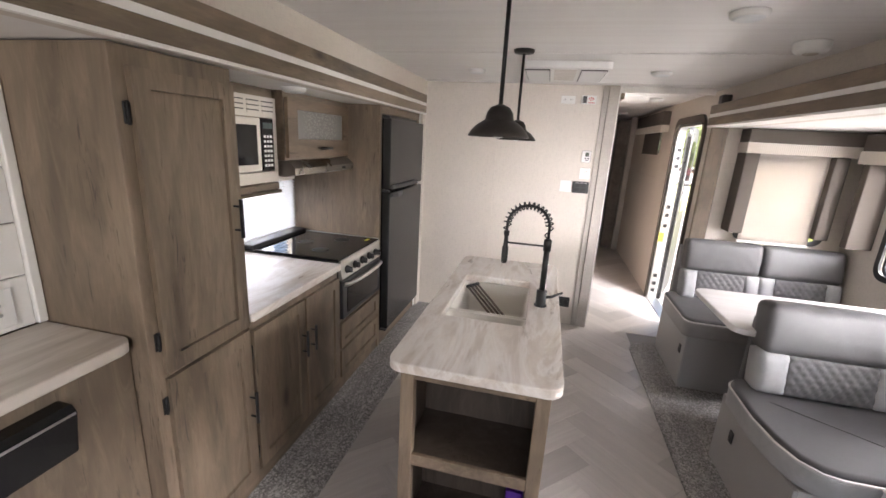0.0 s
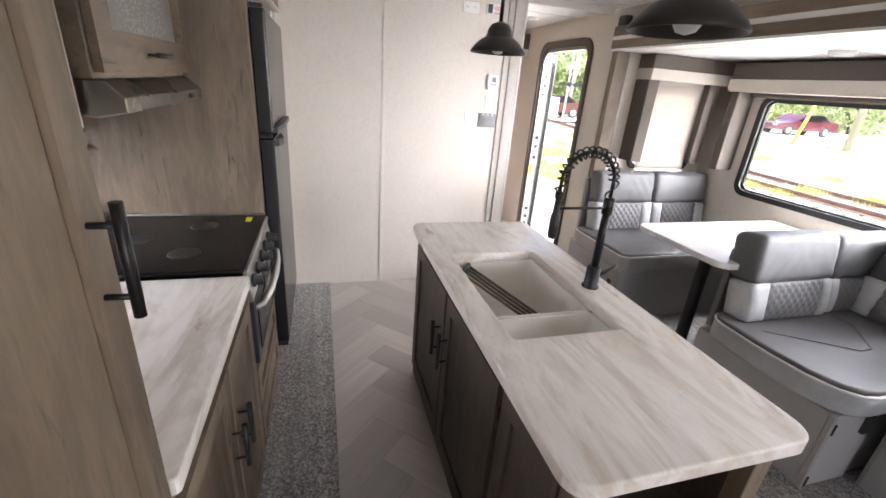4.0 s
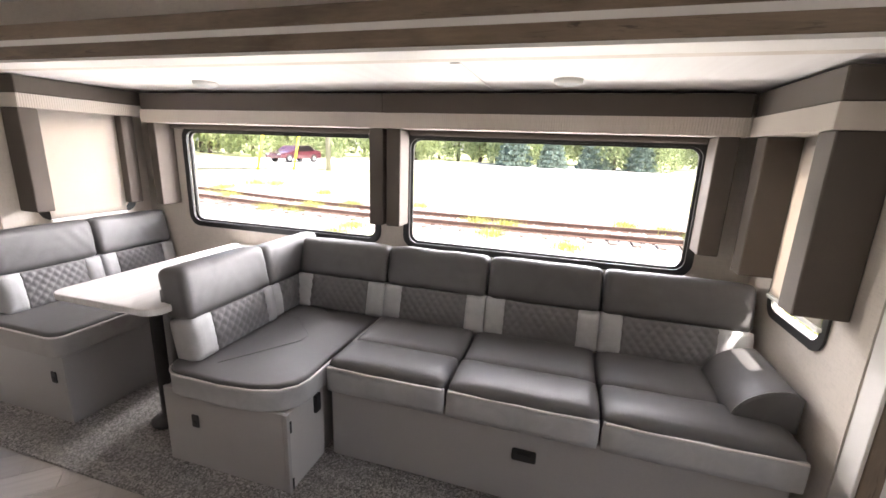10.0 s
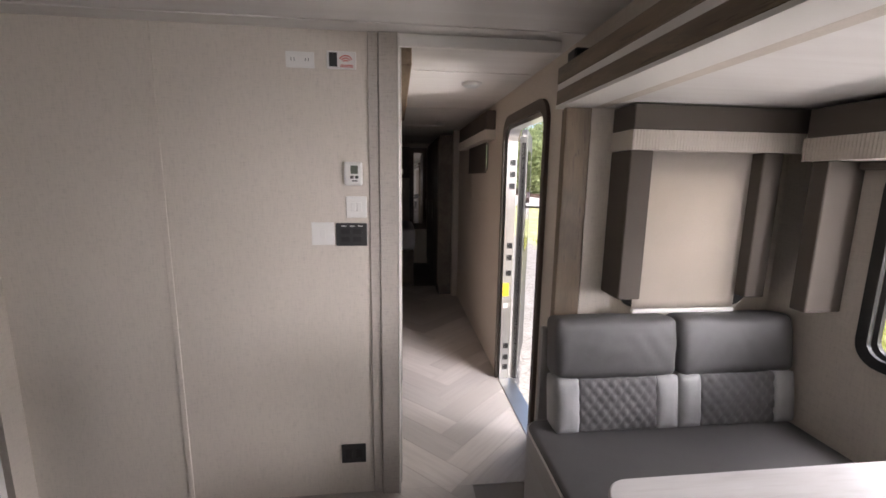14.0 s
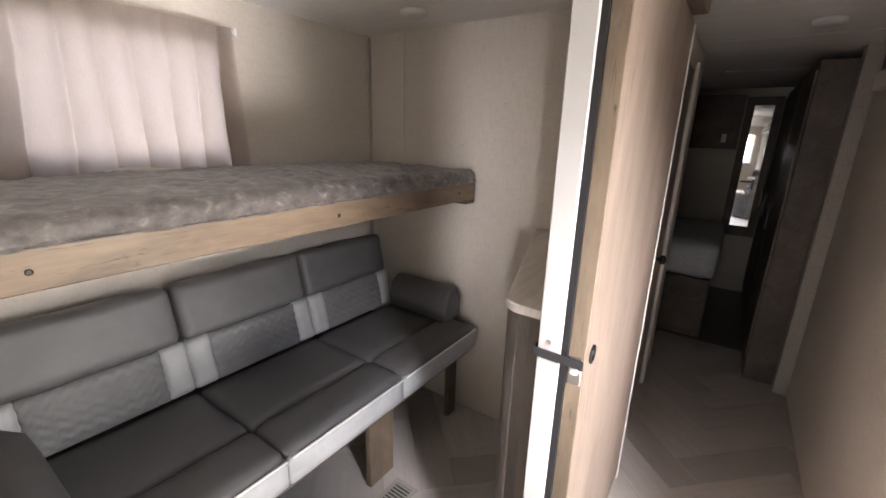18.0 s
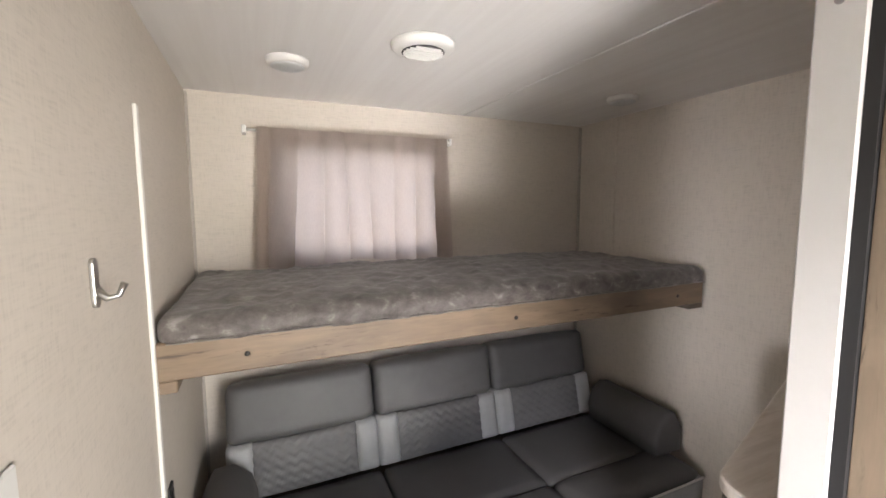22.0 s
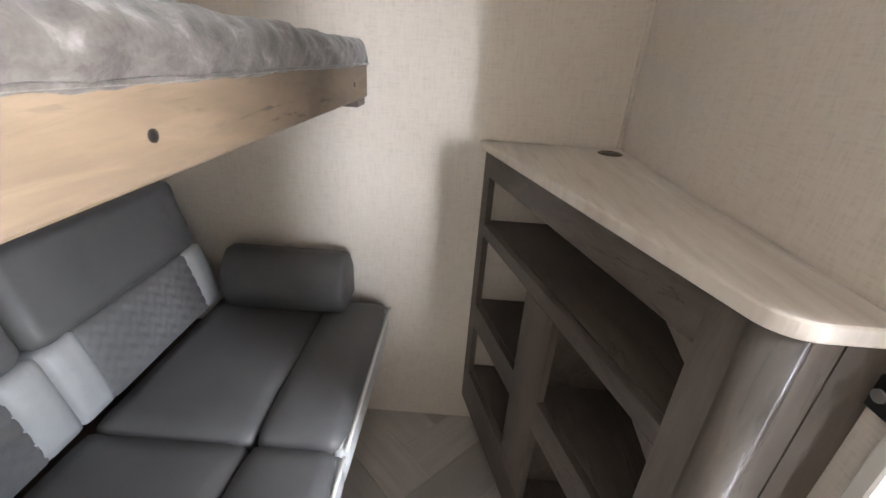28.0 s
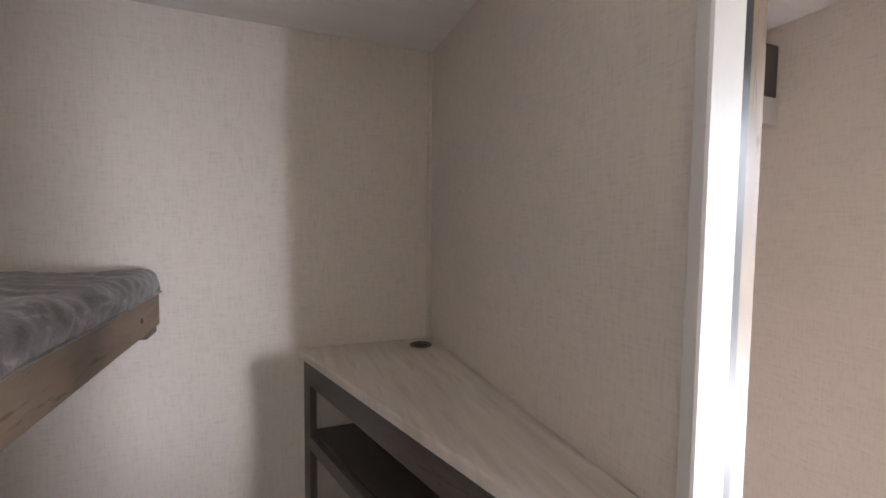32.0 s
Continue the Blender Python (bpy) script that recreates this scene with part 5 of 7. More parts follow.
# dinette bench
PLACE = Vector((-0.015, -0.022, 0))
FZ = 0.013
b = thing("dinette_bench", (1.55, 3.2, 0), "grey leatherette dinette bench with a quilted backrest", "bench")
part("base_front", box(1.073, 2.135, 2.905, 2.923, FZ, 0.405, 0.003), BASE, b)
part("base_side", box(1.067, 1.085, 2.924, 3.535, FZ, 0.405, 0.003), BASE, b)
part("edge_strip", box(1.064, 1.072, 2.901, 2.922, FZ, 0.405, 0.002), BASE, b)
part("inner_box", box(1.0855, 2.135, 2.9235, 3.535, FZ, 0.40), BASE, b)
latch(b, 1.0665, 2.985, 0.27)
def bench_cushion(parent, outline, z0, z1, seed):
    """A seat pad from an outline: plain top, pale border all round and piping on its upper edge."""
    part("border", prism(outline, "z", z0, z1 - 0.022, 0.016, 3), LEATHER_PALE if seed else LEATHER_GREY, parent, "", True)
    cx, cy = sum(a for a, _ in outline) / len(outline), sum(q for _, q in outline) / len(outline)
    inner = [(cx + (a - cx) * 0.985, cy + (q - cy) * 0.98) for a, q in outline]
    part("top_pad", prism(inner, "z", z1 - 0.05, z1, 0.020, 4), LEATHER, parent, "", True)
    part("piping", tube([(cx + (a - cx) * 0.998, cy + (q - cy) * 0.998, z1 - 0.021) for a, q in outline] + [(cx + (outline[0][0] - cx) * 0.998, cy + (outline[0][1] - cy) * 0.998, z1 - 0.021)], 0.0048, 7), PIPING, parent)
LEATHER_GREY = leather("grey_border_leatherette", (0.33, 0.315, 0.30))
bench_cushion(b, rounded(1.022, 2.135, 2.855, 3.45, 0.06, (1, 0, 0, 1)), 0.408, 0.540, 0)
for k, (x0, x1) in enumerate(((1.115, 1.62), (1.625, 2.135))):
    back_cushion(b, ((x0 + x1) / 2, 3.335, 0.535), x1 - x0, 0.45, "-y", 9, 0.13, "diamond", (0.09, 0.09), 3 + k, 0.52)
part("back_board", box(1.105, 2.135, 3.525, 3.548, 0.405, 0.90, 0.004), BASE, b)

# table on a pedestal
t = thing("dinette_table", (1.6, 2.6, 0), "white laminate dinette table on a black pedestal leg", "table")
part("tabletop", prism(rounded(0.998, 2.140, 2.165, 2.800, 0.07, (1, 0, 0, 1), 7), "z", 0.748, 0.780, 0.007, 3), TABLE_TOP, t)
for x in (1.26, 1.95):
    part("pedestal", spin([(0.085, 0.0), (0.085, 0.012), (0.05, 0.03), (0.034, 0.05), (0.034, 0.715), (0.07, 0.722), (0.07, 0.734)], (x, 2.48, FZ)), PLASTIC, t)

# chaise beside the table
c = thing("corner_chaise", (1.5, 1.9, 0), "grey leatherette corner chaise with white piping and quilted back", "sofa")
part("base_side", box(1.048, 1.066, 1.585, 2.225, FZ, 0.395, 0.003), BASE, c)
part("base_front", box(1.0665, 1.318, 1.567, 1.5845, FZ, 0.395, 0.003), BASE_PALE, c)
part("corner_strip", box(1.046, 1.0655, 1.564, 1.5845, FZ, 0.395, 0.002), BASE, c)
part("inner_box", box(1.0665, 2.12, 1.585, 2.22, FZ, 0.39), BASE, c)
latch(c, 1.0475, 2.05, 0.255)
for z in (0.33, 0.05):
    part("hinge", box(1.062, 1.072, 1.559, 1.5645, z - 0.028, z + 0.028, 0.002), BLACK, c)
part("strap_buckle", box(1.235, 1.275, 1.550, 1.5665, 0.285, 0.375, 0.005, 2), PLASTIC, c, "black nylon strap buckle")
bench_cushion(c, [(1.34, 1.535)] + [(2.12, 1.535), (2.12, 2.18)] + rounded(1.005, 2.0, 1.535, 2.18, 0.10)[-7:] + [(1.0, 1.85)] + [(1.018, 1.70), (1.055, 1.60), (1.11, 1.548), (1.17, 1.533)], 0.398, 0.522, 1)
part("seam_line", tube([(1.12, 1.97, 0.5225), (1.42, 1.76, 0.5265), (1.50, 1.76, 0.5265), (1.66, 1.93, 0.5265), (1.66, 2.10, 0.5265)], 0.0014, 6), LEATHER, c)
m0 = back_cushion(c, (1.352, 2.040, 0.525), 0.525, 0.43, "-y", 9, 0.15, "diamond", (0.11, 0.06), 8, 0.54)
back_cushion(c, (1.872, 2.055, 0.525), 0.50, 0.41, "-y", 8, 0.14, "diamond", (0.07, 0.07), 9, 0.54)
part("back_board", box(1.095, 2.12, 2.205, 2.235, 0.40, 0.84, 0.010, 2), LEATHER_QUILT, c)

# three-seat sofa bed
s = thing("sofa_bed", (1.75, 0.6, 0), "long grey leatherette sofa bed with quilted back and white piping", "sofa")
part("base_panel", prism(rounded(-0.292, 1.510, FZ + 0.012, 0.385, 0.015, seg=3), "x", 1.312, 1.330, 0.003, 1), BASE, s)
part("base_frame", box(1.331, 2.12, -0.31, 1.528, FZ, 0.39, 0.002), BASE, s)
bm = prism(rounded(0.565, 0.665, 0.235, 0.290, 0.008, seg=3), "x", 1.3035, 1.3115, 0.003, 2)
q = part("latch", bm, PLASTIC, s, "black recessed pull latch")
part("latch_tongue", box(1.300, 1.3033, 0.585, 0.645, 0.265, 0.282, 0.002), BLACK, q)
for k, (y0, y1) in enumerate(((0.955, 1.512), (0.345, 0.950), (-0.312, 0.340))):
    seat_cushion(s, (1.268, (y0 + y1) / 2, 0.402), y1 - y0, 0.60, "-x", 0.150, 11 + k)
for k, (y0, y1, pl) in enumerate(((1.508, 2.085, (0.10, 0.10)), (0.918, 1.503, (0.10, 0.10)), (0.335, 0.913, (0.10, 0.10)), (-0.330, 0.33, (0.10, 0.14)))):
    back_cushion(s, (1.835, (y0 + y1) / 2, 0.525), y1 - y0, 0.425, "-x", 14, 0.15, "diamond", pl, 20 + k, 0.52)
part("back_frame", box(2.10, 2.145, -0.31, 2.08, 0.40, 0.84, 0.01, 2), LEATHER_QUILT, s)
# wedge arm pillow
a = thing("arm_bolster", (1.6, -0.27, 0.53), "grey leatherette wedge bolster at the end of the sofa", "cushion")
prof = [(-0.335, 0.52), (-0.335, 0.66)] + [(-0.335 + 0.03 + 0.19 * math.sin(radians(t)), 0.53 + 0.155 * math.cos(radians(t))) for t in range(0, 91, 10)] + [(-0.125, 0.52)]
part("body", prism(prof, "x", 1.42, 1.80, 0.014, 3), LEATHER, a, "", True)
part("piping", tube([(1.424, y, z) for y, z in prof[1:-1]], 0.003, 6), LEATHER_QUILT, a)

PLACE = Vector((0, 0, 0))

# ---- windows, valances, blinds of the lounge ----
FRAME = surface("black_window_frame", (0.012, 0.012, 0.012), 0.4, 5, 200, 0.1, 0.05)
LINER = surface("taupe_window_liner", (0.34, 0.30, 0.26), 0.7)


def slide_window(name, y0, y1, z0, z1):
    w = thing(name, (SRX, (y0 + y1) / 2, z0), "wide tinted trailer window in a black rounded frame", "window", kind="structure")
    e = 0.030
    part("window_frame", ring(rounded(y0 - e, y1 + e, z0 - e, z1 + e, 0.085), rounded(y0 + 0.008, y1 - 0.008, z0 + 0.008, z1 - 0.008, 0.055), "x", SRX - 0.016, SRX - 0.001), FRAME, w)
    part("inner_lip", ring(rounded(y0 + 0.0005, y1 - 0.0005, z0 + 0.0005, z1 - 0.0005, 0.055), rounded(y0 + 0.018, y1 - 0.018, z0 + 0.018, z1 - 0.018, 0.05), "x", SRX + 0.012, SRX + 0.03), FRAME, w)
    g = part("pane", prism(rounded(y0 + 0.004, y1 - 0.004, z0 + 0.004, z1 - 0.004, 0.05), "x", SRX + 0.018, SRX + 0.022), GLASS, w)
    g.visible_shadow = False
    return w


slide_window("window_dinette", *WIN_A)
slide_window("window_sofa", *WIN_B)


def valance(name, m, width, z0, z1, depth, legs, leg_z, shade=None, shade_x=0.0):
    """A boxed window valance, its front along -y of m, its middle at m's origin: dark upper board, pale ribbed strip, dark side legs."""
    t = thing(name, (m.translation.x, m.translation.y, z1), "taupe fabric valance with a pale ribbed lower strip and side legs", "valance")
    def put(n, bm, mt, parent=None, label="", smooth=False):
        bmesh.ops.transform(bm, matrix=m, verts=bm.verts)
        return part(n, bm, mt, parent or t, label, smooth)
    h = z1 - z0
    zs = z0 + h * 0.44
    put("upper_board", box(-width / 2, width / 2, -depth, 0, zs, z1, 0.004), VALANCE)
    put("ribbed_strip", ribbed(-width / 2 - 0.004, width / 2 + 0.004, depth, z0, zs), VALANCE_PALE, None, "pale ribbed strip")
    for x, lw, ld in legs:
        put("side_leg", box(x - lw / 2, x + lw / 2, -ld, -0.001, leg_z, z0 - 0.001, 0.004), VALANCE)
    if shade:
        x0, x1, zb = shade
        sh = put("shade", shade_cloth(x0, x1, -0.022 - shade_x, zb, z0), SHADE, None, "drawn beige shade")
        put("shade_bar", box(x0, x1, -0.032 - shade_x, -0.014 - shade_x, zb - 0.018, zb, 0.005, 2), PLATE, sh)
    return t


def ribbed(x0, x1, depth, z0, z1):
    bm = bmesh.new()
    n = max(8, int((x1 - x0) / 0.012)) * 2
    outline = [(x0, 0.0)] + [(x0, -depth - 0.004)] + [(x0 + (x1 - x0) * k / n, -depth - (0.0075 if k % 2 else 0.005)) for k in range(1, n)] + [(x1, -depth - 0.004), (x1, 0.0)]
    return prism(outline, "z", z0, z1, bm=bm)


def shade_cloth(x0, x1, y, z0, z1):
    bm = bmesh.new()
    nx, nz = 16, 20
    vs = [[bm.verts.new((x0 + (x1 - x0) * i / nx, y + 0.002 * noise.noise(Vector((i * 0.5, k * 0.4, 3))), z0 + (z1 - z0) * k / nz)) for i in range(nx + 1)] for k in range(nz + 1)]
    for k in range(nz):
        for i in range(nx):
            bm.faces.new((vs[k][i], vs[k][i + 1], vs[k + 1][i + 1], vs[k + 1][i])).smooth = True
    geo = bmesh.ops.solidify(bm, geom=list(bm.faces), thickness=0.0015)
    return bm


def win_valance(name, y0, y1, legs, shade=None):
    m = Matrix.Translation((SRX - 0.001, (y0 + y1) / 2, 0)) @ face_m("-x")
    return valance(name, m, y1 - y0, 1.588, 1.772, 0.165, legs, 1.035)
# local +x of these runs to -y of the room
v = win_valance("window_valance", 1.556, 3.315, [(-(3.262 - 2.4355), 0.065, 0.15), (-(1.600 - 2.4355), 0.085, 0.15)])
part("roller_tube", box(SRX - 0.05, SRX - 0.020, 1.66, 3.22, 1.556, 1.5865, 0.008), VALANCE, v)
v = win_valance("window_valance", -0.205, 1.552, [(-(1.492 - 0.6735), 0.085, 0.15), (-(-0.140 - 0.6735), 0.09, 0.15)])
part("roller_tube", box(SRX - 0.05, SRX - 0.020, -0.09, 1.44, 1.556, 1.5865, 0.008), VALANCE, v)
m = Matrix.Translation((1.700, SR1 - 0.001, 0)) @ face_m("-y")
valance("dinette_valance", m, 0.71, 1.622, 1.785, 0.155, [(-0.308, 0.090, 0.145), (0.230, 0.085, 0.145)], 1.050, (-0.262, 0.186, 0.995), 0.07)
m = Matrix.Translation((1.672, SR0 + 0.001, 0)) @ face_m("+y")
valance("sofa_end_valance", m, 0.62, 1.588, 1.772, 0.175, [(0.255, 0.100, 0.165), (-0.250, 0.100, 0.155)], 0.985, (-0.20, 0.205, 0.92), 0.0)
w = thing("window_sofa_end", (1.73, SR0, 0.84), "small tinted window behind the end valance", "window", kind="structure")
part("window_frame", ring(rounded(1.455, 1.905, 0.815, 1.575, 0.07), rounded(1.49, 1.87, 0.85, 1.54, 0.05), "y", SR0 + 0.001, SR0 + 0.010), FRAME, w)
g = part("pane", box(1.485, 1.875, SR0 - 0.03, SR0 - 0.026, 0.845, 1.545), GLASS, w)
g.visible_shadow = False
w = thing("window_dinette_end", (1.73, SR1, 1.0), "small tinted window behind the dinette shade", "window", kind="structure")
part("window_frame", ring(rounded(1.43, 2.02, 0.975, 1.58, 0.07), rounded(1.47, 1.98, 1.01, 1.54, 0.05), "y", SR1 - 0.010, SR1 - 0.001), FRAME, w)
g = part("pane", box(1.465, 1.985, SR1 + 0.026, SR1 + 0.03, 1.005, 1.545), GLASS, w)
g.visible_shadow = False

# ---- bunk room ----
VELVET = mat("grey_brown_velvet", (0.14, 0.118, 0.108), 0.75)
nv = Nodes(VELVET)
vv = nv.coords()
crush = nv.noise(nv.coords((24, 20, 30)), 1.0, 4, 0.6, 0.3)
nap = nv.noise(vv, 190, 2)
# pale stops paint the sheen of the crushed nap into the colour
tone = nv.ramp(crush, (0.36, (0.050, 0.041, 0.037)), (0.47, (0.095, 0.080, 0.073)), (0.58, (0.135, 0.117, 0.108)), (0.70, (0.30, 0.28, 0.265)))
nv.out(Base_Color=nv.mix(0.2, tone, nv.ramp(nap, (0.3, (0.05, 0.042, 0.038)), (0.7, (0.16, 0.142, 0.133)))), Normal=nv.bump(crush, 0.4, 0.008), Roughness=0.6)
nv.bsdf.inputs["Sheen Weight"].default_value = 0.3
BX = -0.34                                          # front of the bunk
b = thing("bunk_bed", (-0.7, 4.78, 1.25), "overhead bunk with a pale timber front board", "bunk bed")
part("front_board", box(BX - 0.020, BX, YB + 0.003, BUNK_Y1 - 0.022, 1.252, 1.342, 0.004), PINE, b)
# far-end board and block in dark wood, the shadow there put into the colour
part("end_board", box(XL + 0.004, BX - 0.021, BUNK_Y1 - 0.040, BUNK_Y1 - 0.023, 1.252, 1.340, 0.003), DARK_AND_SHADED_WOOD, b)
part("platform", box(XL + 0.003, BX - 0.021, YB + 0.003, BUNK_Y1 - 0.042, 1.295, 1.322), PINE, b)
part("support_block", box(BX - 0.10, BX - 0.012, BUNK_Y1 - 0.085, BUNK_Y1 - 0.003, 1.228, 1.251, 0.003), DARK_AND_SHADED_WOOD, b)
part("support_block", box(BX - 0.28, BX - 0.004, YB + 0.003, YB + 0.045, 1.222, 1.251, 0.003), PINE, b)
for y in (4.03, 4.80, 5.55):
    part("screw", spin([(0.0065, 0), (0.0065, 0.0015), (0.003, 0.001)], (BX + 0.0002, y, 1.294), "x", 12), BRONZE, b)
mt = thing("bunk_mattress", (-0.7, 4.78, 1.323), "thin bunk mattress in crushed grey-brown velvet", "mattress")
bm = puff(BX - XL - 0.0, BUNK_Y1 - YB - 0.016, 0.078, 0.032, (0.004, 0, 0.012), (40, 240, 6), "", 0.0, 0, Matrix.Translation(((XL + BX) / 2 + 0.006, (YB + BUNK_Y1) / 2, 1.3625)))
for v in bm.verts:
    q = Vector((v.co.x * 9, v.co.y * 4, v.co.z * 9))
    if v.co.z > 1.335:
        v.co.z += 0.006 * noise.noise(q) + 0.004 * noise.noise(q * 2.6) + 0.007 * noise.noise(Vector((v.co.x * 7, v.co.y * 34 + v.co.x * 16, 5)))
        if v.co.x > BX - 0.06:
            v.co.x += 0.007 * noise.noise(Vector((v.co.y * 15 + v.co.z * 30, 3, 1))) + 0.003 * noise.noise(Vector((v.co.y * 46 - v.co.z * 40, 7, 2)))
part("cover", bm, VELVET, mt)
part("seam", tube([(BX + 0.0055 + 0.001 * math.sin(9 * k), YB + 0.03 + 0.0915 * k, 1.3415 + 0.0012 * math.sin(5 * k)) for k in range(21)], 0.0028, 6), VELVET, mt, "piped seam along the lower edge")

# window curtain
CURT = mat("beige_curtain", (0.55, 0.47, 0.42), 0.9)
nc = Nodes(CURT)
weave = nc.noise(nc.coords((300, 300, 60)), 1, 2)
nc.out(Base_Color=nc.ramp(weave, (0.3, (0.25, 0.205, 0.175)), (0.7, (0.33, 0.275, 0.235))), Normal=nc.bump(weave, 0.3, 0.0008))
tl = nc.add("BsdfTranslucent", Color=(0.76, 0.67, 0.63, 1))
mx = nc.add("MixShader", Fac=0.5)
nc.t.links.new(nc.bsdf.outputs[0], mx.inputs[1]), nc.t.links.new(tl.outputs[0], mx.inputs[2])
nc.t.links.new(mx.outputs[0], nc.t.nodes["Material Output"].inputs["Surface"])
w = thing("window_bunk", (XL, 4.5, 1.45), "small bunk room window in a black frame", "window", kind="structure")
part("window_frame", ring(rounded(4.14, 4.85, 1.42, 1.93, 0.06), rounded(4.18, 4.81, 1.46, 1.89, 0.05), "x", XL + 0.001, XL + 0.009), FRAME, w)
g = part("pane", box(XL - 0.03, XL - 0.026, 4.175, 4.815, 1.455, 1.895), GLASS, w)
g.visible_shadow = False
cu = thing("window_curtain", (XL + 0.04, 4.47, 1.41), "beige gathered curtain hung over the bunk window", "curtain")
bm = bmesh.new()
ny, nz = 200, 34
y0, y1, zt = 4.07, 4.885, 1.955
rows_ = []
for k in range(nz + 1):
    v = k / nz
    line = []
    for i in range(ny + 1):
        u = i / ny
        sag = 0.545 + 0.014 * math.sin(u * 9) + 0.010 * noise.noise(Vector((u * 6, 0, 2)))
        y = y0 + (y1 - y0) * u + 0.013 * math.sin(u * 50.3 + 1.4 * noise.noise(Vector((u * 3, v * 0.8, 4)))) * (0.5 + 0.6 * v) + (0.020 * (v - 0.4) * (1 if u > 0.5 else -1.2) * abs(u - 0.5) * 2)
        fold = 0.018 * math.cos(u * 50.3 + 1.4 * noise.noise(Vector((u * 3, v * 0.8, 4)))) + 0.006 * math.sin(u * 19 + v * 1.3)
        x = XL + 0.062 + fold * (0.45 + 0.75 * v) + 0.004 * noise.noise(Vector((u * 20, v * 12, 5))) + (0.004 if v < 0.09 else 0)
        line.append(bm.verts.new((x, y, zt - sag * v - 0.004 * noise.noise(Vector((u * 14, 1, 1))) * (1 - v))))
    rows_.append(line)
for a, q in zip(rows_, rows_[1:]):
    for i in range(ny):
        bm.faces.new((a[i], a[i + 1], q[i + 1], q[i])).smooth = True
part("cloth", bm, CURT, cu)
part("rod", tube([(XL + 0.045, 4.035, 1.945), (XL + 0.045, 4.905, 1.945)], 0.006, 10), PLATE, cu)
for y in (4.035, 4.905):
    part("bracket", box(XL + 0.001, XL + 0.055, y - 0.008, y + 0.008, 1.93, 1.962, 0.003), PLATE, cu)

# round ceiling vent
v = thing("ceiling_vent", (-0.36, 4.50, CEILING), "round white ceiling air vent with slats", "vent")
part("rim", spin([(0.060, -0.022), (0.075, -0.020), (0.086, -0.010), (0.088, -0.0005)], (-0.36, 4.50, CEILING), "z", 36), PLATE, v)
part("recess", spin([(0.056, -0.0235), (0.059, -0.0225)], (-0.36, 4.50, CEILING), "z", 36), PLASTIC, v)
for k in range(7):
    x = -0.042 + 0.014 * k
    h = math.sqrt(max(0.0, 0.055 ** 2 - x * x))
    part("slat", box(-0.36 + x - 0.0032, -0.36 + x + 0.0032, 4.50 - h, 4.50 + h, CEILING - 0.028, CEILING - 0.0236, 0.001), PLATE, v)

# sofa below the bunk
s = thing("bunk_room_sofa", (-0.65, 4.78, 0), "grey leatherette three-seat sofa with chevron-stitched band", "sofa")
SEAT = (3.932, 4.492, 5.062, 5.665)
SF = -0.275
for k in range(3):
    y0, y1 = SEAT[k], SEAT[k + 1]
    m0 = Matrix.Translation((SF, (y0 + y1) / 2, 0.455)) @ face_m("+x")
    wd = y1 - y0
    part("rear_pad", puff(wd - 0.004, 0.37, 0.10, 0.022, (0, 0, 0.008), (12, 8, 4), "", 0.002, 30 + k, m0 @ Matrix.Translation((0, 0.385, 0.070))), LEATHER, s)
    part("front_pad", puff(wd - 0.004, 0.20, 0.125, 0.030, (0, 0.006, 0.006), (12, 6, 5), "", 0.002, 40 + k, m0 @ Matrix.Translation((0, 0.10, 0.0675))), LEATHER, s)
    part("pale_facing", puff(wd - 0.002, 0.03, 0.108, 0.012, (0, 0.004, 0), (12, 2, 4), "", 0.001, 50 + k, m0 @ Matrix.Translation((0, 0.006, 0.050))), LEATHER_PALE, s)
    pts = [m0 @ Vector((-wd / 2 + 0.010 + (wd - 0.02) * q / 10, -0.012, 0.105)) for q in range(11)]
    part("piping", tube(pts, 0.0042, 7), PIPING, s)
for k, (y0, y1) in enumerate(((3.925, 4.485), (4.489, 5.058), (5.062, 5.632))):
    back_cushion(s, (-0.845, (y0 + y1) / 2, 0.575), y1 - y0, 0.425, "+x", 14, 0.13, "chevron", (0.085, 0.085), 60 + k, 0.52)
part("frame", box(XL + 0.02, SF - 0.03, SEAT[0] + 0.01, SEAT[3] - 0.01, 0.405, 0.452, 0.004), DARK_AND_SHADED_WOOD, s)
for y0 in (4.955, 5.575):
    # far front leg takes the dark wood: the shadow on it is in the colour
    part("leg", box(-0.405, -0.375, y0, y0 + (0.155 if y0 < 5.2 else 0.075), 0.0, 0.404, 0.003), DARK_AND_SHADED_WOOD if y0 > 5.2 else WOOD, s)
    part("leg", box(-0.98, -0.95, y0, y0 + 0.075, 0.0, 0.404, 0.003), DARK_AND_SHADED_WOOD, s)
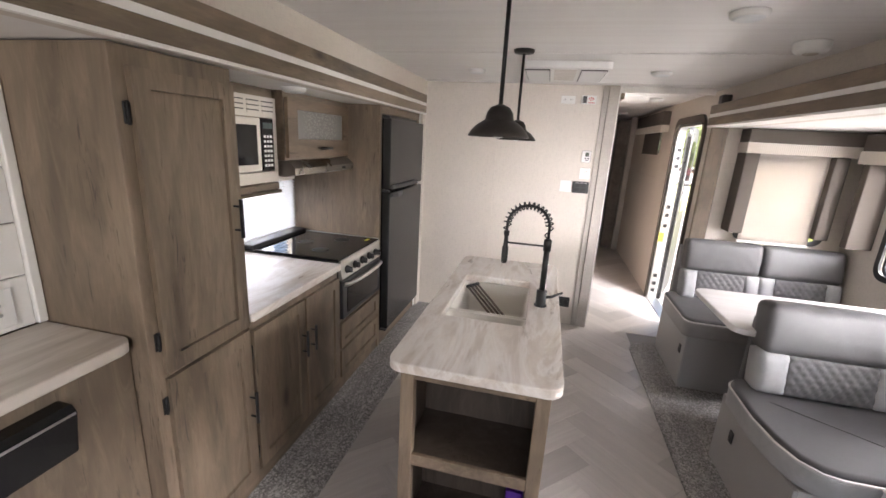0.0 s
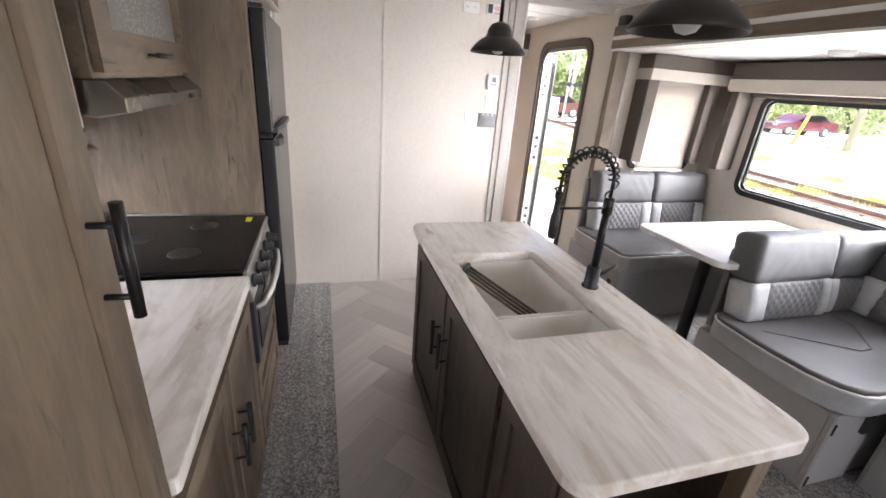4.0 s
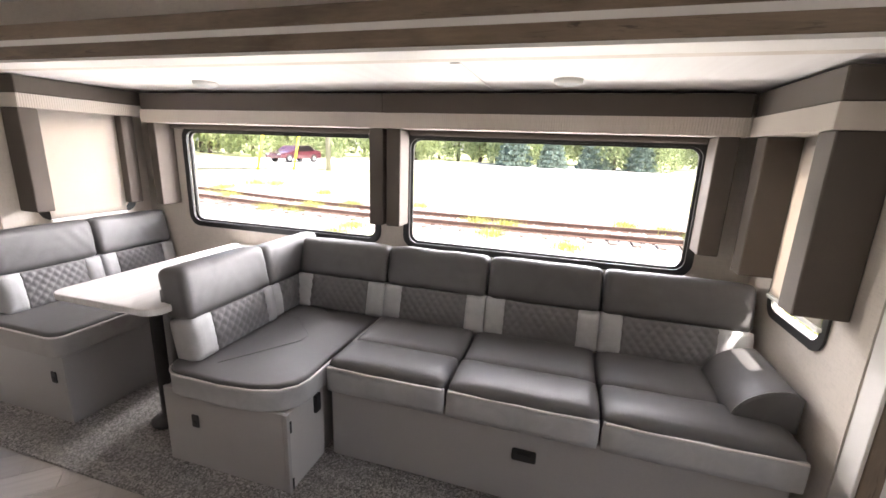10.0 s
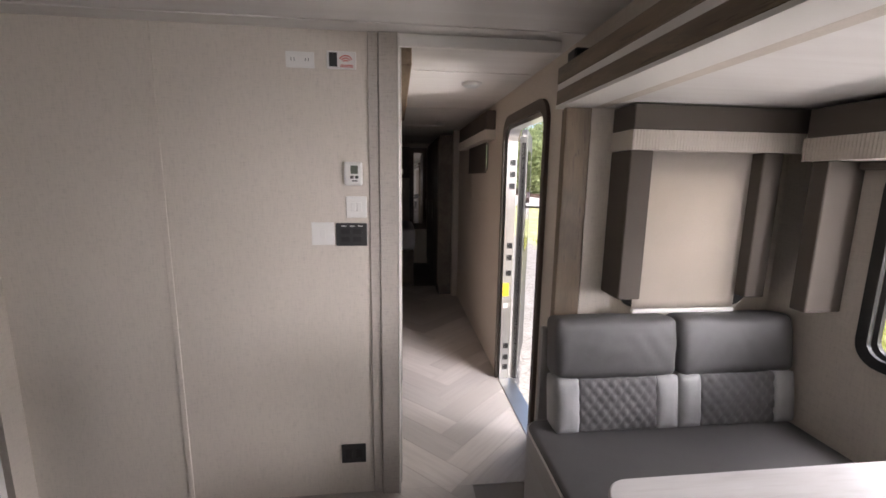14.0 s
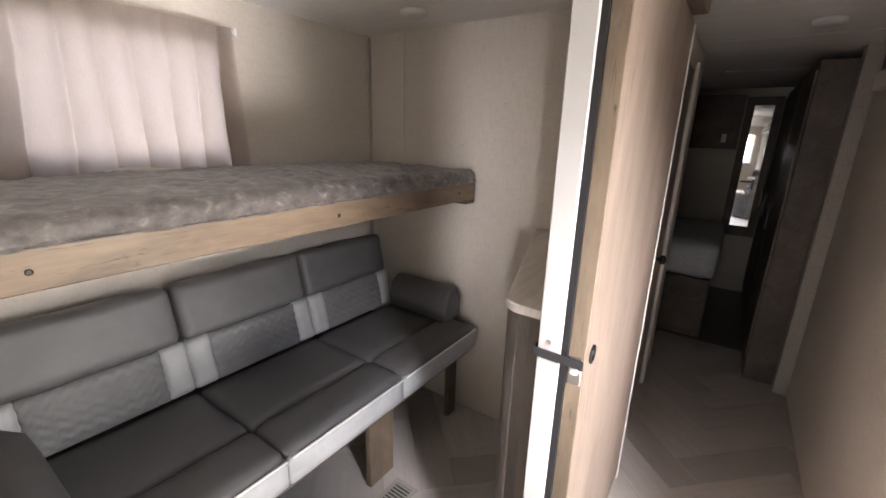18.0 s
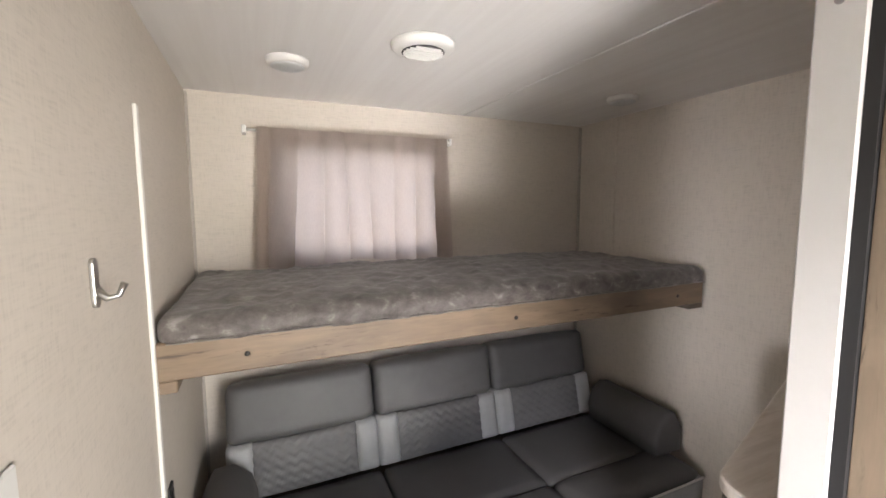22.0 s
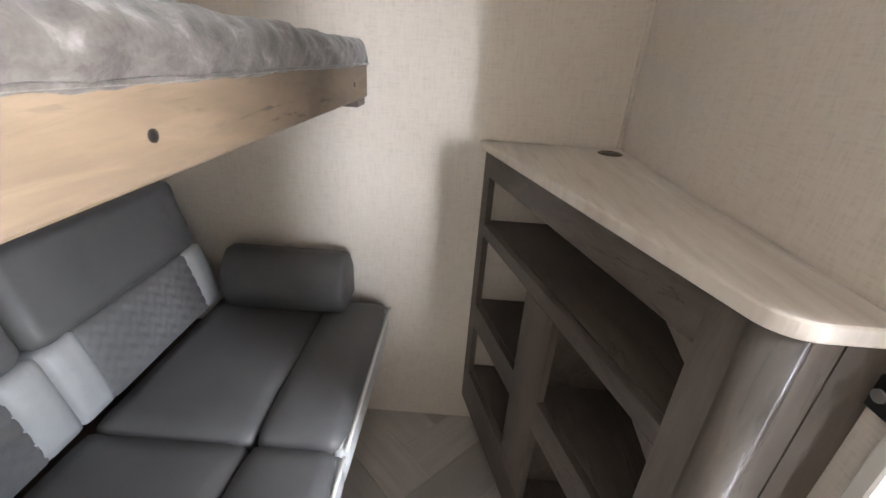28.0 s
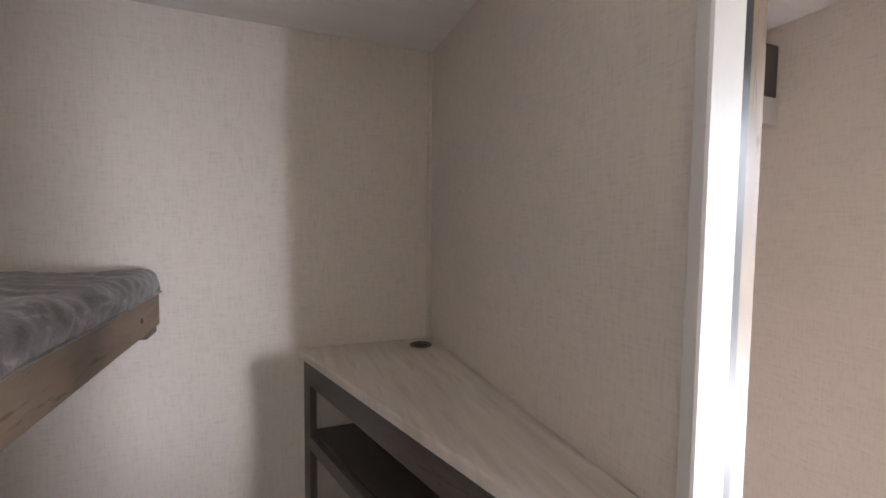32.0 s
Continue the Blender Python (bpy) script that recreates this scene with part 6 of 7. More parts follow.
for nme, y0, y1, mtl in (("arm_bolster", 3.862, 4.028, LEATHER), ("arm_bolster", 5.545, 5.702, LEATHER)):
    a = thing(nme, (-0.6, (y0 + y1) / 2, 0.58), "grey leatherette wedge bolster at the end of the bunk room sofa", "cushion", "sofa arm bolsters")
    yo, yi = (y0, y1) if y0 < 4.5 else (y1, y0)
    prof = [(yo, 0.585), (yo, 0.70), (yo + 0.25 * (yi - yo), 0.765), (yo + 0.55 * (yi - yo), 0.770), (yo + 0.85 * (yi - yo), 0.735), (yi, 0.665), (yi - 0.06 * (yi - yo), 0.590)]
    if y0 < 4.5:
        prof = [(yo, 0.48), (yo, 0.70), (yo + 0.2 * (yi - yo), 0.765), (yo + 0.55 * (yi - yo), 0.77), (yo + 0.9 * (yi - yo), 0.72), (yi, 0.655), (yi - 0.1 * (yi - yo), 0.605), (yo + 0.4 * (yi - yo), 0.59)]
    part("body", prism(prof, "x", -0.80, -0.395 if y0 > 4.5 else -0.30, 0.022, 3), mtl, a, "", True)
# plinth box with the load centre
x = thing("sofa_plinth", (-0.6, 4.1, 0), "rustic wood plinth box with a black panel door", "cabinet")
part("body", box(-0.95, -0.385, YB + 0.003, 4.435, 0.0, 0.403, 0.003), WOOD_Y, x)
lc = part("panel_door", box(-0.3848, -0.372, 3.955, 4.305, 0.078, 0.325, 0.004), PLASTIC, x, "black load centre door")
part("door_inset", box(-0.3717, -0.3685, 3.975, 4.285, 0.095, 0.308, 0.002), BLACK, lc)
part("door_pull", box(-0.3683, -0.366, 4.195, 4.245, 0.150, 0.245, 0.002), PLASTIC, lc)
# floor register
REGISTER = surface("tan_register_metal", (0.36, 0.335, 0.305), 0.45, 4, 120, 0.08, 0.05)
r = thing("floor_register", (-0.255, 4.94, 0), "tan metal floor heating register with dark slots", "register")
part("rim", ring([(-0.315, 4.805), (-0.195, 4.805), (-0.195, 5.07), (-0.315, 5.07)], [(-0.297, 4.825), (-0.213, 4.825), (-0.213, 5.05), (-0.297, 5.05)], "z", 0.0005, 0.006), REGISTER, r)
part("well", box(-0.297, -0.213, 4.825, 5.05, 0.0003, 0.0018), PLASTIC, r)
for k in range(13):
    y = 4.832 + 0.0172 * k
    part("bar", box(-0.296, -0.214, y, y + 0.0075, 0.002, 0.0055), REGISTER, r)

# angled shelf cabinet along the hall wall
def along(u, v):
    """A place u along the slanting front from the window end, v behind it."""
    return A0 + D0 * u + N0 * v
A0, A1 = Vector((0.022, BUNK_Y1 - 0.004)), Vector((0.298, 4.80))
D0 = (A1 - A0).normalized()
N0 = Vector((-D0.y, D0.x))
LEN = (A1 - A0).length
d = thing("shelf_cabinet", (0.3, 5.3, 0), "rustic wood shelf cabinet in a shade-darkened tone with open cubbies", "cabinet")
DZ = 1.122
def slab(name, u0, u1, v0, v1, z0, z1, mt, bev=0.0):
    q = [along(u0, v0), along(u1, v0), along(u1, v1), along(u0, v1)]
    return part(name, prism([(p.x, p.y) for p in q], "z", z0, z1, bev, 1), mt, d)
E0 = LEN - 0.045
Z0 = 0.130                                          # foot of the face frame, over a set-back plinth


def face_frame():
    """The front: stiles and rails in one board with five openings, two of them with a clipped corner."""
    right = E0 - 0.055
    holes = [[(0.050, 0.893), (right, 0.893), (right, 1.012), (right - 0.05, 1.047), (0.050, 1.047)],
             [(0.050, 0.590), (0.392, 0.590), (0.392, 0.852), (0.050, 0.852)],
             [(0.050, 0.288), (0.392, 0.288), (0.392, 0.502), (0.050, 0.502)],
             [(0.532, 0.612), (right, 0.612), (right, 0.815), (right - 0.05, 0.852), (0.532, 0.852)],
             [(0.532, 0.245), (right, 0.245), (right, 0.520), (0.532, 0.520)]]
    boards = [("stile", 0.0, 0.050, Z0, DZ), ("stile", right, E0, Z0, DZ), ("middle_stile", 0.392, 0.532, 0.245, 0.852),
              ("rail", 0.050, right, 1.047, DZ), ("rail", 0.050, right, 0.852, 0.893), ("rail", 0.050, 0.392, 0.502, 0.590),
              ("rail", 0.050, 0.392, Z0, 0.288), ("rail", 0.532, right, 0.520, 0.612), ("rail", 0.392, right, Z0, 0.245)]
    for name, u0, u1, z0, z1 in boards:
        slab(name, u0, u1, 0.0, 0.020 if "stile" in name else 0.0195, z0, z1, CUBBY if "stile" in name else CUBBY_Y, 0.0012)
    for h in (holes[0], holes[3]):
        p, q = h[2], h[3]
        bm = bmesh.new()
        lo, hi = ([bm.verts.new((*along(u, v), z)) for u, z in (p, (p[0], q[1]), q)] for v in (0.0, 0.0195))
        bm.faces.new(lo), bm.faces.new(hi[::-1])
        for k in range(3):
            bm.faces.new((lo[k], lo[(k + 1) % 3], hi[(k + 1) % 3], hi[k]))
        bmesh.ops.recalc_face_normals(bm, faces=bm.faces)
        part("corner_block", bm, CUBBY, d)


face_frame()
for z, u0, u1 in ((0.893, 0.01, E0 - 0.03), (0.590, 0.01, 0.455), (0.288, 0.01, 0.455), (0.612, 0.470, E0 - 0.03), (0.245, 0.470, E0 - 0.03)):
    q = [along(u0, 0.021), along(u1, 0.021), Vector((HALL_X - 0.003, along(u1, 0.021).y)), Vector((HALL_X - 0.003, along(u0, 0.021).y))]
    part("shelf", prism([(p.x, p.y) for p in q], "z", z - 0.016, z), CUBBY_Y, d)
q = [along(0.456, 0.021), along(0.469, 0.021), Vector((HALL_X - 0.003, along(0.469, 0.021).y)), Vector((HALL_X - 0.003, along(0.456, 0.021).y))]
part("divider", prism([(p.x, p.y) for p in q], "z", 0.07, 0.875), CUBBY_Y, d)
slab("plinth", 0.01, E0 - 0.012, 0.055, 0.070, 0.0, Z0 - 0.001, CUBBY_Y)
slab("inner_side", E0 - 0.03, E0 - 0.012, 0.021, 0.12, 0.0, DZ, CUBBY_Y)
# rounded near corner and the end panel
R = 0.05
end = along(E0, 0.0)
th0, th1 = math.atan2(-N0.y, -N0.x), radians(-90)
cc = end + N0 * R
arc = [(cc.x + R * math.cos(th0 + (th1 - th0) * k / 8), cc.y + R * math.sin(th0 + (th1 - th0) * k / 8)) for k in range(9)]
arc_in = [(cc.x + (R - 0.014) * math.cos(th0 + (th1 - th0) * k / 8), cc.y + (R - 0.014) * math.sin(th0 + (th1 - th0) * k / 8)) for k in range(9)]
part("round_corner", prism(arc + arc_in[::-1], "z", 0.0, DZ), CUBBY, d, "", True)
yb = arc[-1][1]
part("end_panel", box(arc[-1][0], 0.365, yb, yb + 0.014, 0.0, DZ), CUBBY, d)
part("end_trim", box(0.3655, HALL_X - 0.002, yb - 0.002, yb + 0.014, 0.0, DZ), CUBBY, d)
top = [(0.002, BUNK_Y1 - 0.003)]
cc2 = Vector((0.336, 4.862))
for k in range(9):
    a = radians(195 + 75 * k / 8)
    top.append((cc2.x + 0.06 * math.cos(a), cc2.y + 0.062 * math.sin(a)))
top += [(HALL_X - 0.002, 4.800), (HALL_X - 0.002, BUNK_Y1 - 0.003)]
# added dark sheet that makes the shade in the right-hand cubbies
part("back_panel", box(HALL_X - 0.016, HALL_X - 0.004, along(E0 - 0.03, 0).y, along(0.47, 0.021).y, 0.01, DZ), CUBBY, d)
solid("cabinet_top", prism(top, "z", DZ + 0.001, DZ + 0.027, 0.007, 3), STREAKED, "pale veined laminate top on the shelf cabinet", "worktop")
g = thing("cable_grommet", (0.365, 5.63, DZ + 0.027), "round brown cable grommet in the top", "grommet")
part("ring", spin([(0.034, 0.0), (0.034, 0.0025), (0.028, 0.004), (0.026, 0.001)], (0.365, 5.63, DZ + 0.0275), "z", 28), surface("brown_plastic", (0.12, 0.075, 0.045), 0.4), g)
part("cap", spin([(0.024, 0.0), (0.024, 0.002), (0.010, 0.0026)], (0.365, 5.63, DZ + 0.0275), "z", 24), PLASTIC, g)

# hook, sockets, strap
h = thing("coat_hook", (-0.025, YB, 1.52), "brushed nickel coat hook on the wall", "hook")
part("plate", prism(rounded(-0.036, -0.014, 1.495, 1.570, 0.010), "y", YB + 0.0005, YB + 0.007, 0.002), STEEL, h)
part("prong", tube([(-0.025, YB + 0.005, 1.522), (-0.025, YB + 0.018, 1.508), (-0.025, YB + 0.032, 1.512), (-0.025, YB + 0.040, 1.530)], [0.007, 0.0055, 0.0045, 0.0055], 10), STEEL, h)
o = thing("wall_socket", (-0.41, YB, 0.86), "black socket plate on the bunk room wall", "socket")
part("plate", box(-0.435, -0.395, YB + 0.0005, YB + 0.007, 0.885, 0.965, 0.002), PLASTIC, o)
part("outlet", box(-0.425, -0.405, YB + 0.0072, YB + 0.009, 0.90, 0.95, 0.001), BLACK, o)
o = thing("wall_socket", (-0.2, YB, 0.2), "white socket plate low on the wall", "socket")
part("plate", box(-0.345, -0.265, YB + 0.0100, YB + 0.016, 0.13, 0.24, 0.002), PLATE, o)
for z in (0.16, 0.21):
    part("outlet", box(-0.322, -0.288, YB + 0.0162, YB + 0.018, z - 0.016, z + 0.016, 0.001), PLATE, o)
o = thing("light_switch", (0.2, YB, 1.3), "white rocker switch by the bunk room doorway", "switch")
part("plate", box(0.228, 0.298, YB + 0.0005, YB + 0.006, 1.285, 1.400, 0.002), PLATE, o)
part("rocker", box(0.253, 0.273, YB + 0.0062, YB + 0.009, 1.315, 1.370, 0.002), PLATE, o)

# ---- hall: sliding door, strap, entry door, far rooms ----
GREYWOOD = wood("warm_grey_door_wood", (0.17, 0.125, 0.095), (0.26, 0.20, 0.158), (0.35, 0.275, 0.225), "z", 0.5)
d = thing("sliding_door", (0.55, 5.2, 0), "brown wood-grain sliding door pushed back along the hall wall", "door")
part("panel", box(HW + 0.032, HW + 0.068, 4.775, 5.690, 0.030, 1.975, 0.002), GREYWOOD, d)
part("edge_band", box(HW + 0.0315, HW + 0.070, 4.762, 4.7745, 0.030, 1.975, 0.001), WOOD, d)
part("pale_stop", box(HW + 0.010, HW + 0.072, 5.6905, 5.712, 0.0, 1.97, 0.002), WHITE, d)
lt = part("lock_plate", box(HW + 0.036, HW + 0.066, 4.7585, 4.7615, 1.005, 1.075, 0.001), STEEL, d)
part("lock_bolt", spin([(0.009, 0), (0.009, 0.003), (0.004, 0.004)], (HW + 0.051, 4.7545, 1.04), "y", 14), PLATE, lt)
part("finger_pull", spin([(0.024, 0.0), (0.024, 0.004), (0.016, 0.005), (0.014, 0.001)], (HW + 0.0687, 4.83, 1.06), "x", 22), BLACK, d)
tr = thing("sliding_door_track", (HW + 0.05, 5.0, 1.955), "brown boxed track above the sliding door", "door track", kind="structure")
part("pelmet", box(HW + 0.030, HW + 0.105, YB + 0.03, 5.715, 2.000, 2.080, 0.004), WOOD_Y, tr)
part("track_rail", box(HW + 0.016, HW + 0.0295, YB + 0.03, 5.715, 2.006, 2.030, 0.002), WHITE, tr, "thin white metal rail")
st = thing("door_strap", (0.48, POST_Y, 1.07), "black and grey nylon strap holding the sliding door", "strap")
part("anchor_plate", box(HALL_X - 0.008, HALL_X - 0.001, 4.778, 4.810, 1.045, 1.09, 0.002), BLACK, st)
part("anchor_screw", spin([(0.008, 0), (0.008, 0.003), (0.003, 0.004)], (HALL_X - 0.013, 4.794, 1.068), "x", 12), STEEL, st)
bm = prism([(HALL_X - 0.006, 4.778), (0.404, 4.768), (0.404, 4.742), (0.528, 4.738), (0.528, 4.742), (0.4075, 4.746), (0.4075, 4.772), (HALL_X - 0.003, 4.781)], "z", 1.058, 1.080)
part("webbing", bm, surface("black_webbing", (0.028, 0.027, 0.028), 0.8, 5, 300, 0.1, 0.3), st)
# trims along the hall's left side
for y, w in ((5.99, 0.05), (6.64, 0.05)):
    structure("trim", box(HW + 0.001, HW + 0.020, y, y + w, 0.0, 1.98, 0.003), WHITE, "white door casing along the hall", "trim")
bath = structure("door_bathroom", box(HALL_X + 0.002, HALL_X + 0.029, 6.055, 6.615, 0.01, 1.94, 0.002), GREYWOOD, "closed wood-grain bathroom door", "door")
part("knob", spin([(0.012, -0.020), (0.008, 0.0), (0.008, 0.022), (0.022, 0.030), (0.024, 0.045), (0.010, 0.055)], (HALL_X + 0.051, 6.10, 1.0), "x", 18), BLACK, bath)

# far bedroom
structure("hall_end_return", box(XR - 0.075, XR - 0.001, 7.06, 7.148, 0.0, CEILING - 0.001, 0.003), TRIM, "pale upright trim at the end of the hall", "trim")
w = thing("wardrobe", (1.1, 8.1, 0), "dark wood wardrobe wall in the far bedroom", "wardrobe")
part("body", box(1.02, XR - 0.002, 7.152, 9.19, 0.0, 2.03, 0.003), DARK_AND_SHADED_WOOD, w)
for y in (7.17, 7.83, 8.49):
    dd = part("door", box(1.005, 1.0195, y, y + 0.64, 0.12, 1.98, 0.003), DARK_AND_SHADED_WOOD, w)
    part("handle", tube([(0.985, y + 0.59, 0.95), (0.985, y + 0.59, 1.15)], 0.006, 8), STEEL, dd)
w = thing("headboard_cabinet", (0.3, 9.0, 1.2), "dark wood overhead cabinet above the bed", "cabinet")
part("body", box(-0.6, 0.70, 8.86, 9.19, 1.50, 2.0, 0.003), DARK_AND_SHADED_WOOD, w)
part("cabinet_door", box(0.20, 0.66, 8.845, 8.8595, 1.53, 1.97, 0.003), DARK_AND_SHADED_WOOD, w)
part("paper_tag", box(0.56, 0.60, 8.840, 8.8445, 1.56, 1.64), PLATE, w)
n = thing("mirror_door", (0.86, 9.1, 0.8), "tall narrow mirror panel in a dark frame", "mirror")
part("frame", ring([(0.705, 0.62), (1.0, 0.62), (1.0, 2.0), (0.705, 2.0)], [(0.775, 0.72), (0.935, 0.72), (0.935, 1.92), (0.775, 1.92)], "y", 9.13, 9.19), DARK_AND_SHADED_WOOD, n)
part("glass", box(0.774, 0.936, 9.155, 9.165, 0.719, 1.921), mat("mirror", (0.85, 0.86, 0.86), 0.03, 1.0), n)
part("pull", tube([(0.79, 9.115, 1.18), (0.88, 9.115, 1.18)], 0.008, 8), STEEL, n)
bd = thing("bed", (0.2, 8.2, 0), "platform bed with a plastic-wrapped mattress", "bed")
part("base", box(-0.75, 0.72, 7.65, 8.84, 0.0, 0.50, 0.006), DARK_AND_SHADED_WOOD, bd)
WRAP = surface("wrapped_mattress", (0.55, 0.58, 0.62), 0.25, 6, 40, 0.12, 0.6, 0.01)
part("mattress", puff(1.50, 1.24, 0.30, 0.05, (0.01, 0.01, 0.02), (14, 14, 6), "", 0.008, 70, Matrix.Translation((-0.01, 8.22, 0.655))), WRAP, bd)

# hall window valance and shade
HV = surface("dark_hall_valance", (0.10, 0.085, 0.075), 0.85, 3, 260, 0.08, 0.3)
v = thing("hall_valance", (1.22, 5.7, 1.8), "dark taupe valance with a pale ribbed strip over the hall window", "valance")
part("upper_board", box(XR - 0.075, XR - 0.001, 5.18, 6.60, 1.885, 2.03, 0.004), HV, v)
bm = ribbed(-0.715, 0.715, 0.078, 1.81, 1.884)
bmesh.ops.transform(bm, matrix=Matrix.Translation((XR - 0.001, 5.89, 0)) @ face_m("-x"), verts=bm.verts)
part("ribbed_strip", bm, VALANCE_PALE, v, "pale ribbed strip")
part("shade", box(XR - 0.017, XR - 0.014, 5.432, 6.28, 1.57, 1.81), HV, v, "dark roller shade half drawn")
part("shade_bar", box(XR - 0.022, XR - 0.009, 5.432, 6.28, 1.556, 1.570, 0.003), HV, v)
w = thing("window_hall", (XR, 5.77, 1.3), "hall window in a black frame behind the shade", "window", kind="structure")
part("window_frame", ring(rounded(5.43, 6.21, 1.575, 1.808, 0.02), rounded(5.445, 6.18, 1.60, 1.79, 0.015), "x", XR - 0.007, XR - 0.001), FRAME, w)
structure("hall_window_infill", box(XR + 0.004, XR + 0.046, 5.441, 6.199, 1.301, 1.575), WALL, "pale wall board under the hall window", "wall")
g = part("pane", box(XR + 0.02, XR + 0.024, 5.445, 6.195, 1.578, 1.795), GLASS, w)
g.visible_shadow = False

# entry door: aluminium frame in the wall and the open leaf outside
ALU = surface("aluminium", (0.62, 0.62, 0.61), 0.32, 4, 180, 0.06, 0.08, metal=1.0)
e = thing("entry_door", (1.3, 4.45, 0), "open entry door with aluminium frame and black hinges", "door")
def arch(y0, y1, z1, r, n=8):
    return [(y0, 0.0)] + [(y0 + r - r * math.cos(radians(90 * k / n)), z1 - r + r * math.sin(radians(90 * k / n))) for k in range(n + 1)] + [(y1 - r + r * math.sin(radians(90 * k / n)), z1 - r + r * math.cos(radians(90 * k / n))) for k in range(n + 1)] + [(y1, 0.0)]
oa, ia = arch(DOOR_Y0 - 0.04, DOOR_Y1 + 0.035, DOOR_Z + 0.055, 0.13), arch(DOOR_Y0 + 0.004, DOOR_Y1 - 0.004, DOOR_Z - 0.004, 0.10)
bm = bmesh.new()
def sweep(bm, outer, inner, x0, x1):
    a0, a1, b0, b1 = ([bm.verts.new((x, y, z)) for y, z in ln] for ln, x in ((outer, x0), (outer, x1), (inner, x0), (inner, x1)))
    for k in range(len(outer) - 1):
        for q in ((a0[k], a0[k + 1], a1[k + 1], a1[k]), (b0[k + 1], b0[k], b1[k], b1[k + 1]), (a0[k + 1], a0[k], b0[k], b0[k + 1]), (a1[k], a1[k + 1], b1[k + 1], b1[k])):
            bm.faces.new(q)
    for k in (0, -1):
        bm.faces.new((a0[k], a1[k], b1[k], b0[k]))
    bmesh.ops.recalc_face_normals(bm, faces=bm.faces)
    return bm
sweep(bm, oa, ia, XR - 0.022, XR - 0.001)
part("inner_casing", bm, VALANCE, e, "dark brown rounded casing")
bm = sweep(bmesh.new(), arch(DOOR_Y0 + 0.0005, DOOR_Y1 - 0.0005, DOOR_Z - 0.0005, 0.10), arch(DOOR_Y0 + 0.030, DOOR_Y1 - 0.030, DOOR_Z - 0.030, 0.09), XR + 0.001, XR + 0.072)
part("aluminium_frame", bm, ALU, e)
part("threshold", box(XR - 0.005, XR + 0.11, DOOR_Y0 + 0.032, DOOR_Y1 - 0.032, -0.02, 0.006, 0.002), ALU, e)
YEL = mat("yellow_label", (0.75, 0.62, 0.03), 0.5)
part("yellow_label", box(XR + 0.003, XR + 0.050, DOOR_Y1 - 0.0312, DOOR_Y1 - 0.0304, 0.655, 0.755), YEL, e, "yellow warning label")
part("pale_label", box(XR + 0.012, XR + 0.045, DOOR_Y1 - 0.0312, DOOR_Y1 - 0.0304, 0.565, 0.605), PLATE, e)
for z in (0.10, 0.18, 0.27, 0.83, 0.945, 1.033, 1.458, 1.54, 1.622):
    q = part("hinge", box(XR + 0.022, XR + 0.0615, DOOR_Y1 - 0.0345, DOOR_Y1 - 0.0303, z - 0.020, z + 0.020, 0.001), BLACK, e, "black hinge leaf")
    for dy in (-0.012, 0.012):
        part("rivet", spin([(0.003, -0.0015), (0.003, 0)], (XR + 0.030, DOOR_Y1 - 0.0346, z + dy), "y", 8), STEEL, q)
# leaf, swung out on the far jamb
ml = Matrix.Translation((XR + 0.098, DOOR_Y1 - 0.012, 0)) @ Matrix.Rotation(radians(69), 4, "Z")
def leaf(name, bm, mt, label="", parent=None):
    bmesh.ops.transform(bm, matrix=ml, verts=bm.verts)
    return part(name, bm, mt, parent or e, label)
out = [(a - DOOR_Y0, b) for a, b in arch(DOOR_Y0, DOOR_Y1 - 0.05, DOOR_Z - 0.01, 0.10)]
lf = leaf("leaf", prism(out, "y", -0.040, 0.0, 0.004, 1), PLASTIC, "dark door leaf swung open")
leaf("leaf_edge", prism([(0.0, 0.01), (0.02, 0.01), (0.02, 1.80), (0.0, 1.80)], "y", -0.046, 0.006), ALU)
leaf("leaf_window", prism(rounded(0.16, 0.58, 0.95, 1.72, 0.08), "y", -0.0445, -0.0405), BLACKGLASS, "dark door glass")

# ---- outside: gravel, tracks, road, trees ----
def lie(x, y):
    r = math.hypot(x, y - 2)
    s = max(0.0, min(1.0, (r - 11) / 19))
    return -0.95 + 0.85 * s * s * (3 - 2 * s)


GROUND = mat("yard_ground", (0.4, 0.38, 0.34), 0.95)
ng = Nodes(GROUND)
pos = ng.add("NewGeometry").outputs["Position"]
sep = ng.add("SeparateXYZ", Vector=pos)
warp = ng.noise(ng.coords(), 0.5, 4)
xw = ng.add("Math")
xw.operation = "MULTIPLY_ADD"
ng.t.links.new(warp, xw.inputs[0])
xw.inputs[1].default_value = 2.4
ng.t.links.new(sep.outputs["X"], xw.inputs[2])
u = n_mul(ng, xw.outputs[0], 1 / 60)
def step_at(x, w=0.25):
    return ng.ramp(u, ((x + 1.2 - w) / 60, (0, 0, 0)), ((x + 1.2 + w) / 60, (1, 1, 1)))
stone = ng.add("TexVoronoi", Vector=ng.coords(), Scale=14.0)
grav = ng.mix(0.5, ng.ramp(stone.outputs["Distance"], (0.0, (0.62, 0.58, 0.55)), (0.7, (0.26, 0.235, 0.22))), ng.ramp(ng.noise(ng.coords(), 5, 4), (0.3, (0.42, 0.38, 0.35)), (0.7, (0.66, 0.62, 0.58))))
grs = ng.ramp(ng.noise(ng.coords(), 3.0, 6, 0.7), (0.3, (0.27, 0.29, 0.12)), (0.5, (0.36, 0.38, 0.18)), (0.72, (0.50, 0.485, 0.28)))
crack = ng.add("TexVoronoi", Vector=ng.coords((1, 1, 0.05)), Scale=1.7)
crack.feature = "DISTANCE_TO_EDGE"
